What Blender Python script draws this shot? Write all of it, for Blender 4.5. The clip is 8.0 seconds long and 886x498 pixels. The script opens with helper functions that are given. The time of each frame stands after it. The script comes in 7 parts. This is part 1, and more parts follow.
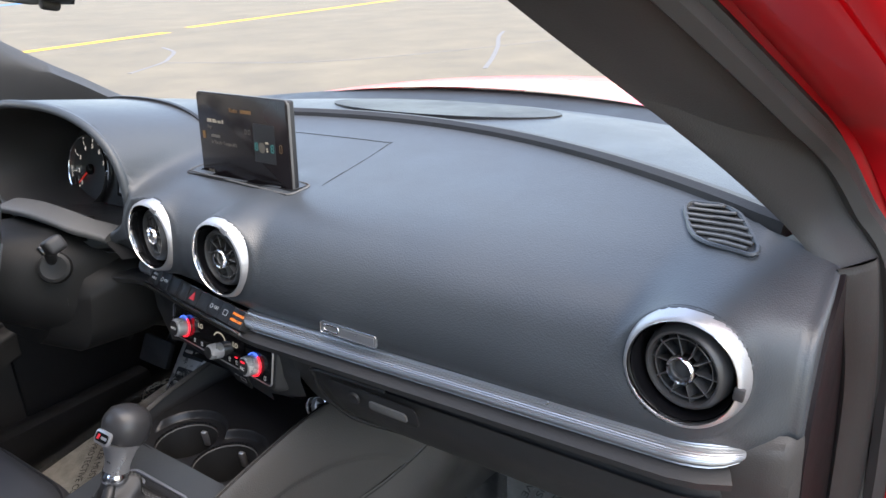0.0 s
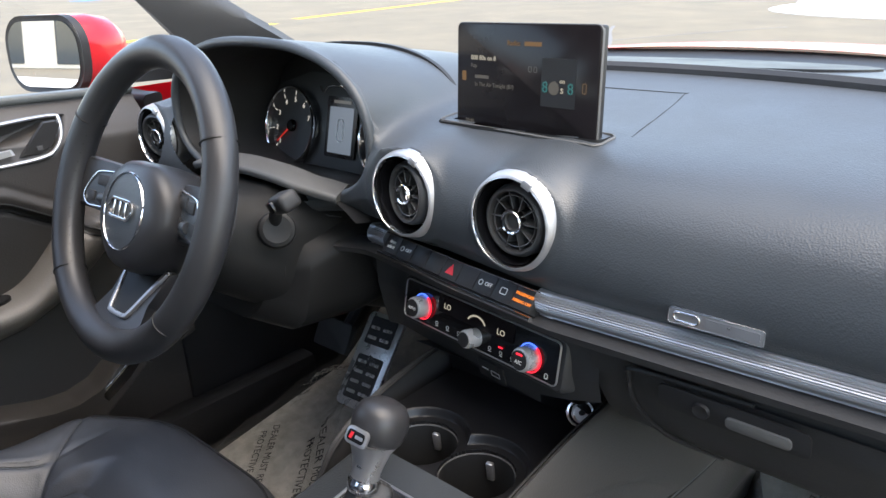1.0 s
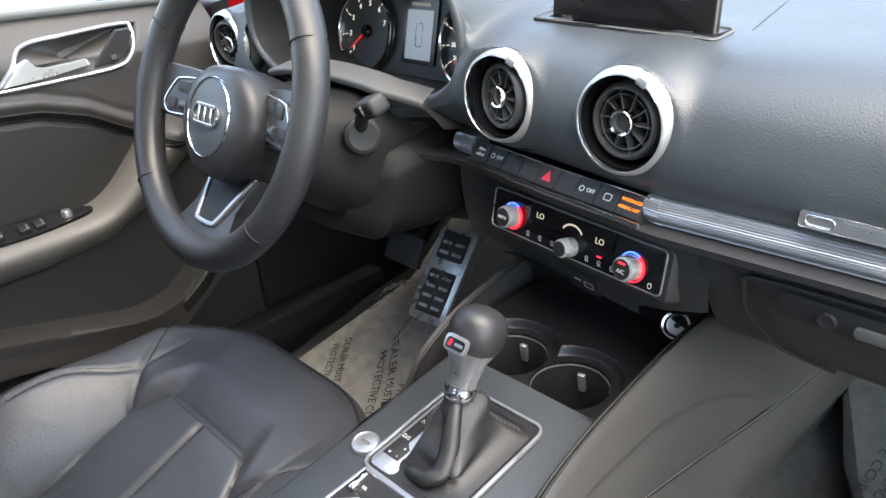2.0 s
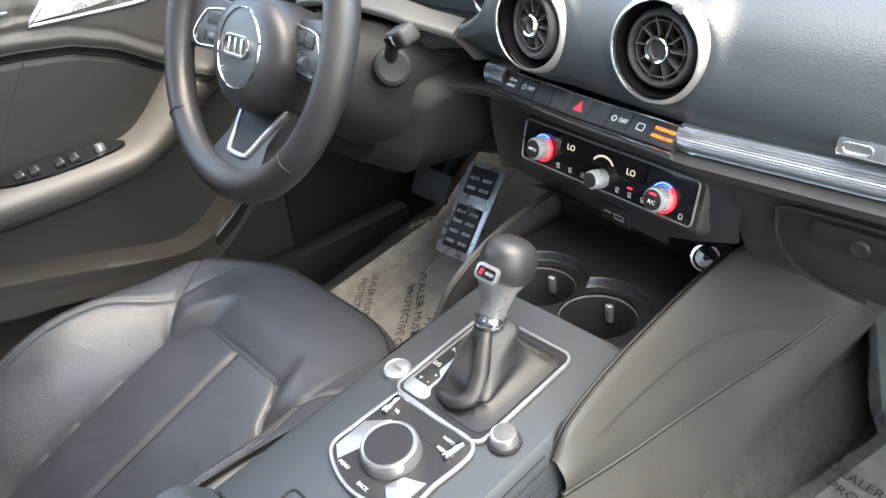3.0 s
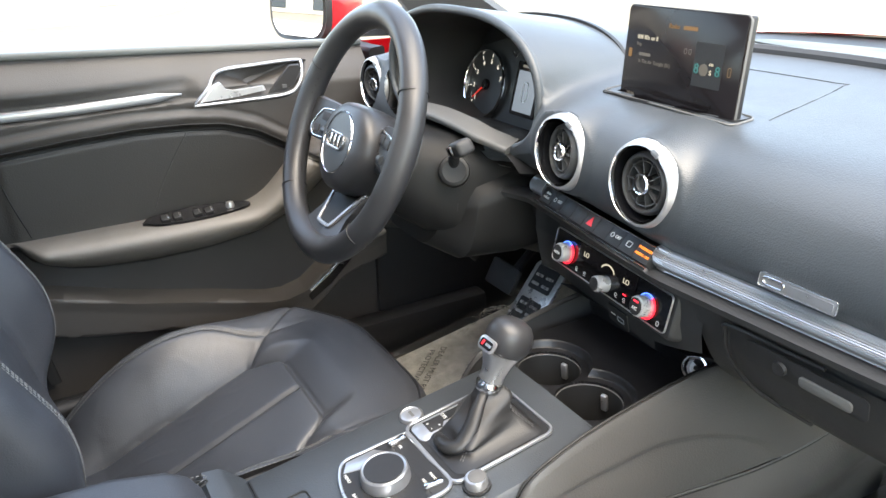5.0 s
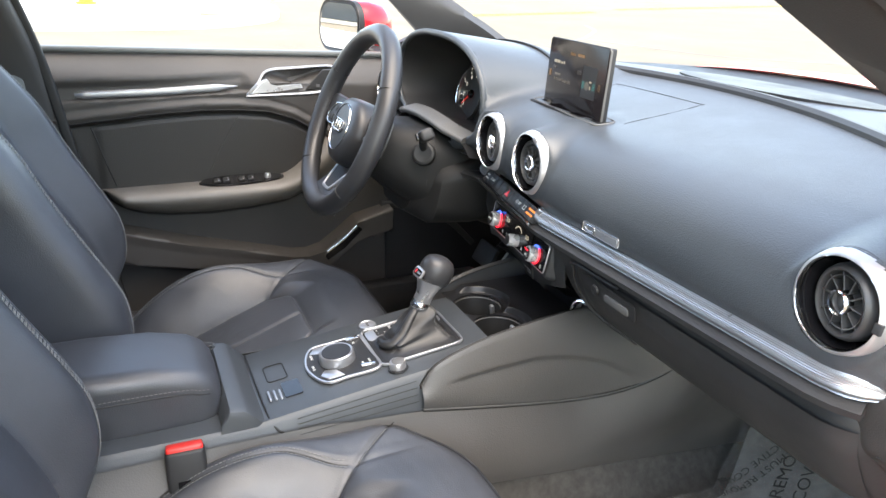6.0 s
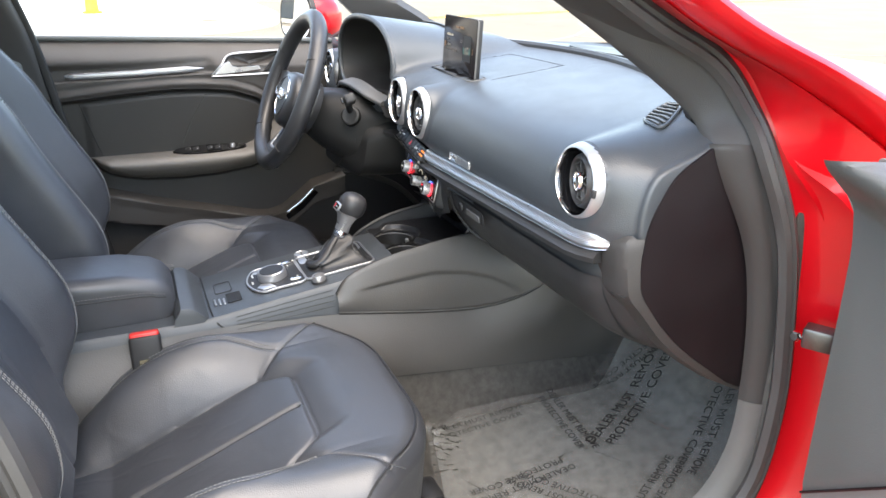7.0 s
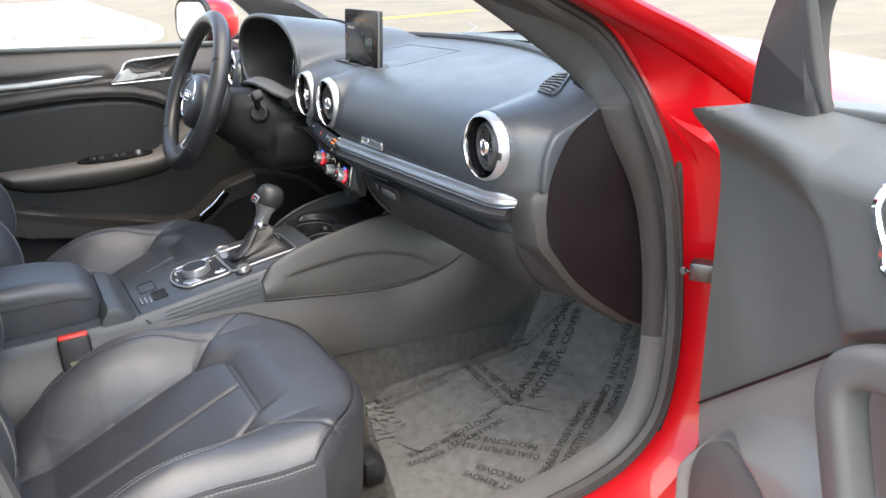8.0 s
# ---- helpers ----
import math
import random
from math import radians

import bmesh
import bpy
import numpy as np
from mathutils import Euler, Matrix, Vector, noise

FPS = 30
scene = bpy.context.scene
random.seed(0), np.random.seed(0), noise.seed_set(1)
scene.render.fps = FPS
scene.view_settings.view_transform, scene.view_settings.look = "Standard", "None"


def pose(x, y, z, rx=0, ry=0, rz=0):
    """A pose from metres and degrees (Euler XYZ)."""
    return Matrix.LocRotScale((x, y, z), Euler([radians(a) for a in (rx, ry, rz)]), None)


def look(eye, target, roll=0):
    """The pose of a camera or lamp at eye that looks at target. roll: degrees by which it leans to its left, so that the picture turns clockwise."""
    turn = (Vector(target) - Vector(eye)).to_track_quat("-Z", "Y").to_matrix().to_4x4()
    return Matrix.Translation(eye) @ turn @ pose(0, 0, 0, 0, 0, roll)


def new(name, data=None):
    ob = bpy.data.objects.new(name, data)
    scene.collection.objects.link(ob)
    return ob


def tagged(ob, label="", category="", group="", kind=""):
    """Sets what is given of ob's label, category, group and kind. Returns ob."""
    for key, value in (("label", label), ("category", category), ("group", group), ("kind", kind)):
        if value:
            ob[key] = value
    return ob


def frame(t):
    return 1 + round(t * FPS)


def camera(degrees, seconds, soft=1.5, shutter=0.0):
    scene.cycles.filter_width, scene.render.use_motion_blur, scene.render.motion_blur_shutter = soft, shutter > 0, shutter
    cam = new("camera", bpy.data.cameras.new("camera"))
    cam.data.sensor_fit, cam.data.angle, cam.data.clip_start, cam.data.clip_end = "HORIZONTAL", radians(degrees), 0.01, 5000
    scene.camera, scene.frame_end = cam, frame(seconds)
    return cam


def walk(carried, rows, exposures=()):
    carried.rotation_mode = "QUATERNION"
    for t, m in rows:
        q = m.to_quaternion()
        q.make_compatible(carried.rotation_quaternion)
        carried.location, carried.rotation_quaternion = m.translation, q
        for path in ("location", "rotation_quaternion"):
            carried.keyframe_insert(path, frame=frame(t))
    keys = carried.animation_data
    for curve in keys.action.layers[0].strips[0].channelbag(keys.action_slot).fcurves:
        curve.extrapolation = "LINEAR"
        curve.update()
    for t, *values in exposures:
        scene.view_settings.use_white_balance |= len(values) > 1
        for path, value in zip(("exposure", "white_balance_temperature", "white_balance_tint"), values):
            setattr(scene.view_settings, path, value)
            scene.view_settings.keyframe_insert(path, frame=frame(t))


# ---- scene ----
cam = camera(61.6, 8.0)
PATH = [
    (0, (0.746, -0.48, 1.187), (-0.376, 1.017, 0.48), -3.4),
    (0.5, (0.575, -0.485, 1.145), (-0.64, 0.942, 0.445), -3.0),
    (1, (0.465, -0.501, 1.108), (-0.827, 0.856, 0.409), -3.1),
    (1.5, (0.421, -0.516, 1.095), (-0.916, 0.769, 0.347), -3.5),
    (2, (0.416, -0.526, 1.087), (-0.91, 0.684, 0.206), -4.5),
    (2.2, (0.417, -0.531, 1.087), (-0.899, 0.655, 0.158), -4.8),
    (3.3, (0.419, -0.54, 1.08), (-0.91, 0.551, 0.059), -5.3),
    (3.5, (0.426, -0.537, 1.081), (-0.924, 0.54, 0.072), -5.3),
    (4, (0.45, -0.532, 1.094), (-0.978, 0.509, 0.157), -4.5),
    (4.5, (0.5, -0.529, 1.113), (-1.021, 0.458, 0.269), -3.0),
    (4.7, (0.534, -0.532, 1.121), (-1.024, 0.426, 0.311), -2.4),
    (5.8, (0.904, -0.551, 1.158), (-0.797, 0.219, 0.44), 0.9),
    (6, (0.987, -0.534, 1.161), (-0.726, 0.212, 0.445), 1.3),
    (6.5, (1.21, -0.489, 1.148), (-0.516, 0.223, 0.432), 1.0),
    (7, (1.332, -0.481, 1.142), (-0.395, 0.238, 0.434), -0.1),
    (7.5, (1.405, -0.487, 1.136), (-0.3, 0.294, 0.439), -1.5),
    (8, (1.404, -0.537, 1.123), (-0.216, 0.403, 0.421), -2.3),
]
walk(cam, [(t, look(eye, target, roll)) for t, eye, target, roll in PATH],
     exposures=[(0.0, 2.60, 7600, 12), (1.5, 2.92, 7600, 8), (2.2, 3.50, 8000, 7), (3.5, 3.90, 8200, 6), (4.5, 3.70, 8200, 6), (6.0, 3.25, 8100, 9), (6.5, 3.30, 8000, 9), (8.0, 2.87, 7900, 9)])

# ---- sky, sun ----
world = bpy.data.worlds.new("sky")
scene.world = world
world.use_nodes = True
wt = world.node_tree
sky = wt.nodes.new("ShaderNodeTexSky")
sky.sky_type = "NISHITA"
sky.sun_disc = False
sky.sun_elevation = radians(66)
sky.sun_rotation = radians(99)
sky.air_density, sky.dust_density = 1.0, 1.0
bg = wt.nodes["Background"]
bg.inputs["Strength"].default_value = 0.15
wt.links.new(sky.outputs["Color"], bg.inputs["Color"])
sun = new("sun", bpy.data.lights.new("sun", "SUN"))
sun.data.energy, sun.data.angle, sun.data.color = 0.9, radians(75), (1.0, 0.97, 0.92)
SUN_FROM = Vector((0.40, -0.06, 0.91))
sun.matrix_world = look(SUN_FROM * 20, (0, 0, 0))


# ---- materials ----
def material(name, color, rough=0.5, metal=0.0, grain=0.0, grain_scale=400.0, mottle=0.0, mottle_scale=8.0,
             coat=0.0, spec=0.5, island=0.0, cells=False, rough_var=0.08):
    m = bpy.data.materials.new(name)
    m.use_nodes = True
    nt = m.node_tree
    b = nt.nodes["Principled BSDF"]
    b.inputs["Roughness"].default_value = rough
    b.inputs["Metallic"].default_value = metal
    b.inputs["Specular IOR Level"].default_value = spec
    b.inputs["Coat Weight"].default_value = coat
    b.inputs["Coat Roughness"].default_value = 0.04
    b.inputs["Base Color"].default_value = (*color, 1)
    co = nt.nodes.new("ShaderNodeTexCoord")
    if mottle:
        n = nt.nodes.new("ShaderNodeTexNoise")
        n.inputs["Scale"].default_value = mottle_scale
        n.inputs["Detail"].default_value = 6
        n.inputs["Roughness"].default_value = 0.65
        nt.links.new(co.outputs["Object"], n.inputs["Vector"])
        r = nt.nodes.new("ShaderNodeMapRange")
        r.inputs["From Min"].default_value, r.inputs["From Max"].default_value = 0.3, 0.7
        r.inputs["To Min"].default_value, r.inputs["To Max"].default_value = 1 - mottle, 1 + mottle
        nt.links.new(n.outputs["Fac"], r.inputs["Value"])
        mix = nt.nodes.new("ShaderNodeVectorMath")
        mix.operation = "SCALE"
        mix.inputs[0].default_value = color
        nt.links.new(r.outputs["Result"], mix.inputs["Scale"])
        nt.links.new(mix.outputs["Vector"], b.inputs["Base Color"])
        r2 = nt.nodes.new("ShaderNodeMapRange")
        r2.inputs["From Min"].default_value, r2.inputs["From Max"].default_value = 0.3, 0.7
        r2.inputs["To Min"].default_value, r2.inputs["To Max"].default_value = max(rough - rough_var, 0.02), rough + rough_var
        nt.links.new(n.outputs["Fac"], r2.inputs["Value"])
        nt.links.new(r2.outputs["Result"], b.inputs["Roughness"])
    if grain:
        if cells:
            g = nt.nodes.new("ShaderNodeTexVoronoi")
            g.inputs["Scale"].default_value = grain_scale
            out = g.outputs["Distance"]
        else:
            g = nt.nodes.new("ShaderNodeTexNoise")
            g.inputs["Scale"].default_value = grain_scale
            g.inputs["Detail"].default_value = 3
            out = g.outputs["Fac"]
        nt.links.new(co.outputs["Object"], g.inputs["Vector"])
        bump = nt.nodes.new("ShaderNodeBump")
        bump.inputs["Strength"].default_value = grain
        bump.inputs["Distance"].default_value = 0.0006
        nt.links.new(out, bump.inputs["Height"])
        nt.links.new(bump.outputs["Normal"], b.inputs["Normal"])
    return m


def glowing(name, color, strength):
    m = bpy.data.materials.new(name)
    m.use_nodes = True
    b = m.node_tree.nodes["Principled BSDF"]
    b.inputs["Base Color"].default_value = (0.02, 0.02, 0.02, 1)
    b.inputs["Emission Color"].default_value = (*color, 1)
    b.inputs["Emission Strength"].default_value = strength
    b.inputs["Roughness"].default_value = 0.3
    return m


def clear_sheet(name, tint, opacity, rough, wrinkle=0.0, wrinkle_scale=30.0):
    """A thin clear sheet: mostly lets light through, with a sharp gloss."""
    m = bpy.data.materials.new(name)
    m.use_nodes = True
    nt = m.node_tree
    b = nt.nodes["Principled BSDF"]
    b.inputs["Base Color"].default_value = (*tint, 1)
    b.inputs["Roughness"].default_value = rough
    b.inputs["Alpha"].default_value = opacity
    b.inputs["Specular IOR Level"].default_value = 0.6
    if wrinkle:
        fr = nt.nodes.new("ShaderNodeFresnel")
        fr.inputs["IOR"].default_value = 1.15
        glossy = nt.nodes.new("ShaderNodeBsdfGlossy")
        glossy.inputs["Roughness"].default_value = rough
        mixs = nt.nodes.new("ShaderNodeMixShader")
        co = nt.nodes.new("ShaderNodeTexCoord")
        n = nt.nodes.new("ShaderNodeTexNoise")
        n.inputs["Scale"].default_value = wrinkle_scale
        n.inputs["Detail"].default_value = 4
        n.inputs["Distortion"].default_value = 1.5
        bump = nt.nodes.new("ShaderNodeBump")
        bump.inputs["Strength"].default_value = wrinkle
        bump.inputs["Distance"].default_value = 0.005
        nt.links.new(co.outputs["Object"], n.inputs["Vector"])
        nt.links.new(n.outputs["Fac"], bump.inputs["Height"])
        for node in (b, glossy, fr):
            nt.links.new(bump.outputs["Normal"], node.inputs["Normal"])
        nt.links.new(fr.outputs["Fac"], mixs.inputs["Fac"])
        nt.links.new(b.outputs["BSDF"], mixs.inputs[1])
        nt.links.new(glossy.outputs["BSDF"], mixs.inputs[2])
        nt.links.new(mixs.outputs["Shader"], nt.nodes["Material Output"].inputs["Surface"])
    return m


def mirror_glass():
    m = bpy.data.materials.new("mirror_glass")
    m.use_nodes = True
    b = m.node_tree.nodes["Principled BSDF"]
    b.inputs["Base Color"].default_value = (0.85, 0.87, 0.88, 1)
    b.inputs["Metallic"].default_value = 1
    b.inputs["Roughness"].default_value = 0.01
    return m


# base tinted blue to carry the sky light from the windscreen
DASH = material("soft_dash_plastic", (0.044, 0.050, 0.056), 0.45, grain=0.34, grain_scale=640, cells=True, mottle=0.10, mottle_scale=5, spec=0.6)
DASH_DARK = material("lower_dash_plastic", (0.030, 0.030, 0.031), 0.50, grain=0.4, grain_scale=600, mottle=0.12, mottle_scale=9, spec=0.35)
# console side towards the open door; the door's light is in this paler base
FLANK_LIT = material("lit_flank_vinyl", (0.062, 0.059, 0.056), 0.46, grain=0.35, grain_scale=500, cells=True, mottle=0.10, mottle_scale=6, spec=0.6)
TRIM = material("grey_trim_plastic", (0.095, 0.093, 0.090), 0.56, grain=0.45, grain_scale=700, mottle=0.12, mottle_scale=7)
DOOR_BELT = material("door_belt_plastic", (0.048, 0.043, 0.039), 0.5, grain=0.5, grain_scale=600, mottle=0.10, mottle_scale=6)
# armrest of the same trim as the door, paler for light from the window
DOOR_REST_LIT = material("lit_armrest_leather", (0.125, 0.115, 0.104), 0.46, grain=0.4, grain_scale=400, cells=True, mottle=0.10, mottle_scale=6)
DOOR_INSERT = material("door_insert_leather", (0.020, 0.0185, 0.017), 0.5, grain=0.4, grain_scale=400, cells=True, mottle=0.12, mottle_scale=8)
# the door plastic again, lightened for the light falling on the lower door
DOOR_LOW_LIT = material("lit_door_plastic", (0.205, 0.200, 0.188), 0.5, grain=0.5, grain_scale=600, mottle=0.10, mottle_scale=6)
DOOR_POCKET = material("door_pocket_plastic", (0.027, 0.025, 0.024), 0.5, grain=0.5, grain_scale=600, mottle=0.10, mottle_scale=6)
DOOR = material("door_panel_plastic", (0.112, 0.117, 0.110), 0.50, grain=0.5, grain_scale=600, mottle=0.10, mottle_scale=6)
# slight blue in this black base stands in for reflected sky
LEATHER = material("black_leather", (0.042, 0.045, 0.052), 0.44, grain=0.30, grain_scale=620, cells=True, mottle=0.16, mottle_scale=11, spec=0.75)
LEATHER_DARK = material("dark_boot_leather", (0.018, 0.018, 0.019), 0.42, grain=0.2, grain_scale=900, cells=True, mottle=0.12, mottle_scale=20)
WHEEL_LEATHER = material("wheel_leather", (0.028, 0.028, 0.030), 0.40, grain=0.10, grain_scale=900, cells=True, mottle=0.1, mottle_scale=14)
STITCH = material("grey_thread", (0.17, 0.168, 0.165), 0.8)
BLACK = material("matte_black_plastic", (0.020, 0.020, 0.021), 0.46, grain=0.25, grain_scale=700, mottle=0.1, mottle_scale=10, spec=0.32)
COLUMN = material("column_plastic", (0.011, 0.011, 0.011), 0.52, grain=0.3, grain_scale=700, mottle=0.1, mottle_scale=10, spec=0.22)
DECK = material("satin_black_tray", (0.011, 0.011, 0.012), 0.36, grain=0.15, grain_scale=700, mottle=0.1, mottle_scale=10, spec=0.4)
NOZZLE = material("vent_nozzle_plastic", (0.040, 0.040, 0.041), 0.42, grain=0.15, grain_scale=700, mottle=0.1, mottle_scale=12)
PIANO = material("gloss_black_plastic", (0.006, 0.006, 0.007), 0.12, mottle=0.2, mottle_scale=30, rough_var=0.04)
RING = material("bright_satin_silver", (0.50, 0.50, 0.51), 0.36, 0.70, mottle=0.06, mottle_scale=60, grain=0.35, grain_scale=1100, cells=True)
ALU = material("brushed_aluminium", (0.40, 0.41, 0.43), 0.34, 0.75, mottle=0.05, mottle_scale=40)
STEEL = material("bare_steel", (0.14, 0.14, 0.14), 0.38, 0.9, mottle=0.15, mottle_scale=60)
PEDAL = material("brushed_pedal_steel", (0.72, 0.71, 0.68), 0.30, 0.55, grain=0.2, grain_scale=700, mottle=0.08, mottle_scale=40)
TYRE = material("tyre_rubber", (0.028, 0.028, 0.029), 0.8, grain=0.5, grain_scale=90, mottle=0.2, mottle_scale=9)
BRIGHT = material("bright_door_lever", (0.62, 0.62, 0.62), 0.30, 0.55, mottle=0.05, mottle_scale=30)
SILVER = material("satin_silver_plastic", (0.46, 0.46, 0.47), 0.33, 0.80, mottle=0.05, mottle_scale=30)
CHROME = material("chrome", (0.80, 0.80, 0.81), 0.10, 1.0, mottle=0.03, mottle_scale=50, rough_var=0.04)
RED = material("red_car_paint", (0.60, 0.005, 0.012), 0.34, 0.0, coat=0.4, mottle=0.05, mottle_scale=3, spec=0.35)
RUBBER = material("rubber_seal", (0.050, 0.049, 0.048), 0.62, grain=0.3, grain_scale=500, mottle=0.15, mottle_scale=20)
PILLAR = material("pillar_trim", (0.036, 0.034, 0.033), 0.60, grain=0.5, grain_scale=700, mottle=0.1, mottle_scale=8)
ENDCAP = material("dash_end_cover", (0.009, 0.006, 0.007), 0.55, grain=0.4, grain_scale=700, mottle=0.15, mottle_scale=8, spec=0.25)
GRILLE = material("speaker_mesh", (0.10, 0.097, 0.092), 0.6, grain=1.0, grain_scale=420, cells=True, mottle=0.08, mottle_scale=10)
# same carpet as MAT, with the bright driver's footwell light put into its colour
LIT_MAT = material("lit_floor_mat_carpet", (0.50, 0.465, 0.395), 0.95, grain=1.0, grain_scale=800, mottle=0.22, mottle_scale=45, spec=0.1)
CARPET = material("grey_carpet", (0.062, 0.060, 0.056), 0.95, grain=1.0, grain_scale=900, mottle=0.25, mottle_scale=60, spec=0.1)
MAT = material("floor_mat_carpet", (0.118, 0.119, 0.114), 0.95, grain=1.0, grain_scale=800, mottle=0.22, mottle_scale=45, spec=0.1)
FILM = clear_sheet("protective_film", (0.80, 0.80, 0.77), 0.06, 0.14, wrinkle=0.12, wrinkle_scale=46)
INK = material("black_print", (0.01, 0.01, 0.01), 0.6)
WHITE_INK = material("white_print", (0.62, 0.62, 0.60), 0.5)
GLASS = clear_sheet("window_glass", (0.75, 0.80, 0.80), 0.05, 0.02)
DIAL = material("dial_face", (0.030, 0.030, 0.032), 0.45, mottle=0.08, mottle_scale=40)
SCREEN = material("screen_glass", (0.012, 0.010, 0.011), 0.16, mottle=0.2, mottle_scale=30, rough_var=0.03, spec=0.22)
LCD_GREY = glowing("pale_display", (0.40, 0.52, 0.74), 0.050)
GLOW_WHITE = glowing("white_display_text", (0.95, 0.93, 0.85), 0.07)
GLOW_DIM = glowing("dim_display_text", (0.6, 0.58, 0.55), 0.022)
GLOW_AMBER = glowing("amber_display_text", (1.0, 0.26, 0.02), 0.20)
GLOW_ORANGE = glowing("amber_soft_text", (0.85, 0.42, 0.06), 0.028)
GLOW_RED = glowing("red_lamp_ring", (1.0, 0.02, 0.05), 0.35)
GLOW_BLUE = glowing("blue_lamp_ring", (0.05, 0.16, 1.0), 0.40)
GLOW_TEAL = glowing("teal_display", (0.03, 0.45, 0.5), 0.05)
NEEDLE = glowing("red_needle", (0.75, 0.03, 0.02), 0.10)
DIAL_TEXT = glowing("backlit_numerals", (0.9, 0.92, 0.95), 0.10)
HAZARD = material("red_button_mark", (0.55, 0.02, 0.03), 0.4)
BUCKLE_RED = material("red_release_button", (0.62, 0.030, 0.025), 0.38, mottle=0.05, mottle_scale=40)
MIRROR = mirror_glass()
HEADLINER = material("headliner_cloth", (0.42, 0.41, 0.39), 0.9, grain=0.5, grain_scale=700, mottle=0.05, mottle_scale=12)
ASPHALT = material("worn_asphalt", (0.150, 0.126, 0.088), 0.92, grain=1.0, grain_scale=60, mottle=0.22, mottle_scale=1.1)
CONCRETE = material("pale_concrete", (0.58, 0.56, 0.51), 0.9, grain=0.6, grain_scale=80, mottle=0.12, mottle_scale=2.5)
YELLOW_PAINT = material("yellow_road_paint", (0.70, 0.42, 0.03), 0.8, grain=0.5, grain_scale=60, mottle=0.22, mottle_scale=9)
WHITE_PAINT = material("white_road_paint", (0.62, 0.61, 0.57), 0.8, grain=0.5, grain_scale=60, mottle=0.18, mottle_scale=9)
BLUE_PAINT = material("blue_road_paint", (0.05, 0.18, 0.42), 0.8, mottle=0.18, mottle_scale=9)
CRACK = material("crack_sealer", (0.15, 0.145, 0.14), 0.8, mottle=0.2, mottle_scale=6)
HYDRANT = material("yellow_hydrant_paint", (0.70, 0.42, 0.02), 0.45, mottle=0.1, mottle_scale=14)
STUCCO = material("white_stucco", (0.46, 0.42, 0.37), 0.85, grain=0.6, grain_scale=50, mottle=0.06, mottle_scale=2)
SIGN_RED = material("red_sign", (0.62, 0.03, 0.04), 0.5, mottle=0.05, mottle_scale=5)
DARK_GLASS = material("dark_window", (0.03, 0.04, 0.05), 0.08)
SOIL = material("dry_planting_bed", (0.26, 0.24, 0.17), 0.95, grain=1.0, grain_scale=40, mottle=0.3, mottle_scale=6)


# ---- mesh helpers ----
def part(name, bm, mat, parent=None, label="", smooth=38, m=None):
    me = bpy.data.meshes.new(name)
    bmesh.ops.recalc_face_normals(bm, faces=bm.faces)
    if m is not None:
        bm.transform(m)
    bm.to_mesh(me)
    bm.free()
    me.materials.append(mat)
    if smooth:
        me.shade_smooth()
        me.set_sharp_from_angle(angle=radians(smooth))
    ob = new(name, me)
    if parent is not None:
        ob.parent = parent
    if label:
        tagged(ob, label)
    return ob


def empty(name, label, category, group="", m=None):
    ob = new(name)
    ob.empty_display_size = 0.05
    if m is not None:
        ob.matrix_world = m
    return tagged(ob, label, category, group)


def thing(name, bm, mat, label, category, group="", kind="", smooth=38, m=None):
    return tagged(part(name, bm, mat, None, "", smooth, m), label, category, group, kind)


def loft(rings, closed=True, caps=True):
    """Skin over rings with equal counts of points."""
    bm = bmesh.new()
    vs = [[bm.verts.new(p) for p in r] for r in rings]
    n = len(rings[0])
    for a, b in zip(vs, vs[1:]):
        for i in range(n if closed else n - 1):
            j = (i + 1) % n
            bm.faces.new((a[i], a[j], b[j], b[i]))
    if caps and closed:
        bm.faces.new(vs[0][::-1])
        bm.faces.new(vs[-1])
    return bm


def smooth_path(pts, n):
    """Points evenly spread on a Catmull-Rom curve."""
    p = np.array(pts, float)
    q = np.vstack([2 * p[0] - p[1], p, 2 * p[-1] - p[-2]])
    out = []
    for u in np.linspace(0, len(p) - 1, n):
        i = min(int(u), len(p) - 2)
        t = u - i
        a, b, c, d = q[i], q[i + 1], q[i + 2], q[i + 3]
        out.append(0.5 * (2 * b + (c - a) * t + (2 * a - 5 * b + 4 * c - d) * t * t + (3 * b - a - 3 * c + d) * t ** 3))
    return np.array(out)


def sweep(pts, section, n=0, up=(0, 0, 1), scales=None, closed=False, caps=True):
    """A section of (side, up) offsets carried along a path."""
    path = smooth_path(pts, n) if n else np.array(pts, float)
    up = np.array(up, float)
    rings = []
    k = len(path)
    for i, p in enumerate(path):
        a = path[(i - 1) % k] if (closed or i > 0) else p
        b = path[(i + 1) % k] if (closed or i < k - 1) else p
        d = b - a
        d /= np.linalg.norm(d)
        s = np.cross(d, up)
        s /= max(np.linalg.norm(s), 1e-9)
        u = np.cross(s, d)
        f = 1 if scales is None else scales[i]
        rings.append([p + s * x * f + u * y * f for x, y in section])
    if closed:
        rings.append(rings[0])
    bm = loft(rings, caps=caps and not closed)
    if closed:
        bmesh.ops.remove_doubles(bm, verts=bm.verts, dist=1e-6)
    return bm


def circle(r, n=12, ry=None):
    return [(r * math.cos(2 * math.pi * i / n), (ry or r) * math.sin(2 * math.pi * i / n)) for i in range(n)]


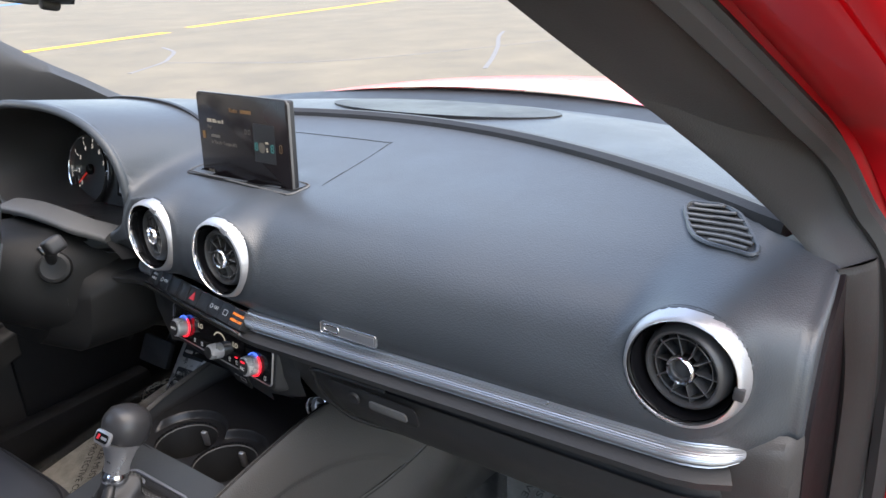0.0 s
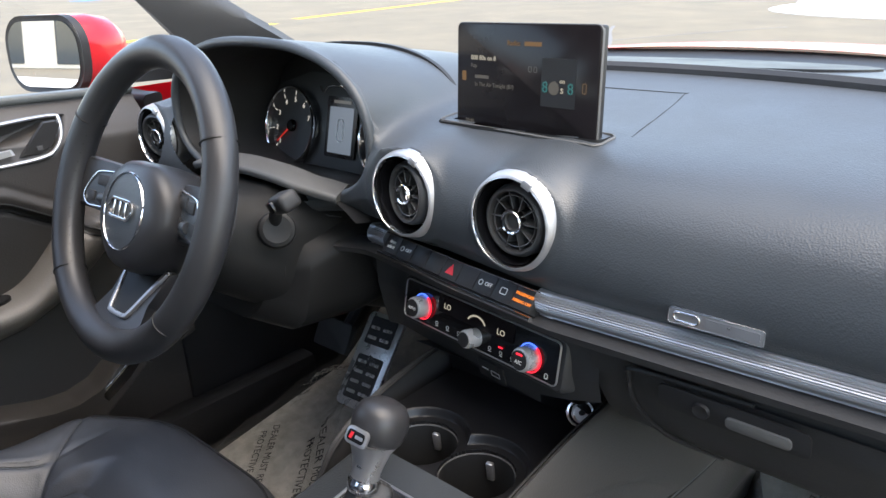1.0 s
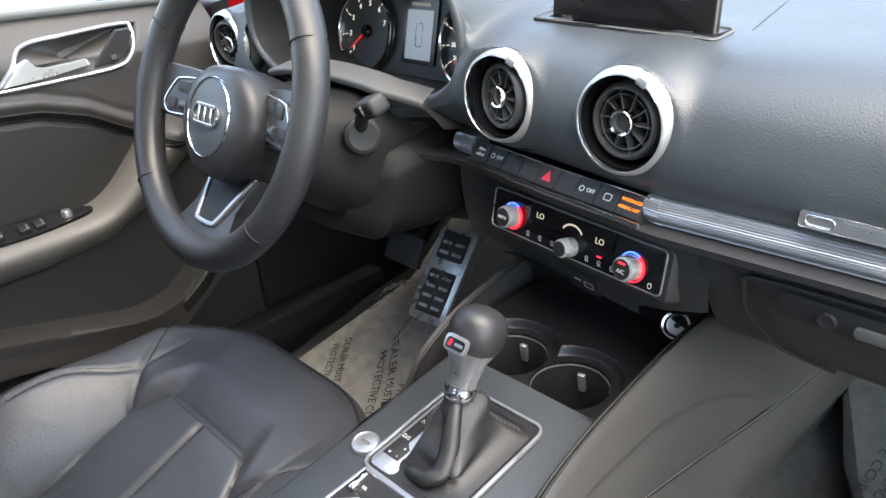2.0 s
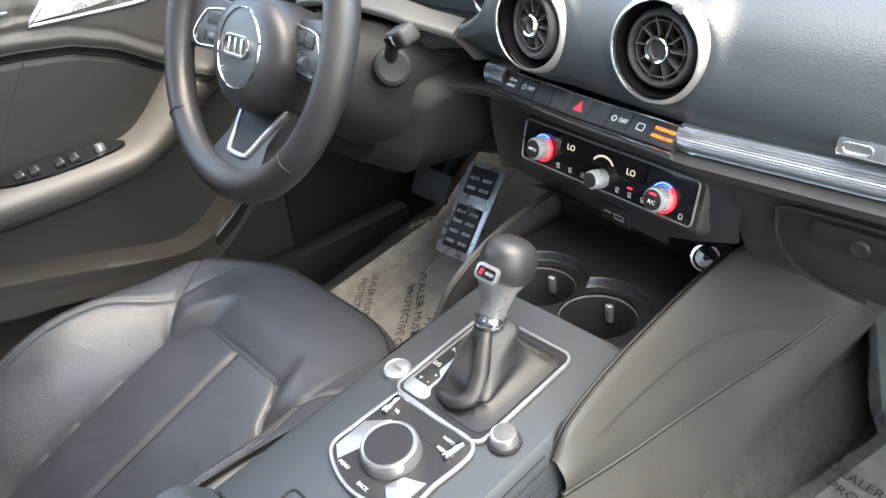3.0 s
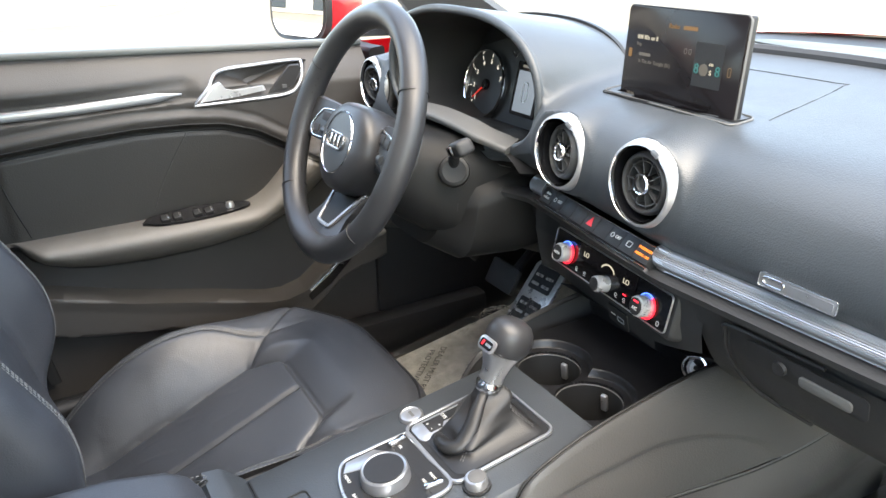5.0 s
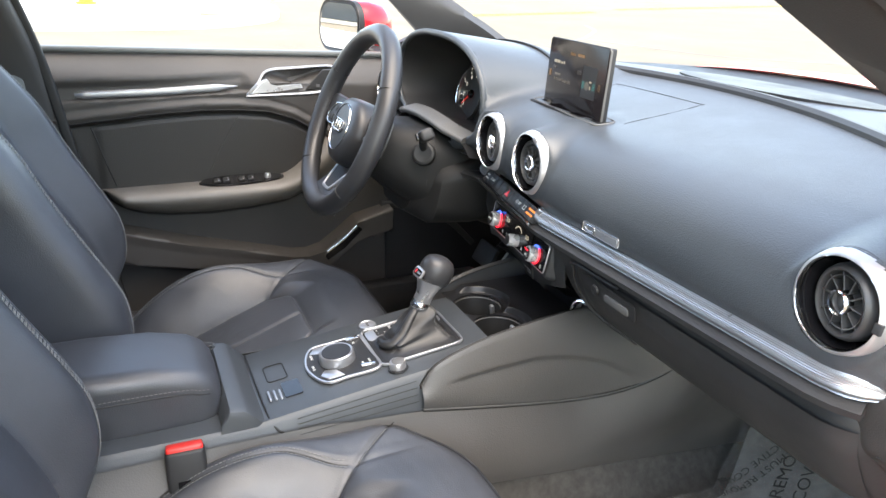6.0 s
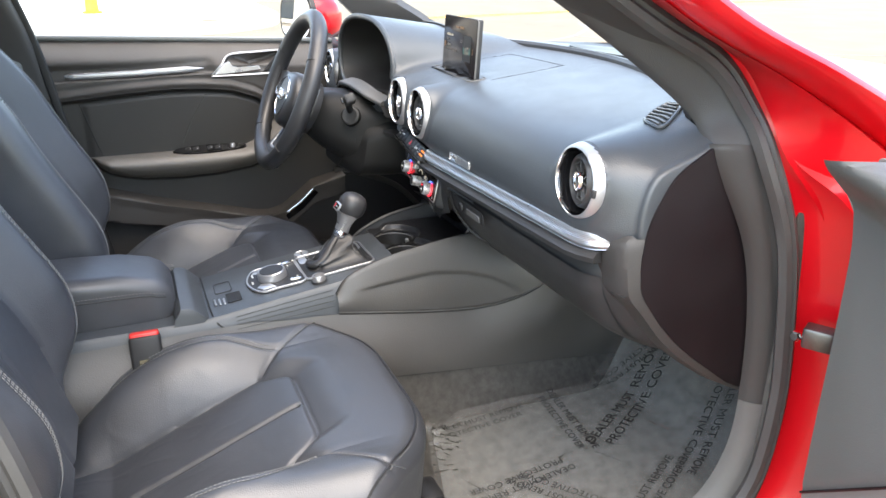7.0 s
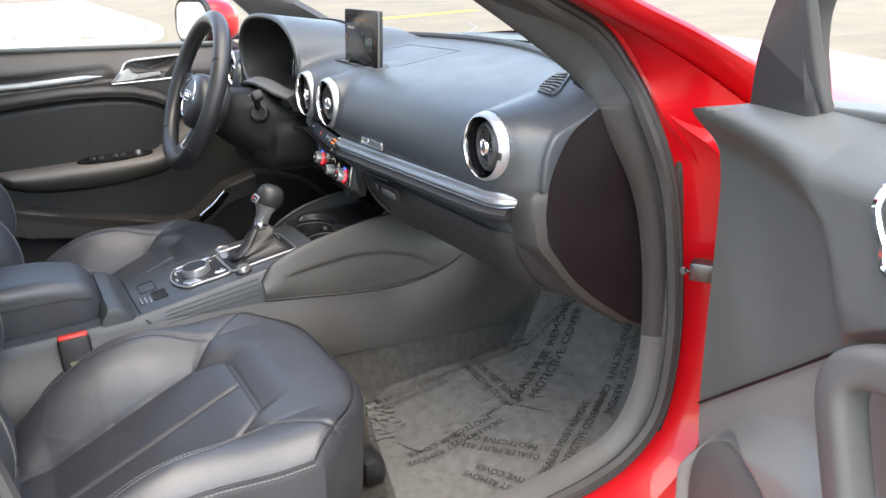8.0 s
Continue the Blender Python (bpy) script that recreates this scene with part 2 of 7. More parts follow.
def rrect(w, h, r, n=5):
    out = []
    for cx, cy, a0 in ((w / 2 - r, h / 2 - r, 0), (-w / 2 + r, h / 2 - r, 90), (-w / 2 + r, -h / 2 + r, 180), (w / 2 - r, -h / 2 + r, 270)):
        for i in range(n):
            a = radians(a0 + 90 * i / (n - 1))
            out.append((cx + r * math.cos(a), cy + r * math.sin(a)))
    return out


def tube(pts, r, n=0, sides=8, closed=False, up=(0, 0, 1)):
    return sweep(pts, circle(r, sides), n, up, closed=closed)


def lathe(profile, n=48, m=None):
    """Turn (radius, height) about local z."""
    bm = bmesh.new()
    vs = []
    for r, h in profile:
        if r < 1e-6:
            vs.append([bm.verts.new((0, 0, h))] * n)
        else:
            vs.append([bm.verts.new((r * math.cos(2 * math.pi * i / n), r * math.sin(2 * math.pi * i / n), h)) for i in range(n)])
    for a, b in zip(vs, vs[1:]):
        for i in range(n):
            j = (i + 1) % n
            q = []
            for v in (a[i], a[j], b[j], b[i]):
                if v not in q:
                    q.append(v)
            if len(q) > 2:
                bm.faces.new(q)
    if m is not None:
        bm.transform(m)
    return bm


def slab(outline, thick, bev=0.0, m=None, seg=2):
    """A flat outline (x, y) raised by thick along z, its top edge rounded."""
    bm = bmesh.new()
    lo = [bm.verts.new((x, y, 0)) for x, y in outline]
    hi = [bm.verts.new((x, y, thick)) for x, y in outline]
    n = len(outline)
    for i in range(n):
        j = (i + 1) % n
        bm.faces.new((lo[i], lo[j], hi[j], hi[i]))
    bm.faces.new(lo[::-1])
    top = bm.faces.new(hi)
    if bev:
        bmesh.ops.bevel(bm, geom=list(top.edges), offset=bev, segments=seg, profile=0.5, affect="EDGES")
    if m is not None:
        bm.transform(m)
    return bm


def rbox(sx, sy, sz, bev=0.004, seg=3, m=None):
    bm = bmesh.new()
    bmesh.ops.create_cube(bm, size=1)
    bm.transform(Matrix.Diagonal((sx, sy, sz, 1)))
    if bev:
        bmesh.ops.bevel(bm, geom=list(bm.edges), offset=bev, segments=seg, profile=0.5, affect="EDGES")
    if m is not None:
        bm.transform(m)
    return bm


def rim(outline, width, thick, m=None, bev=0.0008):
    """A flat band that follows a closed outline (x, y)."""
    path = [(x, y, 0) for x, y in outline]
    w, t = width / 2, thick / 2
    bm = sweep(path, [(-w, -t), (w, -t), (w, t * 0.6), (w * 0.6, t), (-w * 0.6, t), (-w, t * 0.6)], up=(0, 0, 1), closed=True)
    if m is not None:
        bm.transform(m)
    return bm


def surface(fn, nu, nv, thick=0.0):
    """A sheet fn(u, v) over the unit square."""
    rows = [[fn(i / (nu - 1), j / (nv - 1)) for j in range(nv)] for i in range(nu)]
    return loft(rows, closed=False, caps=False)


def facing(x, y, z, tilt=0.0, turn=0.0, roll=0.0):
    """A pose whose local z looks back at the cabin (-y): tilt up, turn to the driver (-x); local x to the right, y up."""
    return pose(x, y, z) @ pose(0, 0, 0, 0, 0, -turn) @ pose(0, 0, 0, 90 - tilt, 0, 0) @ pose(0, 0, 0, 0, 0, roll)


def lettering(text, size, mat, m, parent, name="lettering", depth=0.0003, align="CENTER"):
    cu = bpy.data.curves.new("letters", "FONT")
    cu.body, cu.size, cu.extrude = text, size, depth
    cu.align_x, cu.align_y = align, "CENTER"
    cu.resolution_u = 3
    tmp = bpy.data.objects.new("letters", cu)
    scene.collection.objects.link(tmp)
    bpy.context.view_layer.update()
    me = bpy.data.meshes.new_from_object(tmp.evaluated_get(bpy.context.evaluated_depsgraph_get()))
    bpy.data.objects.remove(tmp)
    me.transform(m)
    me.materials.clear()
    me.materials.append(mat)
    me.name = name
    ob = new(name, me)
    if parent is not None:
        ob.parent = parent
    return ob


def bump(x, c, w):
    return math.exp(-((x - c) / w) ** 2)


def gsm(t):
    t = min(1.0, max(0.0, t))
    return t * t * (3 - 2 * t)


def merge(*bms):
    out = bmesh.new()
    for b in bms:
        me = bpy.data.meshes.new("tmp")
        b.to_mesh(me)
        out.from_mesh(me)
        bpy.data.meshes.remove(me)
        b.free()
    return out


# ---- outdoors: the lot slopes gently up to the driver's side ----
LOT = pose(0, 0, 0, 0.0, 1.5, 0)


def lot_point(x, y, z=0.0):
    return LOT @ Vector((x, y, z))


bm = surface(lambda u, v: LOT @ Vector(((u - 0.5) * 900, (v - 0.5) * 900, 0)), 30, 30)
thing("ground", bm, ASPHALT, "sunlit worn tan-grey asphalt parking lot", "ground", kind="structure", smooth=0)


def painted(name, mat, x0, y0, x1, y1, width, label):
    d = Vector((x1 - x0, y1 - y0))
    n = Vector((-d.y, d.x)).normalized() * width / 2
    bm = bmesh.new()
    k = 24
    rows = []
    for i in range(k + 1):
        c = Vector((x0, y0)) + d * i / k
        w = 1 + 0.12 * noise.noise((i * 0.9, x0, y0))
        rows.append([LOT @ Vector((c.x + n.x * s * w, c.y + n.y * s * w, 0.004)) for s in (-1, 1)])
    bm = loft(rows, closed=False, caps=False)
    return thing(name, bm, mat, label, "road marking", kind="structure", smooth=0)


painted("stall_line", YELLOW_PAINT, -11.5, 4.2, -12.2, 8.4, 0.27, "faded yellow parking line painted on asphalt")
painted("stall_line", YELLOW_PAINT, -12.75, 9.3, -14.2, 18.5, 0.27, "faded yellow parking line painted on asphalt")
painted("stall_line", BLUE_PAINT, -28.8, 11.5, -32.0, 18.0, 0.8, "blue painted line on the asphalt")


def crack(pts, width):
    path = [tuple(lot_point(x, y, 0.003)) for x, y in pts]
    bm = sweep(path, [(-width, -0.002), (width, -0.002), (width * 0.7, 0.002), (-width * 0.7, 0.002)], 40)
    return thing("asphalt_crack", bm, CRACK, "dark sealed crack meandering across the asphalt", "crack", kind="structure", smooth=0)


crack([(-9.9, 6.7), (-9.2, 6.4), (-8.6, 5.9), (-8.2, 5.5), (-7.7, 4.7)], 0.03)
crack([(-5.9, 10.4), (-5.5, 9.6), (-4.9, 8.6), (-4.3, 7.5), (-3.9, 6.7)], 0.03)
crack([(-8.2, 5.5), (-6.2, 6.4), (-5.2, 7.9), (-4.4, 9.6), (-3.5, 11.2)], 0.012)
crack([(-1.5, 8.0), (1.5, 8.6), (4.5, 8.9), (9, 9.2)], 0.015)


def kerb_island(name, cx, cy, rx, ry, label):
    base = empty(name, label, "kerb island")
    n = 72
    def ring(s, z):
        return [tuple(lot_point(cx + (rx - s) * math.copysign(abs(math.cos(a)) ** 0.75, math.cos(a)), cy + (ry - s) * math.copysign(abs(math.sin(a)) ** 0.75, math.sin(a)), z)) for a in [2 * math.pi * i / n for i in range(n)]]
    part("gutter_apron", loft([ring(-0.45, -0.05), ring(-0.45, 0.012), ring(0.0, 0.02)]), CONCRETE, base)
    part("kerb", loft([ring(0, -0.05), ring(0.0, 0.12), ring(0.03, 0.15), ring(0.17, 0.155), ring(0.18, 0.10)]), CONCRETE, base)
    part("planting_bed", loft([ring(0.18, 0.0), ring(0.181, 0.12)]), SOIL, base, "dry tan planting bed")
    return base


kerb_island("kerb_island", -0.4, 15.2, 4.2, 2.0, "pale concrete kerb island with dry planting bed")
kerb_island("kerb_island", 8.5, 17.5, 3.0, 6.0, "pale concrete kerb island with dry planting bed")

# raised pavement on the driver's side, with a rounded kerb corner
walkway = empty("pavement", "sun-bleached pale concrete pavement with rounded kerb beside the lot", "pavement")
walkway["kind"] = "structure"


def kerb_line(inset):
    pts = [(-9.95 - inset, -20.0)] + [(-9.95 - inset, -12 + 2.0 * k) for k in range(6)]
    pts += [(-11.95 + (2.0 - inset) * math.cos(a), 0.0 + (2.0 - inset) * math.sin(a)) for a in np.linspace(0, math.pi / 2, 10)]
    return pts + [(-14.0, 2.0 - inset), (-18.0, 2.0 - inset), (-24.0, 2.0 - inset)]


k0, k1, k2 = kerb_line(0.0), kerb_line(0.03), kerb_line(0.16)
part("kerb", loft([[tuple(lot_point(x, y, z)) for (x, y), z in ((a, -0.05), (a, 0.12), (b, 0.15), (c, 0.152), (c, 0.05))] for a, b, c in zip(k0, k1, k2)], closed=False), CONCRETE, walkway, "pale concrete kerb", smooth=0)
for k in range(10):
    for j in range(4):
        x1, x0 = -12.35 - 2.4 * j, -12.35 - 2.4 * (j + 1)
        part("paving_slab", rbox(2.385, 1.985, 0.16, 0.01, 1, LOT @ pose((x0 + x1) / 2, 0.84 - 2.0 * k, 0.07)), CONCRETE, walkway, smooth=0)
    part("paving_slab", rbox(2.205, 1.985, 0.16, 0.01, 1, LOT @ pose(-11.24, (0.84 - 2.0 * k) if k else 0.24, 0.07) @ Matrix.Diagonal((1, 1 if k else 0.39, 1, 1))), CONCRETE, walkway, smooth=0)


def fire_hydrant(x, y, z):
    h = empty("fire_hydrant", "yellow painted cast-iron fire hydrant on the pavement", "fire hydrant")
    m = Matrix.Translation(lot_point(x, y, z)) @ pose(0, 0, 0, 0, 0, 25)
    part("barrel", lathe([(0, 0), (0.15, 0), (0.15, 0.03), (0.105, 0.04), (0.10, 0.10), (0.095, 0.30), (0.10, 0.50), (0.14, 0.52), (0.14, 0.55), (0.11, 0.57)], 24, m), HYDRANT, h)
    part("bonnet", lathe([(0.112, 0.57), (0.115, 0.62), (0.09, 0.68), (0.04, 0.72), (0.03, 0.73), (0.03, 0.77), (0, 0.77)], 24, m), HYDRANT, h)
    for a in (0, 90, 180):
        mm = m @ pose(0, 0, 0.42) @ pose(0, 0, 0, 0, 0, a) @ pose(0, 0, 0, 0, 90, 0)
        part("nozzle_cap", lathe([(0.05, 0.07), (0.055, 0.12), (0.075, 0.125), (0.075, 0.165), (0.03, 0.18), (0.025, 0.21), (0, 0.21)], 16, mm), HYDRANT, h)
    return h


fire_hydrant(-12.3, -0.86, 0.15)

# low shop across the lot, behind the driver's side
shop = empty("shop_building", "low white stucco shop with red sign letters", "building")
part("wall", rbox(9, 40, 5.6, 0.05, 1, LOT @ pose(-34, -24, 2.8)), STUCCO, shop, smooth=0)
part("parapet", rbox(9.4, 40.4, 0.5, 0.04, 1, LOT @ pose(-34, -24, 5.8)), STUCCO, shop, smooth=0)
for k in range(6):
    part("shop_window", rbox(0.12, 4.2, 2.5, 0.03, 1, LOT @ pose(-29.5, -41 + k * 6.4, 1.5)), DARK_GLASS, shop, smooth=0)
for k in range(3):
    part("sign_bar", rbox(0.14, 2.2, 0.75, 0.05, 2, LOT @ pose(-29.46, -29 + k * 3.0, 4.3)), SIGN_RED, shop, "plain red sign bar", smooth=0)
pole = thing("lamp_post", lathe([(0, 0), (0.2, 0), (0.2, 0.6), (0.08, 0.65), (0.06, 7.0), (0, 7.0)], 12, Matrix.Translation(lot_point(-19, -10.5, 0))), BLACK, "dark lamp post beside the lot", "lamp post")

# ---- car shell ----
shell = empty("car_body", "glossy red sedan body seen through its open passenger door", "car body")
shell["kind"] = "structure"

# edges of the front pillar on the passenger side, from the dash upwards
PIL_IN = [(0.668, 0.130, 0.946), (0.634, 0.120, 0.986), (0.585, 0.035, 1.063), (0.525, -0.07, 1.150), (0.465, -0.18, 1.240), (0.41, -0.29, 1.305), (0.39, -0.45, 1.335)]
PIL_OUT = [(0.694, 0.170, 0.948), (0.662, 0.155, 0.994), (0.640, 0.115, 1.045), (0.622, 0.040, 1.092), (0.575, -0.08, 1.175), (0.535, -0.20, 1.250), (0.520, -0.45, 1.290)]
SEAL_OUT = [(0.722, 0.262, 0.860), (0.712, 0.196, 0.940), (0.690, 0.180, 0.992), (0.668, 0.150, 1.045), (0.650, 0.072, 1.092), (0.606, -0.06, 1.180), (0.568, -0.19, 1.258), (0.552, -0.45, 1.300)]


def mirrored(pts, side):
    return [(side * x, y, z) for x, y, z in pts]


def ribbon(a, b, n, bulge, thick=0.012):
    """A padded strip between two edges; bulge pushes its middle towards the cabin."""
    pa, pb = smooth_path(a, n), smooth_path(b, n)
    rings = []
    for p, q in zip(pa, pb):
        mid = (p + q) / 2
        inward = np.array([-np.sign(mid[0]) * 0.75, -0.55, -0.3])
        inward /= np.linalg.norm(inward)
        row = []
        for t in np.linspace(0, 1, 9):
            row.append(p + (q - p) * t + inward * bulge * (1 - (2 * t - 1) ** 4))
        for t in np.linspace(1, 0, 5):
            row.append(p + (q - p) * t - inward * thick)
        rings.append(row)
    return loft(rings)


for side in (1, -1):
    part("pillar_trim", ribbon(mirrored(PIL_IN, side), mirrored(PIL_OUT, side), 50, 0.012), PILLAR, shell, "dark grey front pillar trim")

    inner = smooth_path(mirrored(PIL_IN, side), 50)
    if side < 0:
        ahead = smooth_path([(-0.600, 0.350, 0.962), (-0.600, 0.30, 0.990), (-0.600, 0.250, 1.022), (-0.600, 0.190, 1.057), (-0.598, 0.120, 1.102), (-0.570, 0.0, 1.178), (-0.525, -0.12, 1.255), (-0.480, -0.26, 1.320)], 50)
        part("pillar_face", loft([[tuple(p), tuple(p * 0.6 + q * 0.4 + np.array([-0.010, 0, 0])), tuple(p * 0.15 + q * 0.85 + np.array([-0.006, 0, 0])), tuple(q), tuple(q + np.array([-0.03, 0.02, 0.01]))] for p, q in zip(inner, ahead)], closed=False), PILLAR, shell, "dark pillar trim towards the windscreen", smooth=60)
        continue
    part("pillar_return", loft([[tuple(p), tuple(p + np.array([side * 0.012, 0.035, 0.006])), tuple(p + np.array([side * 0.035, 0.085, 0.012]))] for p in inner[6:]], closed=False), PILLAR, shell, "dark pillar trim towards the glass")

# door opening on the passenger side: rubber seal loop and red metal round it
SEAL = [(0.535, -0.45, 1.296), (0.552, -0.19, 1.252), (0.592, -0.06, 1.175), (0.638, 0.056, 1.092), (0.656, 0.135, 1.045), (0.678, 0.170, 0.992), (0.704, 0.185, 0.940),
        (0.714, 0.225, 0.84), (0.718, 0.245, 0.72), (0.718, 0.255, 0.60), (0.716, 0.240, 0.48), (0.712, 0.190, 0.415), (0.708, 0.10, 0.385), (0.705, -0.08, 0.380), (0.705, -0.35, 0.385),
        (0.705, -0.52, 0.42), (0.703, -0.60, 0.52), (0.70, -0.612, 0.66), (0.69, -0.64, 0.80), (0.67, -0.70, 0.98), (0.62, -0.76, 1.12), (0.56, -0.78, 1.25), (0.535, -0.70, 1.295), (0.530, -0.58, 1.302)]
seal_section = [(-0.014, -0.004), (-0.012, 0.004), (-0.004, 0.009), (0.0, 0.006), (0.004, 0.010), (0.012, 0.009), (0.016, 0.0), (0.010, -0.008), (0.0, -0.010)]


def loop_sweep(pts, section, n, facing_way):
    """A section carried round a closed loop; its height looks along facing_way."""
    p = list(pts) + [pts[0]]
    q = np.array(pts[-1:] + p + pts[1:2], float)
    path = []
    for u in np.linspace(0, len(pts), n, endpoint=False):
        i = int(u)
        t = u - i
        a, b, c, d = q[i], q[i + 1], q[i + 2], q[i + 3]
        path.append(0.5 * (2 * b + (c - a) * t + (2 * a - 5 * b + 4 * c - d) * t * t + (3 * b - a - 3 * c + d) * t ** 3))
    return sweep(path, section, up=facing_way, closed=True)


def opening_band(off_a, off_b, n, mat, name, label, extra=0.0):
    """A strip of sheet metal or trim round the opening, between two outward offsets from the seal (outwards in the side plane, and in x)."""
    p = np.array(SEAL)
    c = np.array([0.66, -0.25, 0.85])
    k = len(p)
    loop = []
    for u in np.linspace(0, k, n, endpoint=False):
        i, t = int(u), u - int(u)
        a, b, d, e = p[(i - 1) % k], p[i % k], p[(i + 1) % k], p[(i + 2) % k]
        loop.append(0.5 * (2 * b + (d - a) * t + (2 * a - 5 * b + 4 * d - e) * t * t + (3 * b - a - 3 * d + e) * t ** 3))
    loop = np.array(loop)
    tang = np.roll(loop, -1, 0) - np.roll(loop, 1, 0)
    tang /= np.linalg.norm(tang, axis=1)[:, None]
    outw = np.cross(tang, np.array([1.0, 0, 0]))
    outw /= np.linalg.norm(outw, axis=1)[:, None]
    flip = np.sign(np.sum(outw * (loop - c), axis=1).mean())
    outw *= flip
    rows = []
    for p0, o in zip(loop, outw):
        k = 1 - 0.70 * gsm((p0[2] - 0.84) / 0.10)
        rows.append([tuple(p0 + o * s * k + np.array([dx * k, 0, 0])) for s, dx in zip(off_a, off_b)])
    rows.append(rows[0])
    bm = loft(rows, closed=False, caps=False)
    bmesh.ops.remove_doubles(bm, verts=bm.verts, dist=1e-6)
    return part(name, bm, mat, shell, label)


part("door_seal", loop_sweep(SEAL, seal_section, 260, (1, 0, 0)), RUBBER, shell, "black ribbed rubber door seal")
opening_band((0.008, 0.03, 0.045, 0.06, 0.10, 0.125, 0.14), (-0.012, 0.0, 0.012, 0.045, 0.052, 0.075, 0.10), 260, RED, "door_frame", "glossy red painted door frame")

# sill trim and kick panel inside the opening
POST_IN = [(0.674, 0.124, 0.952), (0.678, 0.132, 0.930), (0.684, 0.186, 0.827), (0.684, 0.212, 0.724), (0.682, 0.222, 0.603), (0.678, 0.216, 0.513), (0.668, 0.185, 0.438), (0.660, 0.124, 0.408), (0.654, 0.02, 0.393), (0.652, -0.30, 0.388), (0.652, -0.62, 0.392)]
POST_OUT = [(0.696, 0.166, 0.952), (0.699, 0.174, 0.930), (0.706, 0.212, 0.827), (0.708, 0.238, 0.724), (0.708, 0.250, 0.603), (0.706, 0.244, 0.513), (0.702, 0.205, 0.425), (0.700, 0.140, 0.386), (0.698, 0.02, 0.376), (0.697, -0.30, 0.376), (0.697, -0.62, 0.382)]


def post_band(t0, t1, n, lift):
    rows = []
    pi, po = smooth_path(POST_IN, 121), smooth_path(POST_OUT, 121)
    for t in np.linspace(t0, t1, n):
        k = int(round(t * 120))
        p, q = pi[k], po[k]
        out = np.array([0.85, -0.35, 0.25])
        low = np.array([-0.02, 0.03, -0.02])
        rows.append([tuple(p + low)] + [tuple(p + (q - p) * u + out * (lift + 0.009 * math.sin(math.pi * min(1, u * 1.1)) ** 0.5)) for u in np.linspace(0, 1, 9)] + [tuple(q + np.array([0.012, 0.018, 0.0]))])
    return loft(rows, closed=False, caps=False)


part("kick_trim", post_band(0.0, 0.408, 50, 0.0), PILLAR, shell, "grey plastic trim post beside the dash end")
part("sill_trim", post_band(0.408, 1.0, 72, 0.0015), TRIM, shell, "grey plastic sill trim")
part("floor_pan", rbox(1.40, 2.2, 0.04, 0.005, 1, pose(0, -0.35, 0.275)), CARPET, shell, "grey carpeted floor")
part("firewall", rbox(1.40, 0.04, 0.62, 0.005, 1, pose(0, 0.80, 0.58, -20, 0, 0)), CARPET, shell)
part("toe_board", rbox(1.40, 0.50, 0.03, 0.005, 1, pose(0, 0.62, 0.40, 38, 0, 0)), CARPET, shell, "carpeted toe board")
part("headliner", surface(lambda u, v: (-0.56 + 1.12 * u, -0.40 - 1.25 * v, 1.335 + 0.05 * (1 - (2 * u - 1) ** 2)), 20, 14), HEADLINER, shell, "pale headliner")
part("roof", surface(lambda u, v: (-0.62 + 1.24 * u, -0.36 - 1.45 * v, 1.352 + 0.065 * (1 - (2 * u - 1) ** 2)), 20, 14), RED, shell, "glossy red roof")
part("bonnet", surface(lambda u, v: (-0.80 + 1.60 * u, 0.70 - 0.25 * (2 * u - 1) ** 2 + 0.95 * v, 0.973 - 0.10 * abs(2 * u - 1) ** 2.5 - 0.14 * v ** 1.6), 50, 26), RED, shell, "glossy red bonnet")
part("scuttle", surface(lambda u, v: (-0.74 + 1.48 * u, 0.62 - 0.27 * (2 * u - 1) ** 2 + 0.10 * v, 0.955 - 0.03 * abs(2 * u - 1) ** 2 + 0.012 * v), 40, 6), BLACK, shell, "black scuttle panel under the windscreen")
for side in (1, -1):
    bm = surface(lambda u, v: (side * (0.775 + 0.115 * math.sin(v * math.pi / 2)), 0.24 + 1.25 * u, 0.905 - 0.11 * u - 0.50 * (1 - math.cos(v * math.pi / 2)) ** 1.2), 70, 44)
    gone = [f for f in bm.faces if math.hypot(f.calc_center_median().y - 1.0, f.calc_center_median().z - 0.33) < 0.36]
    bmesh.ops.delete(bm, geom=gone, context="FACES")
    part("wing", bm, RED, shell, "glossy red front wing")
# passenger pillar: flat reveal beside the seal, a groove, then the rounded outer face
GROOVE = [(0.775, 0.425, 0.820), (0.775, 0.410, 0.880), (0.770, 0.325, 0.932), (0.762, 0.235, 0.986), (0.748, 0.145, 1.036), (0.718, 0.050, 1.088), (0.668, -0.07, 1.180), (0.628, -0.20, 1.262), (0.612, -0.46, 1.310)]
SHOULDER = [(0.818, 0.480, 0.850), (0.815, 0.445, 0.912), (0.812, 0.360, 0.953), (0.806, 0.270, 0.997), (0.796, 0.165, 1.047), (0.766, 0.065, 1.098), (0.714, -0.06, 1.192), (0.670, -0.19, 1.272), (0.652, -0.46, 1.320)]
rows = []
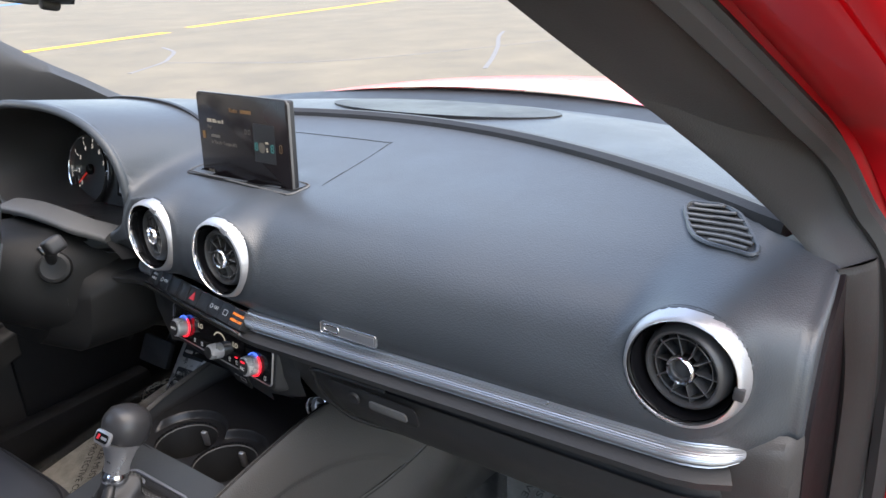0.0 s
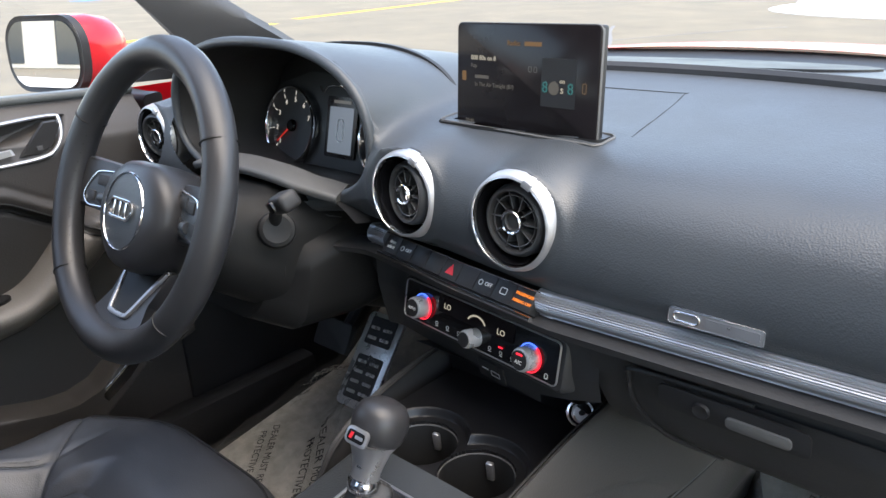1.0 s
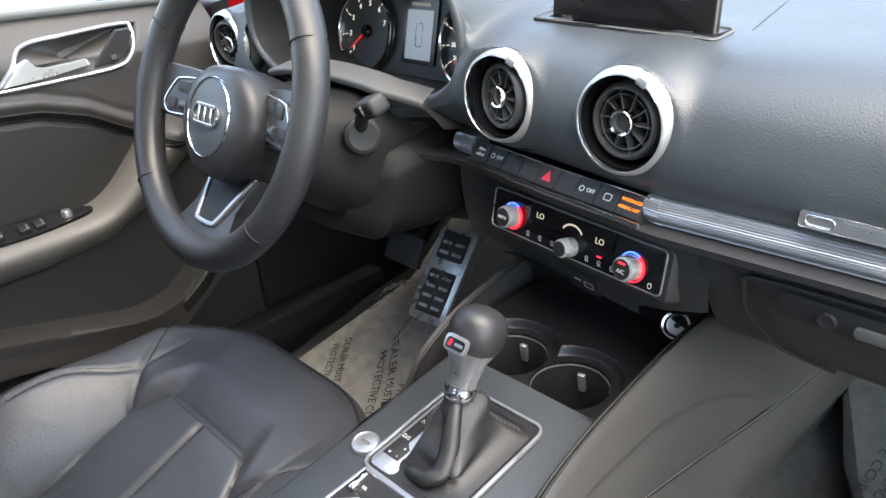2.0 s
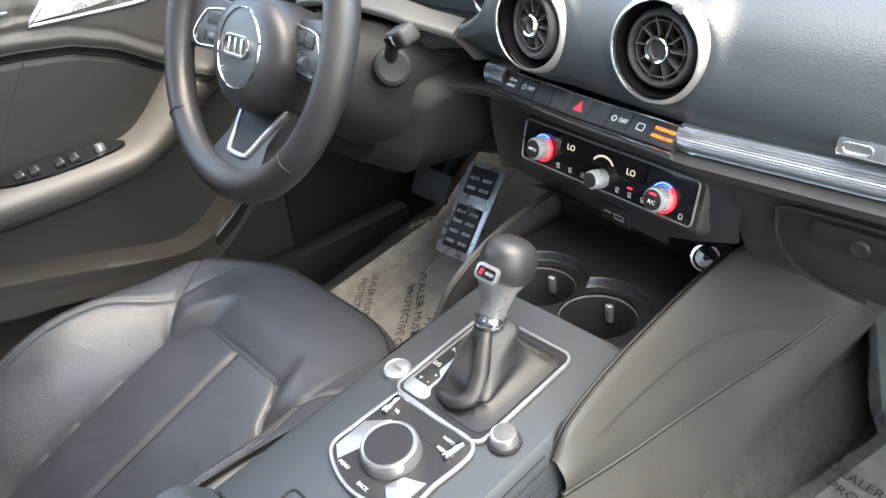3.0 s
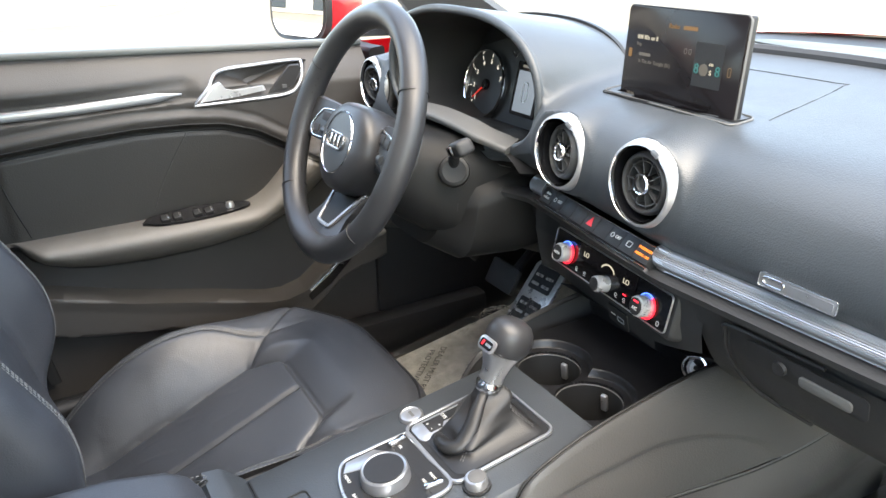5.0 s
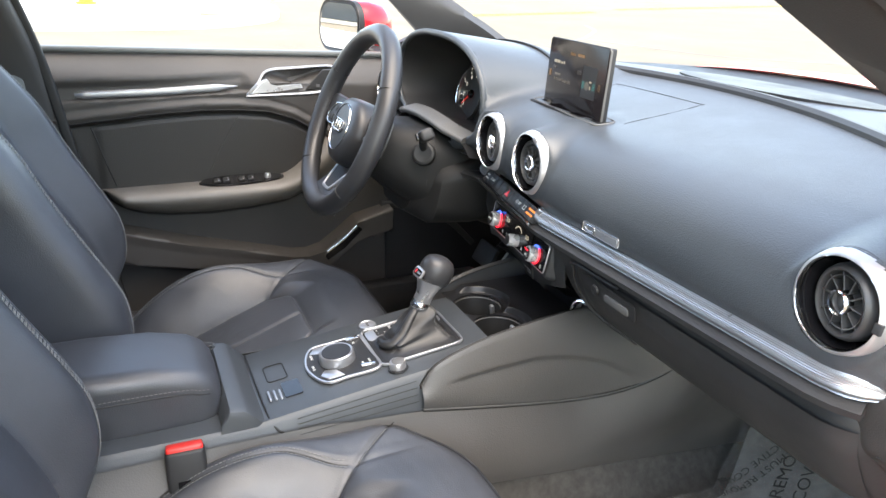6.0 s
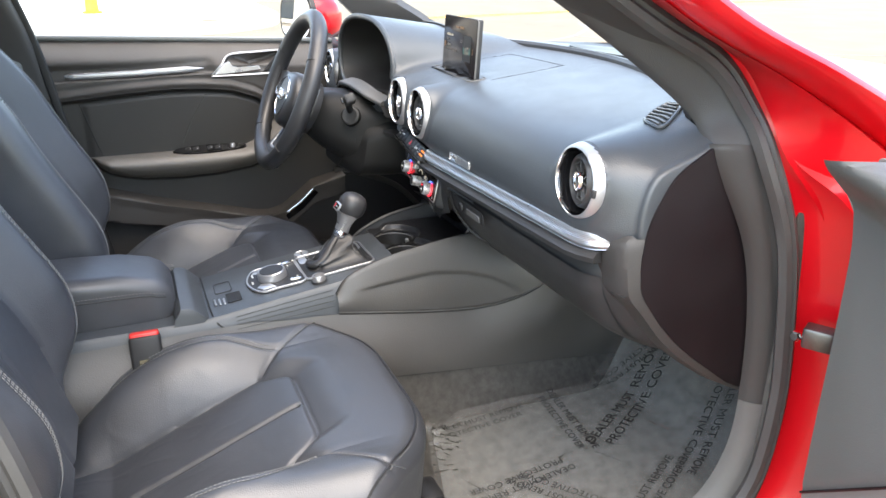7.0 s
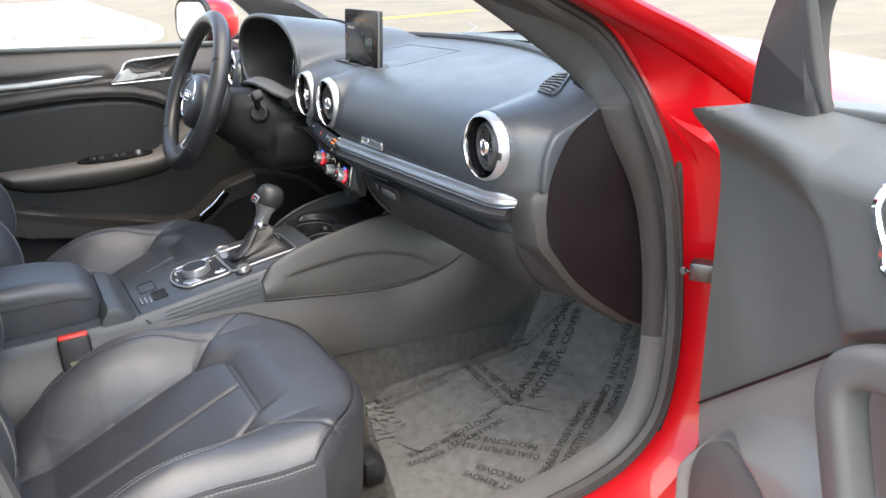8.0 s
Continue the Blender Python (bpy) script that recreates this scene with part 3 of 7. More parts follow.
for p, g, e in zip(smooth_path([(0.726, 0.280, 0.800)] + SEAL_OUT, 70), smooth_path(GROOVE, 70), smooth_path(SHOULDER, 70)):
    row = [p + np.array([0.004, 0.003, 0])]
    row += [p + (g - p) * t + np.array([0.010, -0.006, 0]) * math.sin(math.pi * t) for t in (0.12, 0.3, 0.5, 0.7, 0.86, 0.95)]
    row += [g + np.array([-0.006, 0.004, 0.0]), g + (e - g) * 0.10 + np.array([0.002, 0, 0])]
    row += [g + (e - g) * t + np.array([0.008, 0, -0.002]) * math.sin(math.pi * t) for t in (0.2, 0.4, 0.6, 0.8, 0.93)]
    row += [e + np.array([-0.004, 0.006, 0.002]), e + np.array([-0.022, 0.022, 0.002]), e + np.array([-0.060, 0.048, -0.002]), e + np.array([-0.110, 0.075, -0.010])]
    rows.append([tuple(q) for q in row])
part("pillar_skin", loft(rows, closed=False), RED, shell, "glossy red outer pillar", smooth=60)
# driver's pillar, seen only at its edge
rows = []
for x, y, z in smooth_path(SEAL_OUT, 40):
    rows.append([(-x - a, y + b, z + c) for a, b, c in ((0.002, 0.001, 0.0), (0.010, 0.002, 0.0), (0.019, 0.006, 0.002), (0.024, 0.014, 0.004), (0.022, 0.008, 0.012), (0.012, 0.009, 0.022), (-0.004, 0.007, 0.028))])
part("pillar_skin", loft(rows, closed=False), RED, shell, "glossy red outer pillar", smooth=60)
part("windscreen", surface(lambda u, v: ((0.62 - 0.22 * v) * (2 * u - 1), (0.60 - 0.26 * (2 * u - 1) ** 2) * (1 - v) + (-0.36 + 0.05 * (1 - (2 * u - 1) ** 2)) * v, 0.962 + 0.385 * v ** 0.95), 24, 16), GLASS, shell, "clear windscreen").visible_shadow = False

# driver's side: outer skin, rear cabin
part("door_skin", surface(lambda u, v: (-0.80 - 0.05 * math.sin(math.pi * v), 0.30 - 1.0 * u, 0.34 + 0.61 * v), 10, 12), RED, shell)
part("rear_side", rbox(0.10, 1.1, 0.62, 0.02, 2, pose(-0.72, -1.25, 0.64)), DOOR, shell, "dark rear door panel")
part("rear_side", rbox(0.10, 1.1, 0.62, 0.02, 2, pose(0.74, -1.28, 0.64)), DOOR, shell, "dark rear door panel")
part("rear_bulkhead", rbox(1.4, 0.12, 0.9, 0.03, 2, pose(0, -1.75, 0.75, -12, 0, 0)), LEATHER, shell, "dark rear bench backrest")
for side in (1, -1):
    part("centre_pillar", sweep([(side * 0.72, -0.70, 0.36), (side * 0.715, -0.70, 0.70), (side * 0.70, -0.735, 0.95), (side * 0.63, -0.80, 1.18), (side * 0.56, -0.82, 1.34)],
                                rrect(0.05, 0.13, 0.02), 30, up=(0, 1, 0)), PILLAR, shell, "dark centre pillar trim")
part("door_gap_seal", sweep([(-0.672, -0.735, 1.20), (-0.690, -0.676, 0.99), (-0.690, -0.640, 0.78), (-0.688, -0.612, 0.60), (-0.685, -0.585, 0.44)], rrect(0.020, 0.016, 0.005), 30, up=(1, 0, 0)), INK, shell, "black rubber seal at the rear edge of the driver door")
part("pillar_panel", surface(lambda u, v: (-0.690 - 0.012 * math.cos(u * 2.0) + 0.10 * max(0, v - 0.72), -0.588 - 0.165 * v - 0.22 * u, 0.42 + 0.62 * v), 12, 14), PILLAR, shell, "dark brown-grey centre pillar panel")
for side in (1, -1):
    part("kick_panel", rbox(0.03 if side > 0 else 0.05, 0.60 if side > 0 else 0.86, 0.60, 0.006, 2, pose(side * (0.698 if side > 0 else 0.736), 0.54 if side > 0 else 0.475, 0.57)), CARPET if side > 0 else BLACK, shell, "dark kick panel beside the footwell")
part("kick_moulding", sweep([(-0.706, 0.030, 0.598), (-0.706, 0.075, 0.590), (-0.707, 0.140, 0.570), (-0.708, 0.22, 0.530), (-0.709, 0.29, 0.46)], rrect(0.016, 0.012, 0.005), 24, up=(1, 0, 0)), PILLAR, shell, "dark moulded edge of the kick panel")
part("lower_sill", rbox(0.06, 1.3, 0.12, 0.015, 2, pose(-0.70, -0.35, 0.33)), BLACK, shell, "black sill trim")

# outer skin behind the front doors, bumpers, boot and rear glass
for side in (1, -1):
    bm = surface(lambda u, v: (side * (0.800 + 0.06 * math.sin(math.pi * v ** 0.8) - 0.10 * u ** 3), -0.80 - 1.62 * u, 0.30 + 0.66 * v), 70, 34)
    gone = [f for f in bm.faces if math.hypot(f.calc_center_median().y + 1.64, f.calc_center_median().z - 0.33) < 0.36]
    bmesh.ops.delete(bm, geom=gone, context="FACES")
    part("rear_quarter", bm, RED, shell, "glossy red rear door and quarter panel")
    part("rear_pillar", loft([[(side * (0.60 + 0.15 * (1 - t) ** 0.8), -1.72 - 0.50 * (1 - t) - d, 0.95 + 0.40 * t) for d in (0.0, 0.16)] for t in np.linspace(0, 1, 10)], closed=False, caps=False), RED, shell, "glossy red rear pillar")
    part("roof_edge", sweep([(side * 0.60, -0.36, 1.338), (side * 0.618, -0.9, 1.352), (side * 0.612, -1.5, 1.348), (side * 0.60, -1.82, 1.335)], rrect(0.05, 0.03, 0.012), 24), RED, shell, "glossy red roof rail")
part("boot_lid", surface(lambda u, v: (-0.74 + 1.48 * u, -2.02 - 0.42 * v, 0.965 + 0.02 * (1 - (2 * u - 1) ** 2) - 0.03 * v ** 2), 20, 10), RED, shell, "glossy red boot lid")
part("rear_window", surface(lambda u, v: ((0.58 + 0.12 * v) * (2 * u - 1), -1.80 - 0.30 * v, 1.35 - 0.37 * v), 12, 8), GLASS, shell, "clear rear window").visible_shadow = False
for y0, s in ((-2.40, -1), (1.50, 1)):
    part("bumper", loft([[(x, y0 + s * (0.12 * (1 - (x / 0.82) ** 2) + bulge), z) for x in np.linspace(-0.80, 0.80, 24)] for z, bulge in ((0.24, -0.05), (0.30, 0.02), (0.48, 0.05), (0.60, 0.03), (0.70, 0.0), (0.77, -0.06))], closed=False, caps=False), RED, shell, "glossy red bumper")
for x in (-0.77, 0.77):
    for y in (-1.64, 1.0):
        w = empty("car_wheel", "black tyre on a grey alloy wheel", "wheel", "car wheels")
        m = Matrix.Translation((x, y, lot_point(x, y).z + 0.315)) @ pose(0, 0, 0, 0, 90 if x > 0 else -90, 0)
        part("tyre", lathe([(0.21, -0.10), (0.295, -0.105), (0.315, -0.08), (0.315, 0.08), (0.295, 0.105), (0.21, 0.10)], 48, m), TYRE, w, "black rubber tyre")
        part("rim", lathe([(0.212, 0.09), (0.20, 0.06), (0.19, -0.06)], 48, m), SILVER, w, "grey alloy rim")
        part("hub_cap", lathe([(0, 0.078), (0.04, 0.076), (0.05, 0.06)], 24, m), SILVER, w)
        for k in range(5):
            part("spoke", rbox(0.17, 0.045, 0.025, 0.008, 2, m @ pose(0, 0, 0, 0, 0, 72 * k) @ pose(0.115, 0, 0.062)), SILVER, w)

# ---- dashboard ----
dash = empty("dashboard", "black soft-grained car dashboard with glovebox and silver trim strip", "dashboard")
VENTS = {"a": (-0.596, 0.018, 0.901), "b": (-0.070, 0.017, 0.895), "c": (0.080, 0.003, 0.897), "d": (0.598, 0.010, 0.902)}
HOOD_C = (-0.335, 0.935)
HOOD_LIP = 0.020


def ridge_y(x):
    return max(0.365 - 0.597 * x * x, 0.136)


def centre_recess(x):
    """The middle of the dash turns away towards the driver, left of the passenger side."""
    k = min(1.0, max(0.0, (-0.16 - x) / 0.16))
    return 0.17 * min(max(0.0, 0.118 - x), 0.28) * (1 - k * k * (3 - 2 * k))


def pad_profile(x):
    """(y, z) points of the pad over x, from the trim strip up and forward to the ridge groove."""
    end = 0.048 * max(0.0, (abs(x) - 0.59) / 0.085) ** 2
    drop = 0.026 * max(0.0, (abs(x) - 0.58) / 0.09) ** 2
    rec = centre_recess(x)
    xm = min(abs(x), 0.55)
    yr = 0.365 - 0.597 * xm * xm
    pts = [(0.002 + rec, 0.836), (-0.008 + rec * 0.75, 0.856), (-0.006 + rec * 0.45, 0.885), (0.008 + rec * 0.2, 0.916), (0.036, 0.938), (0.085, 0.952), (0.0495 + 0.45 * yr, 0.964), (yr - 0.004, 0.978)]
    if abs(x) > 0.55:
        y0, y1 = pts[0][0] + end, ridge_y(x) - 0.004
        pts = [(y0 + (y1 - y0) * (y - pts[0][0]) / (pts[-1][0] - pts[0][0]), z) for y, z in pts]
    return [(y, z - drop * k / 7) for k, (y, z) in enumerate(pts)]


def hood_norm(x, y, z, grow):
    """Superellipse measure of the instrument hood; below 1 is inside."""
    k = np.clip((y - HOOD_LIP) / 0.40, 0, 1)
    hw = 0.197 + grow - 0.045 * k
    up = 0.098 + grow - 0.062 * k
    dn = 0.072 + grow
    dz = z - HOOD_C[1]
    h = np.where(dz > 0, up, dn)
    return (np.abs((x - HOOD_C[0]) / hw) ** 2.5 + np.abs(dz / h) ** 2.5) ** (1 / 2.5)


def smin(a, b, k):
    h = np.clip(0.5 + 0.5 * (b - a) / k, 0, 1)
    return b * (1 - h) + a * h - k * h * (1 - h)


NX, NS = 380, 120
gx = np.linspace(-0.668, 0.668, NX)
base = np.array([[(x, y, z) for y, z in smooth_path([(a, b) for a, b in pad_profile(x)], NS)] for x in gx])
ends = []
for side, edge in ((-1, base[0]), (1, base[-1])):
    cy = edge[:, 1:].mean(axis=0) + np.array([0.02, -0.02])
    cols = []
    for dx, k in ((0.003, 0.008), (0.006, 0.025), (0.008, 0.06), (0.009, 0.11), (0.0092, 0.4), (0.0093, 1.0)):
        c = edge.copy()
        c[:, 0] = side * (0.668 + dx)
        c[:, 1:] = edge[:, 1:] + (cy - edge[:, 1:]) * k
        cols.append(c)
    ends.append(np.array(cols))
base = np.concatenate([ends[0][::-1], base, ends[1]])
NX = len(base)
du = np.gradient(base, axis=0)
dv = np.gradient(base, axis=1)
nrm = np.cross(dv, du)
nrm /= np.maximum(np.linalg.norm(nrm, axis=2)[..., None], 1e-12)
nrm *= np.where(nrm[..., 1:2] - nrm[..., 2:3] < 0, 1, -1)


def features(p):
    x, y, z = p[..., 0], p[..., 1], p[..., 2]
    d = np.full(x.shape, 0.5)
    for vx, vy, vz in VENTS.values():
        r = np.hypot(x - vx, z - vz + 0.10 * np.clip(y, 0, 0.3))
        front = vy - 0.003
        cone = (r - 0.0478 - 0.16 * np.clip(y - front, 0, 0.12)) * 0.97
        d = smin(d, np.maximum(cone, front - y), 0.012)
    d = np.where(np.abs(x) > 0.667, 0.5, d)
    hood = (hood_norm(x, y, z, 0.013) - 1) * 0.10
    d = smin(d, np.maximum(hood, HOOD_LIP - y), 0.035)
    return d


h = np.full(base.shape[:2], 0.16)
for _ in range(60):
    d = smin(h, features(base + nrm * h[..., None]), 0.016)
    h = np.clip(h - d * 0.7, -0.006, 0.16)
pad = base + nrm * h[..., None]
bm = bmesh.new()
pv = [[bm.verts.new(pad[i, j]) for j in range(NS)] for i in range(NX)]
for i in range(NX - 1):
    for j in range(NS - 1):
        c = (pad[i, j] + pad[i + 1, j + 1]) / 2
        if any(math.hypot(c[0] - vx, c[2] - vz) < 0.043 and c[1] < 0.03 for vx, vy, vz in VENTS.values()):
            continue
        if (hood_norm(c[0], 0.0, c[2], 0.0065) < 1 and c[1] < 0.06) or hood_norm(c[0], c[1], c[2], 0.0085) < 1:
            continue
        if abs(c[0] - 0.011) < 0.0945 and 0.094 < c[1] - 0.087 * (0.011 - c[0]) < 0.110:
            continue
        if c[0] < -0.10 and max(np.linalg.norm(pad[i, j] - pad[i + 1, j + 1]), np.linalg.norm(pad[i + 1, j] - pad[i, j + 1])) > 0.024:
            continue
        bm.faces.new((pv[i][j], pv[i + 1][j], pv[i + 1][j + 1], pv[i][j + 1]))
bmesh.ops.delete(bm, geom=[v for v in bm.verts if not v.link_faces], context="VERTS")
part("upper_pad", bm, DASH, dash, "soft black grained upper dash pad", smooth=60)

def pad_at(x, y):
    """The highest point of the pad near (x, y)."""
    d = (pad[..., 0] - x) ** 2 + (pad[..., 1] - y) ** 2
    near = pad[d < 0.006 ** 2]
    return (x, y, float(near[:, 2].max())) if len(near) else (x, y, 0.965)


# raised black ridge behind the pad and shelf below the windscreen
rp = [(x, ridge_y(x) + 0.006, 0.980 - 0.022 * max(0.0, (abs(x) - 0.60) / 0.08) ** 2) for x in np.linspace(-0.66, 0.632, 60)]
part("ridge", sweep(rp, [(-0.010, -0.012), (0.010, -0.012), (0.009, 0.004), (0.004, 0.009), (-0.005, 0.008), (-0.010, 0.001)], up=(0, 0, 1)), DASH_DARK, dash, "dark ridge along the dash top")
part("shelf", surface(lambda u, v: (-0.665 + 1.33 * u, ridge_y(-0.665 + 1.33 * u) * (1 - v) + (0.66 - 0.55 * (1.33 * u - 0.665) ** 2) * v + 0.012 * (1 - v), 0.974 + 0.010 * math.sin(3.0 * v) - 0.022 * v), 60, 16), DASH, dash, "black dash shelf below the windscreen")
sp = [(0.02 + 0.22 * math.cos(a), 0.50 + 0.085 * math.sin(a), 0.9845 - 0.022 * (0.5 + 0.085 * math.sin(a) - 0.365) / 0.30) for a in np.linspace(0, 2 * math.pi, 40, endpoint=False)]
part("speaker_grille", loft([[(x, y, z - 0.006) for x, y, z in sp], sp]), BLACK, dash, "black speaker grille in the dash top")

# lid seam behind the screen
part("lid_seam", sweep([(x, y, pad_at(x, y)[2]) for x, y in smooth_path([(-0.105, 0.135), (-0.108, 0.25), (-0.095, 0.275), (0.085, 0.275), (0.105, 0.262), (0.128, 0.115)], 60)], [(-0.0004, -0.001), (0.0004, -0.001), (0.0004, 0.0003), (-0.0004, 0.0003)]), DASH_DARK, dash)
tray = rrect(0.204, 0.034, 0.008)
slot_at = lambda k: [(0.009 + (x * math.cos(0.087) + y * math.sin(0.087)) * k, 0.102 + (y * math.cos(0.087) - x * math.sin(0.087)) * k) for x, y in tray]
part("screen_slot", sweep([(x, y, pad_at(x, y)[2] + 0.0002) for x, y in slot_at(1.04)], circle(0.0012, 6), closed=True), TRIM, dash, "edge of the slot the screen rises from")
part("slot_well", loft([[(x + 0.009, y + 0.102, 0.956) for x, y in tray], [(x + 0.009, y + 0.102, 0.90) for x, y in tray]], caps=False), BLACK, dash)

# defroster grille at the passenger corner
corners = [(0.534, 0.172), (0.585, 0.158), (0.628, 0.092), (0.568, 0.106)]


def grille_point(u, v, lift):
    """A point of the grille: u from its inner to its outer end, v across."""
    (ax, ay), (bx, by), (cx, cy), (ex, ey) = corners
    x = (ax * (1 - v) + bx * v) * (1 - u) + (ex * (1 - v) + cx * v) * u
    y = (ay * (1 - v) + by * v) * (1 - u) + (ey * (1 - v) + cy * v) * u
    return (x, y, pad_at(x, y)[2] + lift)


ring_uv = [(0.5 + p * 0.5, 0.5 + q * 0.5) for p, q in rrect(2.0, 2.0, 0.62, 7)]
part("defroster_well", loft([[grille_point(u, v, -0.004) for u, v in ring_uv], [grille_point(u, v, 0.0008) for u, v in ring_uv]]), INK, dash, "dark opening of the defroster grille")
part("defroster_frame", sweep([grille_point(u, v, 0.001) for u, v in ring_uv], circle(0.0022, 6), closed=True), DASH, dash, "black defroster grille frame")
for k in range(7):
    u = (k + 0.6) / 7.2
    e = 0.28 * max(0, abs(u - 0.5) - 0.22) / 0.28
    part("defroster_slat", sweep([grille_point(u, v, 0.0022) for v in np.linspace(0.03 + e, 0.97 - e, 6)], rrect(0.0042, 0.0022, 0.0008, 3)), TRIM, dash)

# trim strip, its rounded end, and the dark ledge under it
def strip_y(x):
    return 0.007 + centre_recess(x) + 0.030 * max(0.0, (abs(x) - 0.59) / 0.06) ** 2


def strip_z(x):
    return 0.824 + 0.010 * np.clip((x - 0.1) / 0.5, -0.2, 1)


def strip_run(x0, x1, section, n, mat, name, label=""):
    return part(name, sweep([(x, strip_y(x), strip_z(x)) for x in np.linspace(x0, x1, n)], section, up=(0, 0, 1)), mat, dash, label)


bull = [(0.006, -0.0125), (0.010, -0.0115)]
for k in range(25):
    a = radians(-64 + 128 * k / 24)
    cut_in = 0.0007 if k >= 9 and k % 2 else 0.0
    bull.append((0.004 + (0.0122 - cut_in) * math.cos(a), (0.0112 - cut_in) * math.sin(a)))
bull += [(0.009, 0.0105), (0.004, 0.012), (-0.010, 0.012), (-0.010, -0.0125)]
part("trim_strip", sweep([(x, strip_y(x), strip_z(x) - 0.004 * max(0, (x - 0.625) / 0.03)) for x in np.linspace(0.120, 0.644, 60)], bull, up=(0, 0, 1), scales=[1.0 - 0.72 * max(0.0, (i - 56) / 3) ** 2 for i in range(60)]), ALU, dash, "ribbed brushed aluminium trim strip")
strip_run(-0.172, -0.136, [(x, y) for x, y in bull], 8, ALU, "trim_strip", "short brushed aluminium trim end")
strip_run(-0.66, -0.50, [(x, y) for x, y in bull], 14, ALU, "trim_strip", "brushed aluminium trim strip")
strip_run(0.105, 0.121, [(x * 1.02, y * 1.04) for x, y in bull], 4, SILVER, "strip_cap", "satin silver cap")
ledge = [(0.002, -0.028), (0.020, -0.024), (0.022, -0.017), (0.014, -0.0125), (-0.01, -0.0125), (-0.02, -0.028)]
strip_run(-0.66, 0.630, ledge, 70, DASH_DARK, "ledge", "black ledge below the trim strip")

# button row between the middle vents
n_btn = 9
for k in range(n_btn):
    x = -0.118 + 0.0262 * k
    m = Matrix.Translation((x, strip_y(x) - 0.017, strip_z(x) + 0.001)) @ pose(0, 0, 0, 0, 0, -9) @ pose(0, 0, 0, 50, 0, 0)
    bt = part("button", rbox(0.0259, 0.022, 0.016, 0.0010, 2, m @ pose(0, 0, -0.007)), BLACK, dash, "black push button")
    if k == 0:
        lettering("drive", 0.0056, WHITE_INK, m @ pose(0, 0.003, 0.0014), bt)
        lettering("select", 0.0056, WHITE_INK, m @ pose(0, -0.003, 0.0014), bt)
    if k in (1, 6):
        lettering("OFF", 0.0058, WHITE_INK, m @ pose(0.005, 0, 0.0014), bt)
        part("icon", rim(circle(0.0026, 12), 0.0008, 0.0004, m @ pose(-0.006, 0, 0.0014)), WHITE_INK, bt)
    if k == 4:
        part("hazard_mark", slab([(-0.0062, -0.005), (0.0062, -0.005), (0, 0.006)], 0.0006, 0, m @ pose(0, 0, 0.001)), HAZARD, bt, "red warning triangle")
    if k == 7:
        part("icon", rim(rrect(0.008, 0.006, 0.001, 3), 0.0008, 0.0004, m @ pose(0, 0, 0.0014)), WHITE_INK, bt)
    if k == 8:
        lettering("PASSENGER", 0.0043, GLOW_AMBER, m @ pose(0, 0.0035, 0.0014), bt)
        lettering("AIRBAG OFF", 0.0043, GLOW_AMBER, m @ pose(0, -0.0035, 0.0014), bt)
btn_path = [(x, strip_y(x) - 0.0275, strip_z(x) - 0.0098) for x in np.linspace(-0.136, 0.108, 30)]
part("chrome_line", sweep([(x, y + 0.0170, z + 0.0198) for x, y, z in btn_path], rrect(0.0016, 0.0016, 0.0005, 3)), CHROME, dash, "thin chrome line above the buttons")
part("chrome_line", sweep(btn_path, rrect(0.0042, 0.0044, 0.001, 3)), CHROME, dash, "thin chrome line under the buttons")

# centre stack face below the ledge, running down into the tray
def stack_point(u, v):
    z = 0.806 - 0.116 * v
    x = -0.185 + (0.343 - 0.078 * min(1.0, max(0.0, (0.728 - z) / 0.026))) * u
    y = strip_y(x) + 0.010 + 0.22 * max(0, 0.75 - z) + 1.6 * max(0, 0.685 - z)
    return (x, min(y, 0.150), z)


part("tray_wall", surface(lambda u, v: (-0.115 + 0.229 * u, float(np.interp(v, (0, 0.3, 0.38, 1), (0.052, 0.094, 0.104, 0.132))), float(np.interp(v, (0, 0.3, 0.38, 1), (0.694, 0.678, 0.668, 0.560)))), 12, 16), DECK, dash, "black sloping wall behind the cup holders")
part("stack_face", surface(stack_point, 40, 40), DASH_DARK, dash, "black centre stack face")

# badge on the pad
bmx = facing(0.270, -0.0088, 0.853, 4, -2) @ pose(0, 0, 0, 0, 0, -1.2)
part("badge", slab(rrect(0.072, 0.0125, 0.002, 4), 0.0018, 0.0005, bmx), SILVER, dash, "small chrome-edged badge plate")
part("badge_edge", rim(rrect(0.072, 0.0125, 0.002, 4), 0.0007, 0.0010, bmx @ pose(0, 0, 0.0018)), CHROME, dash)
part("badge_mark", rim(rrect(0.020, 0.0070, 0.0034, 6), 0.0014, 0.0012, bmx @ pose(-0.022, 0, 0.0020)), CHROME, dash, "plain chrome oval mark")
part("badge_bar", slab(rrect(0.040, 0.0074, 0.001, 3), 0.0005, 0, bmx @ pose(0.013, 0, 0.0018)), ALU, dash)

# lower dash: centre surround, glovebox, driver's knee panel
def lower_profile(x):
    y0 = strip_y(x)
    return [(y0 + 0.012, 0.806), (y0 + 0.006, 0.785), (y0 + 0.016, 0.752), (y0 + 0.050, 0.700), (y0 + 0.100, 0.668), (y0 + 0.20, 0.655), (y0 + 0.42, 0.650)]


part("lower_panel", loft([[(x, y, z) for y, z in smooth_path(lower_profile(x), 30)] for x in np.linspace(0.152, 0.660, 60)], closed=False, caps=False), DASH_DARK, dash, "black lower dash panel")
lid = [[(x, y - 0.006 * (1 - abs(2 * (x - 0.415) / 0.45) ** 12), z) for y, z in smooth_path([p for p in lower_profile(x)][1:5], 24)] for x in np.linspace(0.192, 0.628, 60)]
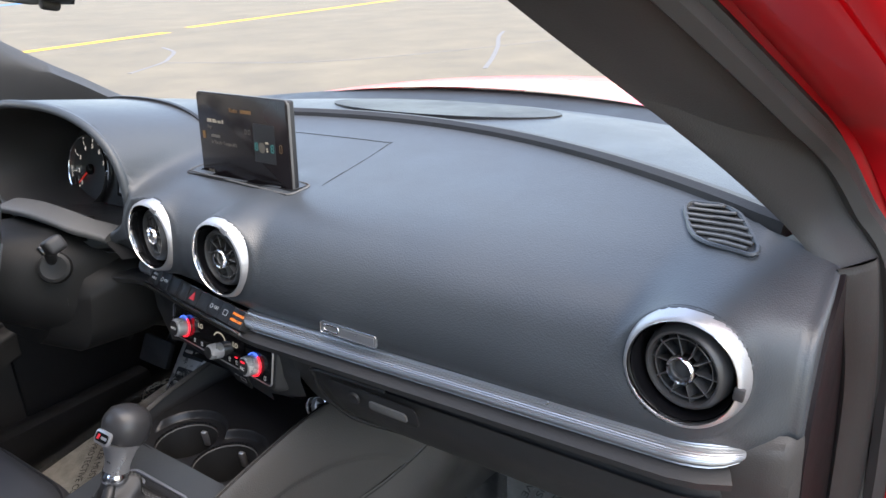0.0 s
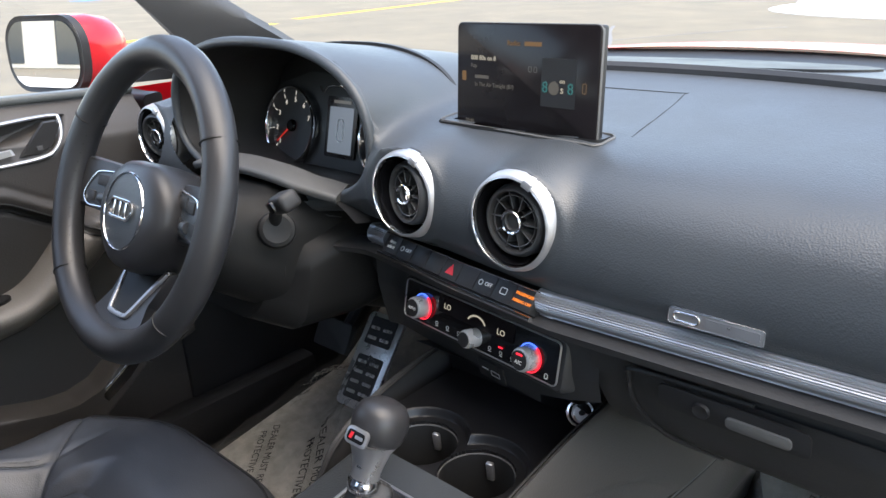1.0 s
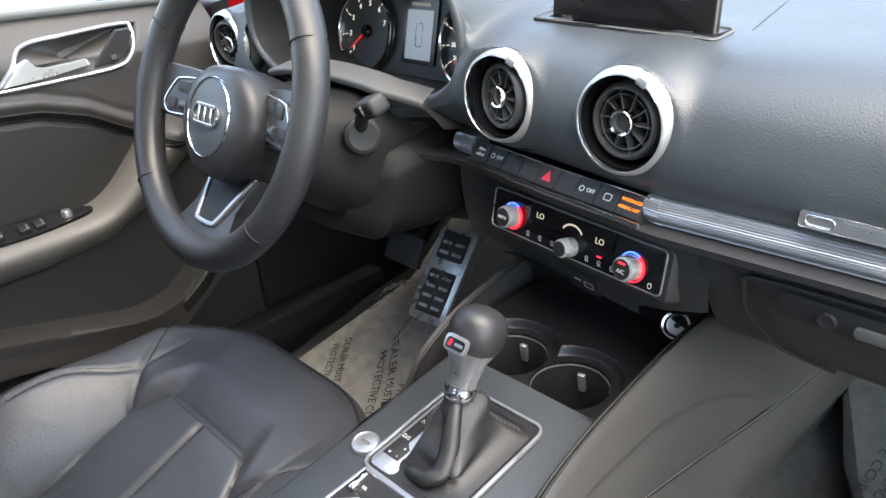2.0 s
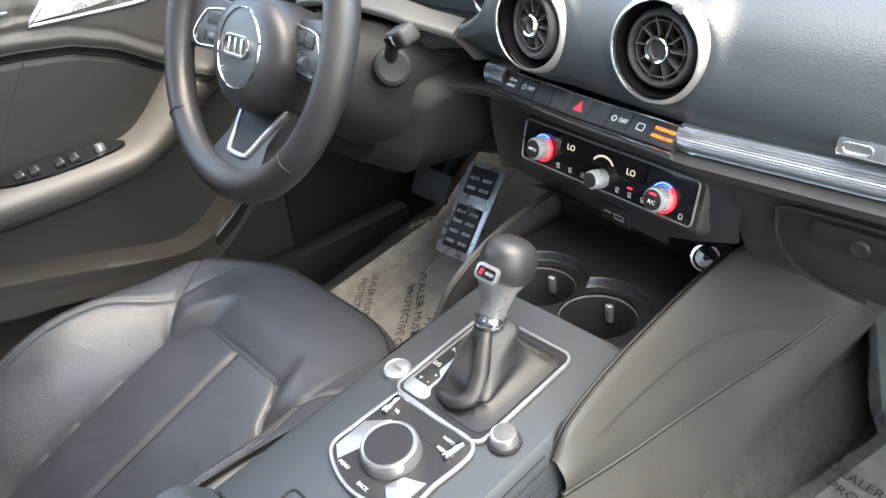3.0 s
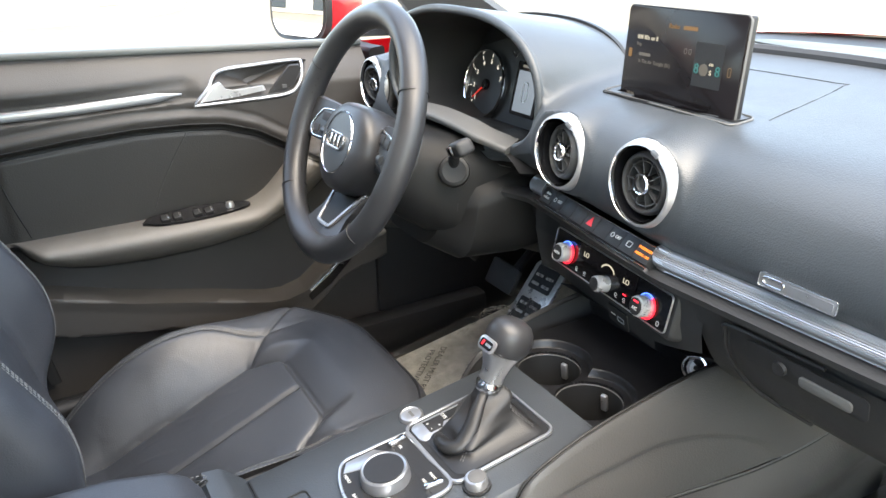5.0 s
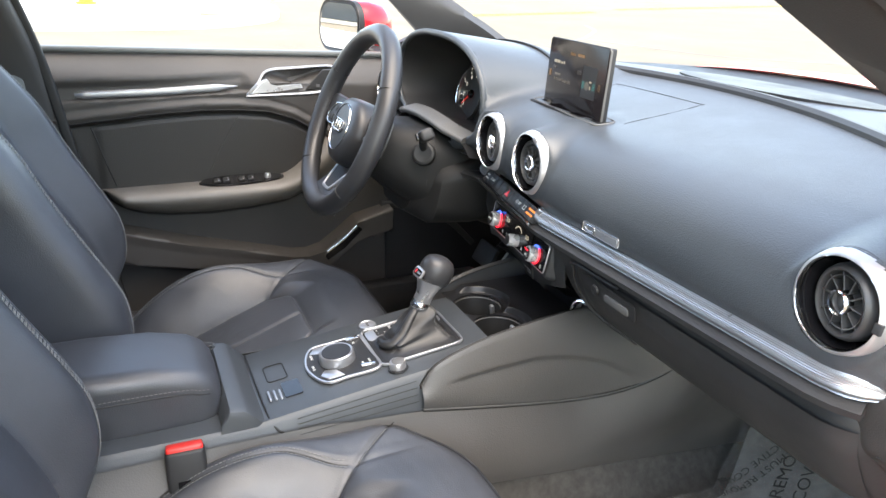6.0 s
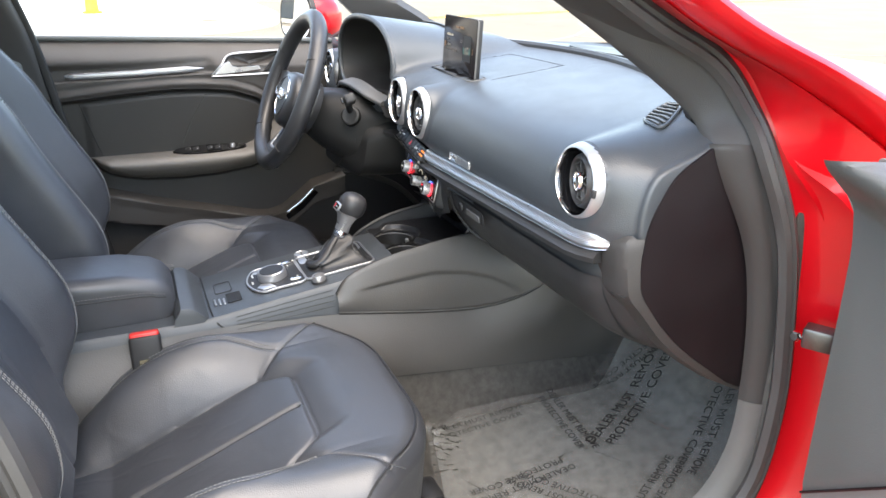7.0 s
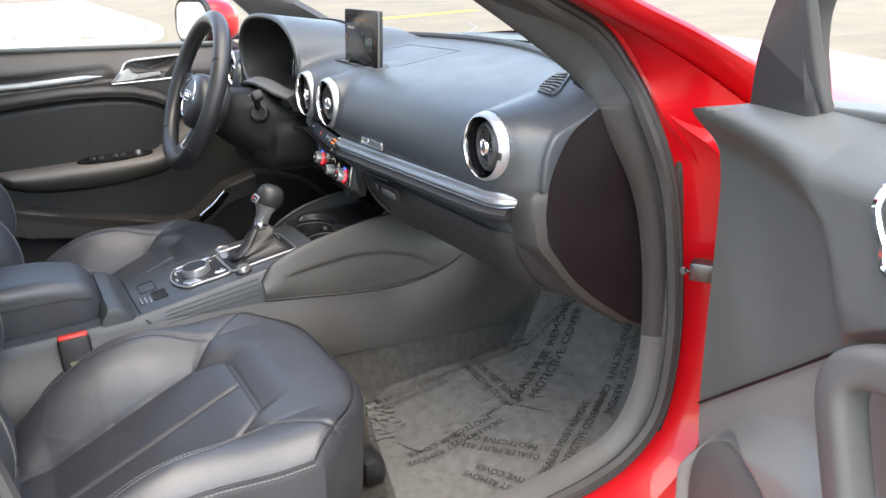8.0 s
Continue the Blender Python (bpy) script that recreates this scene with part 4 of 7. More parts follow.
part("glovebox_lid", loft(lid, closed=False, caps=False), DASH_DARK, dash, "black glovebox lid")
part("glovebox_seam", sweep([(0.300, 0.002, 0.790), (0.205, 0.001, 0.788), (0.192, 0.008, 0.775), (0.196, 0.016, 0.745), (0.215, 0.040, 0.708), (0.25, 0.085, 0.672)], circle(0.0022, 6), 40), BLACK, dash)
hm = Matrix.Translation((0.284, 0.0, 0.774)) @ pose(0, 0, 0, 0, 0, -1) @ pose(0, 0, 0, 100, 0, 0)
part("handle_recess", slab(rrect(0.120, 0.024, 0.006), 0.0015, 0.0005, hm), BLACK, dash, "black recessed glovebox handle")
part("handle_lever", slab(rrect(0.050, 0.011, 0.004), 0.003, 0.001, hm @ pose(0.022, -0.003, 0.0008)), TRIM, dash, "grey glovebox release lever")
part("glovebox_lock", lathe([(0, 0.004), (0.004, 0.004), (0.0065, 0.0048), (0.0075, 0.002)], 20, hm @ pose(-0.022, 0, 0.001)), BLACK, dash, "small black lock")
part("knee_panel", loft([[(x, y + 0.012, z) for y, z in smooth_path(lower_profile(x), 30)] for x in np.linspace(-0.655, -0.15, 50)], closed=False, caps=False), COLUMN, dash, "black driver's knee panel")

# dash end cover at the passenger door
cap_outline = [(0.130, 0.950), (0.083, 0.922), (0.060, 0.890), (0.048, 0.862), (0.041, 0.825), (0.042, 0.800), (0.048, 0.775), (0.075, 0.737), (0.107, 0.701), (0.160, 0.655), (0.222, 0.611), (0.236, 0.640), (0.232, 0.693), (0.215, 0.803), (0.172, 0.899)]
capm = Matrix(((0, 0, 1, 0.672), (1, 0, 0, 0), (0, 1, 0, 0), (0, 0, 0, 1)))
oc = smooth_path(cap_outline + [cap_outline[0]], 70)[:-1]
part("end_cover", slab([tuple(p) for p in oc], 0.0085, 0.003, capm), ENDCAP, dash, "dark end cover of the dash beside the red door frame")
rim_out = smooth_path([(0.030, 0.848), (0.020, 0.836), (0.019, 0.815), (0.022, 0.795), (0.028, 0.770), (0.048, 0.748), (0.10, 0.686), (0.18, 0.624), (0.236, 0.596)], 50)
rim_in = smooth_path([(0.050, 0.848), (0.046, 0.838), (0.043, 0.826), (0.041, 0.810), (0.046, 0.784), (0.066, 0.748), (0.104, 0.703), (0.158, 0.656), (0.222, 0.611)], 50)
part("end_bracket", loft([[(0.612, a[0] + 0.020, a[1]), (0.616, a[0] + 0.002, a[1]), (0.655, a[0], a[1]), (0.668, a[0] + 0.003, a[1] + 0.003), (0.674, a[0] * 0.7 + c[0] * 0.3, a[1] * 0.7 + c[1] * 0.3), (0.6795, c[0], c[1])] for a, c in zip(rim_out, rim_in)], closed=False, caps=False), PILLAR, dash, "dark grey dash end bracket")
part("bracket_joint", sweep([(0.645, 0.0265, 0.772), (0.668, 0.030, 0.773), (0.6765, 0.050, 0.788)], circle(0.0008, 5)), INK, dash)
part("dash_core", rbox(1.30, 0.20, 0.20, 0.02, 2, pose(0, 0.28, 0.80)), BLACK, dash)

# ---- air vents ----
def air_vent(loc, aim, name="air_vent"):
    v = empty(name, "round dashboard air vent with a wide silver ring", "air vent", "round dashboard air vents")
    m = facing(loc[0], loc[1] - 0.004, loc[2], 3, 0)
    part("ring", lathe([(0.0398, 0.003), (0.0402, 0.0112), (0.0408, 0.0122), (0.0424, 0.0118), (0.0440, 0.0100), (0.0464, 0.0020), (0.0472, -0.0008), (0.0466, -0.008), (0.0455, -0.030)], 96, m), RING, v, "wide satin silver ring with fine knurling")
    part("ring_edge", lathe([(0.0394, 0.002), (0.0399, 0.0110), (0.0405, 0.0122), (0.0411, 0.0120), (0.0407, 0.0108)], 72, m), CHROME, v, "bright inner edge")
    part("ring_foot", lathe([(0.0468, -0.001), (0.0474, -0.0018), (0.0478, -0.004)], 72, m), INK, v)
    part("housing", lathe([(0.0400, 0.003), (0.0392, 0.007), (0.0378, 0.001), (0.0350, -0.022), (0.0, -0.040)], 48, m), PIANO, v, "gloss black housing")
    mm = m @ pose(0, 0, -0.002) @ pose(0, 0, 0, aim[0], aim[1], 0)
    part("nozzle", lathe([(0.0268, -0.014), (0.0270, 0.004), (0.0280, 0.0068), (0.0296, 0.0070), (0.0318, 0.0050), (0.0336, 0.0000), (0.0340, -0.010), (0.0330, -0.016)], 48, mm), NOZZLE, v, "dark grey swivelling nozzle")
    part("inner_band", lathe([(0.0228, -0.010), (0.0228, 0.0035), (0.0238, 0.0040), (0.0240, -0.010)], 40, mm), NOZZLE, v)
    part("throat", lathe([(0.0268, -0.012), (0.0, -0.013)], 32, mm), INK, v)
    for k in range(10):
        part("vane", rbox(0.0180, 0.0013, 0.014, 0.0004, 1, mm @ pose(0, 0, 0, 0, 0, 36 * k) @ pose(0.0180, 0, -0.003, 14, 0, 0)), NOZZLE, v)
    part("hub", lathe([(0.0100, -0.012), (0.0098, 0.006), (0.0090, 0.0070), (0.0080, 0.0060), (0.0074, 0.003), (0.0, 0.0025)], 28, mm), NOZZLE, v, "dark grey hub")
    part("hub_ring", lathe([(0.0118, 0.002), (0.0116, 0.0088), (0.0106, 0.0100), (0.0090, 0.0094), (0.0084, 0.006)], 28, mm), CHROME, v, "chrome hub ring")
    part("tab", rbox(0.0075, 0.010, 0.004, 0.001, 2, m @ pose(0, 0, 0, 0, 0, 62 if loc[0] < 0.4 else -6) @ pose(0.0420, 0, 0.0112)), RING if loc[0] < 0.4 else NOZZLE, v, "small grip tab")
    return v


air_vent(VENTS["a"], (8, 12))
air_vent(VENTS["b"], (-2, -13))
air_vent(VENTS["c"], (0, -2))
air_vent(VENTS["d"], (2, -12))

# ---- instrument cluster ----
cluster = empty("instrument_cluster", "instrument cluster with two round dials and a pale display", "instrument cluster")


def hood_ring(grow, y, n=80, floor=0.0):
    out = []
    for i in range(n):
        a = 2 * math.pi * i / n
        c, s = math.cos(a), math.sin(a)
        e = 2 / 2.5
        hh = (0.098 + grow) if s > 0 else (0.072 + max(grow, 0) + floor)
        out.append((HOOD_C[0] + (0.197 + grow) * math.copysign(abs(c) ** e, c), y, HOOD_C[1] + hh * math.copysign(abs(s) ** e, s)))
    return out


part("hood_lip", sweep(hood_ring(0.0080, HOOD_LIP), circle(0.0060, 10), up=(0, -1, 0), closed=True), DASH, cluster, "padded lip of the instrument hood")
part("hood_lining", loft([hood_ring(0.005, HOOD_LIP), hood_ring(-0.004, 0.08, floor=0.006), hood_ring(-0.010, 0.15, floor=0.014), hood_ring(-0.012, 0.19, floor=0.016)], caps=False), DASH_DARK, cluster, "black lining of the hood")
part("binnacle_back", loft([hood_ring(-0.008, 0.186, floor=0.016), hood_ring(-0.008, 0.192, floor=0.016)]), BLACK, cluster, "black back of the binnacle")
cm = facing(-0.338, 0.143, 0.902, 14, 0)
plate = [(-0.19, -0.060), (0.19, -0.060), (0.19, 0.02), (0.15, 0.065), (0.08, 0.085), (-0.08, 0.085), (-0.15, 0.065), (-0.19, 0.02)]
part("dial_plate", slab(plate, 0.004, 0, cm @ pose(0, 0, -0.012)), BLACK, cluster, "black dial plate")


def dial(cx, labels, a0, a1, needle_angle, numsize, r=0.054):
    d = part("dial", slab(circle(r, 56), 0.003, 0, cm @ pose(cx, 0.005, -0.008)), DIAL, cluster, "round dial with white numerals")
    part("dial_ring", lathe([(r - 0.001, -0.004), (r, 0.004), (r + 0.002, 0.005), (r + 0.0035, 0.002), (r + 0.004, -0.006)], 56, cm @ pose(cx, 0.005, 0)), CHROME, d, "thin chrome ring")
    dm = cm @ pose(cx, 0.005, -0.0042)
    for k, t in enumerate(labels):
        a = radians(a0 + (a1 - a0) * k / (len(labels) - 1))
        lettering(t, numsize, DIAL_TEXT, dm @ pose((r - 0.016) * math.cos(a), (r - 0.016) * math.sin(a), 0), d, "numeral")
        part("tick", rbox(0.006, 0.0012, 0.0005, 0, 1, dm @ pose((r - 0.006) * math.cos(a), (r - 0.006) * math.sin(a), 0, 0, 0, math.degrees(a))), DIAL_TEXT, d)
    a = radians(needle_angle)
    part("needle", slab([(-0.006, -0.0014), (0.040, -0.0006), (0.040, 0.0006), (-0.006, 0.0014)], 0.0012, 0, dm @ pose(0, 0, 0.003, 0, 0, needle_angle)), NEEDLE, d, "red needle")
    part("needle_cap", lathe([(0.009, 0), (0.009, 0.004), (0.007, 0.006), (0, 0.006)], 24, dm), PIANO, d, "black needle hub")
    return d


dial(-0.108, ["1", "2", "3", "4", "5", "6", "7"], 222, 20, 220, 0.0105)
dial(0.104, ["20", "30", "40", "50", "60", "70", "80", "100", "120", "140"], 212, -20, 222, 0.0085)
lc = part("display", slab(rrect(0.064, 0.084, 0.003, 3), 0.002, 0, cm @ pose(0, 0.012, -0.007)), SCREEN, cluster, "central display")
part("display_field", slab(rrect(0.050, 0.064, 0.001, 3), 0.0006, 0, cm @ pose(0, 0.008, -0.0048)), LCD_GREY, lc, "pale grey lit display field")
part("display_bar", slab(rrect(0.036, 0.0042, 0.0006, 3), 0.0005, 0, cm @ pose(0, 0.047, -0.0046)), GLOW_DIM, lc)
car_icon = cm @ pose(0, 0.008, -0.0040)
part("display_icon", rim(rrect(0.012, 0.030, 0.004, 4), 0.0016, 0.0004, car_icon), WHITE_INK, lc)
part("cluster_bow", sweep([cm @ Vector(p) for p in ((-0.046, 0.066, 0), (-0.036, 0.058, 0), (-0.028, 0.066, 0), (0, 0.069, 0), (0.028, 0.066, 0), (0.036, 0.058, 0), (0.046, 0.066, 0))], circle(0.0012, 6), 50), CHROME, cluster, "thin chrome bow above the display")
part("column_bow", sweep([(-0.485, 0.020, 0.874), (-0.465, 0.012, 0.879), (-0.440, 0.002, 0.885), (-0.405, -0.002, 0.891), (-0.335, -0.004, 0.895), (-0.265, -0.002, 0.891), (-0.230, 0.002, 0.885), (-0.205, 0.012, 0.879), (-0.185, 0.020, 0.874)], rrect(0.034, 0.011, 0.004), 50, up=(0, -0.25, 1)), TRIM, cluster, "grey arched trim over the steering column")
part("binnacle_floor", surface(lambda u, v: (-0.52 + 0.37 * u, 0.006 + 0.135 * v, 0.884 - 0.035 * abs(2 * u - 1) ** 4 - 0.030 * v), 24, 8), BLACK, cluster, "black binnacle floor")
part("trip_button", rbox(0.058, 0.018, 0.006, 0.002, 2, pose(-0.300, 0.036, 0.880, -12, 0, 0)), DASH_DARK, cluster, "flat trip reset button")

# ---- pop-up screen ----
screen_m = Matrix.Translation((0.012, 0.098, 0.950)) @ pose(0, 0, 0, 0, 0, -5.0) @ pose(0, 0, 0, 86, 0, 0)
scr = empty("display_screen", "thin pop-up dashboard screen showing a radio station", "display screen")
part("body", rbox(0.186, 0.110, 0.0105, 0.003, 3, screen_m @ pose(0, 0.052, -0.006)), BLACK, scr, "black screen back")
part("frame", rim(rrect(0.186, 0.110, 0.006, 5), 0.0012, 0.003, screen_m @ pose(0, 0.052, -0.002)), TRIM, scr, "thin grey screen edge")
part("glass", slab(rrect(0.1845, 0.1085, 0.005, 5), 0.0012, 0.0003, screen_m @ pose(0, 0.052, -0.0006)), SCREEN, scr, "dark glossy screen glass")
tm = screen_m @ pose(0, 0.052, 0.0007)
lettering("Radio:", 0.0072, GLOW_ORANGE, tm @ pose(-0.012, 0.036, 0), scr)
part("text_bar", slab(rrect(0.022, 0.0042, 0.0005, 3), 0.0002, 0, tm @ pose(0.013, 0.036, 0)), GLOW_ORANGE, scr)
lettering("008 80s on 8", 0.0068, GLOW_WHITE, tm @ pose(-0.072, 0.020, 0), scr, align="LEFT")
lettering("Pop", 0.0056, GLOW_DIM, tm @ pose(-0.072, 0.012, 0), scr, align="LEFT")
part("text_bar", slab(rrect(0.020, 0.0034, 0.0005, 3), 0.0002, 0, tm @ pose(-0.056, 0.001, 0)), GLOW_DIM, scr)
lettering("In The Air Tonight (81)", 0.0058, GLOW_DIM, tm @ pose(-0.066, -0.007, 0), scr, align="LEFT")
lettering("10:46", 0.0062, GLOW_DIM, tm @ pose(-0.080, -0.046, 0), scr, align="LEFT")
part("list_mark", slab(rrect(0.006, 0.010, 0.001, 3), 0.0002, 0, tm @ pose(-0.082, 0.001, 0)), GLOW_ORANGE, scr)
part("cover_art", slab(rrect(0.042, 0.046, 0.001, 3), 0.0002, 0, tm @ pose(0.046, 0.001, -0.0001)), BLACK, scr, "album art tile")
lettering("8", 0.015, GLOW_TEAL, tm @ pose(0.030, -0.004, 0.0003), scr)
part("art_disc", slab(circle(0.0065, 20), 0.0002, 0, tm @ pose(0.041, -0.004, 0.0003)), GLOW_DIM, scr)
lettering("s", 0.011, GLOW_WHITE, tm @ pose(0.051, -0.005, 0.0003), scr)
lettering("on", 0.006, GLOW_WHITE, tm @ pose(0.051, 0.003, 0.0003), scr)
lettering("8", 0.015, GLOW_TEAL, tm @ pose(0.061, -0.004, 0.0003), scr)
for dx in (0.010, 0.017):
    part("icon", rim(rrect(0.0036, 0.005, 0.0006, 3), 0.0006, 0.0002, tm @ pose(dx, 0.012, 0)), GLOW_DIM, scr)
part("next_mark", rim(rrect(0.004, 0.009, 0.001, 3), 0.0007, 0.0002, tm @ pose(0.077, -0.002, 0)), GLOW_ORANGE, scr)

# ---- climate panel ----
clim = empty("climate_panel", "black climate control panel with three silver knobs", "climate panel")
km = facing(0.004, 0.027, 0.757, 12, 7)
part("surround", loft([[tuple(km @ Vector((x, y, z))) for x, y in rrect(w, hh, r, 5)] for w, hh, r, z in ((0.256, 0.060, 0.010, -0.030), (0.250, 0.056, 0.009, -0.004), (0.242, 0.050, 0.007, 0.001))]), DASH_DARK, clim, "black centre stack surround")
part("face", slab(rrect(0.232, 0.044, 0.005, 4), 0.003, 0.001, km @ pose(0, 0.001, 0)), PIANO, clim, "gloss black panel face")
part("edge", rim(rrect(0.232, 0.044, 0.005, 4), 0.0014, 0.0020, km @ pose(0, 0.001, 0.0028)), SILVER, clim, "thin silver panel edge")


def climate_knob(x, y, r, ring):
    k = part("knob", lathe([(r * 1.02, 0), (r, 0.013), (r * 0.94, 0.016), (r * 0.80, 0.0168), (0, 0.0165)], 40, km @ pose(x, y, 0.003)), BRIGHT, clim, "silver ribbed turning knob")
    part("knob_cap", slab(circle(r * 0.80, 32), 0.0008, 0.0003, km @ pose(x, y, 0.0204)), BLACK, k, "black knob cap")
    if ring:
        for mat, a0, a1 in ((GLOW_BLUE, 60, 150), (GLOW_RED, -130, 60)):
            arc = [km @ Vector((x + r * 1.16 * math.cos(radians(a)), y + r * 1.16 * math.sin(radians(a)), 0.0055)) for a in np.linspace(a0, a1, 24)]
            part("lit_ring", sweep([tuple(p) for p in arc], rrect(0.0014, 0.0016, 0.0004, 3), up=tuple(km.to_3x3() @ Vector((0, 0, 1)))), mat, k)
    return k


k1 = climate_knob(-0.082, -0.001, 0.0122, True)
climate_knob(0.004, -0.009, 0.0098, False)
k3 = climate_knob(0.082, -0.003, 0.0122, True)
lettering("AUTO", 0.0046, WHITE_INK, km @ pose(-0.082, -0.001, 0.0214), k1)
lettering("A/C", 0.0056, WHITE_INK, km @ pose(0.082, -0.005, 0.0214), k3)
part("lit_mark", slab(rrect(0.008, 0.0018, 0.0004, 3), 0.0003, 0, km @ pose(0.082, 0.003, 0.0212)), GLOW_RED, k3)
part("window", slab(rrect(0.115, 0.020, 0.002, 3), 0.0006, 0, km @ pose(0, 0.012, 0.004)), SCREEN, clim, "dark display window")
lettering("LO", 0.0088, GLOW_WHITE, km @ pose(-0.042, 0.010, 0.0048), clim)
lettering("LO", 0.0088, GLOW_WHITE, km @ pose(0.040, 0.008, 0.0048), clim)
arc = [tuple(km @ Vector((0.004 + 0.014 * math.cos(radians(a)), 0.003 + 0.011 * math.sin(radians(a)), 0.0046))) for a in np.linspace(25, 155, 20)]
part("fan_scale", sweep(arc, rrect(0.0020, 0.0008, 0.0003, 3), up=tuple(km.to_3x3() @ Vector((0, 0, 1)))), GLOW_WHITE, clim, "lit fan speed bow")
for x in (-0.058, -0.040, -0.022, 0.026, 0.042, 0.058):
    part("icon", rim(rrect(0.0034, 0.0028, 0.0008, 3), 0.0006, 0.0003, km @ pose(x, -0.013, 0.0034)), WHITE_INK, clim)
    part("icon", slab(rrect(0.0044, 0.0007, 0.0002, 3), 0.0003, 0, km @ pose(x + 0.0005, -0.0160, 0.0032)), WHITE_INK, clim)
part("lit_mark", slab(rrect(0.006, 0.0014, 0.0004, 3), 0.0003, 0, km @ pose(0.042, -0.007, 0.0044)), GLOW_RED, clim)
part("seat_icon", rim(rrect(0.0036, 0.0048, 0.0012, 3), 0.0008, 0.0003, km @ pose(0.104, -0.014, 0.0044)), WHITE_INK, clim)
um = facing(0.008, 0.0465, 0.698, -12, 9)
usb = thing("usb_socket", slab(rrect(0.042, 0.024, 0.003, 4), 0.0020, 0.0006, um), BLACK, "black panel with a usb socket", "usb socket")
part("socket", rim(rrect(0.013, 0.006, 0.0008, 3), 0.0012, 0.001, um @ pose(0.007, -0.001, 0.0022)), SILVER, usb)
part("icon", slab(rrect(0.010, 0.0016, 0.0004, 3), 0.0003, 0, um @ pose(-0.009, 0.001, 0.002)), WHITE_INK, usb)

def dashes(pts, r, run, gap):
    """Short stitches laid end to end along a path, in one mesh."""
    p = np.array(pts, float)
    d = np.concatenate([[0], np.cumsum(np.linalg.norm(np.diff(p, axis=0), axis=1))])
    at = lambda q: np.array([np.interp(q, d, p[:, k]) for k in range(3)])
    bits = []
    q = 0.0
    while q + run < d[-1]:
        bits.append(sweep([at(q), at(q + run / 2) + np.array([0, 0, r * 0.5]), at(q + run)], circle(r, 5)))
        q += run + gap
    return merge(*bits)


# ---- steering wheel and column ----
WHL = Matrix.Translation((-0.327, -0.1575, 0.891)) @ pose(0, 0, 0, 90 - 23, 0, 0)
HUB = WHL @ pose(0, -0.016, -0.016)
wheel = empty("steering_wheel", "black leather three-spoke steering wheel", "steering wheel")
RW = 0.1634
rim_path = [tuple(WHL @ Vector((RW * math.cos(a), RW * math.sin(a), 0))) for a in [2 * math.pi * i / 96 for i in range(96)]]
sec = [(0.0178 * math.cos(a) + 0.001 * math.cos(3 * a), 0.0185 * math.sin(a)) for a in [2 * math.pi * i / 16 for i in range(16)]]
part("rim", sweep(rim_path, sec, up=tuple(WHL.to_3x3() @ Vector((0, 0, 1))), closed=True), WHEEL_LEATHER, wheel, "black leather wheel rim")
for a in (28, 152, 222, 318):
    c = WHL @ pose(0, 0, 0, 0, 0, a) @ pose(RW, 0, 0)
    part("rim_seam", sweep([tuple(c @ Vector((0.0172 * math.cos(t), 0, 0.0190 * math.sin(t)))) for t in [2 * math.pi * i / 24 for i in range(24)]], circle(0.0009, 5), up=tuple(c.to_3x3() @ Vector((0, 1, 0))), closed=True), INK, wheel)
for a0, a1 in ((155, 220), (320, 385)):
    for k in range(30):
        a = a0 + (a1 - a0) * k / 29
        c = WHL @ pose(0, 0, 0, 0, 0, a) @ pose(RW - 0.0165, 0, 0.004 * (1 if k % 2 else -0.4))
        part("stitch", rbox(0.0016, 0.0080, 0.0022, 0.0003, 1, c @ pose(0, 0, 0, 35 if k % 2 else -35, 0, 0)), INK, wheel)
# hub pad
def hub_ring(s, z):
    out = []
    for x, y in rrect(0.150, 0.124, 0.058, 9):
        k = 1 - 0.22 * max(0, -y / 0.063)
        out.append(tuple(HUB @ Vector((x * s * k, y * s - 0.004, z))))
    return out


part("hub", loft([hub_ring(0.93, -0.045), hub_ring(1.0, -0.02), hub_ring(1.0, 0.004), hub_ring(0.97, 0.014), hub_ring(0.88, 0.021), hub_ring(0.70, 0.0255), hub_ring(0.40, 0.0275), hub_ring(0.1, 0.028)]), WHEEL_LEATHER, wheel, "black airbag cover")
part("emblem_ring", lathe([(0.0418, 0.024), (0.0422, 0.0270), (0.0428, 0.0278), (0.0436, 0.0268), (0.0440, 0.022)], 56, HUB @ pose(0, 0, 0)), CHROME, wheel, "chrome ring round the emblem")
part("emblem_disc", lathe([(0, 0.0290), (0.025, 0.0285), (0.0420, 0.0262)], 40, HUB), DASH, wheel)
part("emblem", rim(rrect(0.052, 0.020, 0.0098, 9), 0.0035, 0.003, HUB @ pose(0, 0.002, 0.0302)), CHROME, wheel, "plain chrome oval emblem")
for dx in (-0.013, 0.0, 0.013):
    part("emblem_bar", rbox(0.0030, 0.017, 0.0026, 0.0008, 2, HUB @ pose(dx, 0.002, 0.0302)), CHROME, wheel)
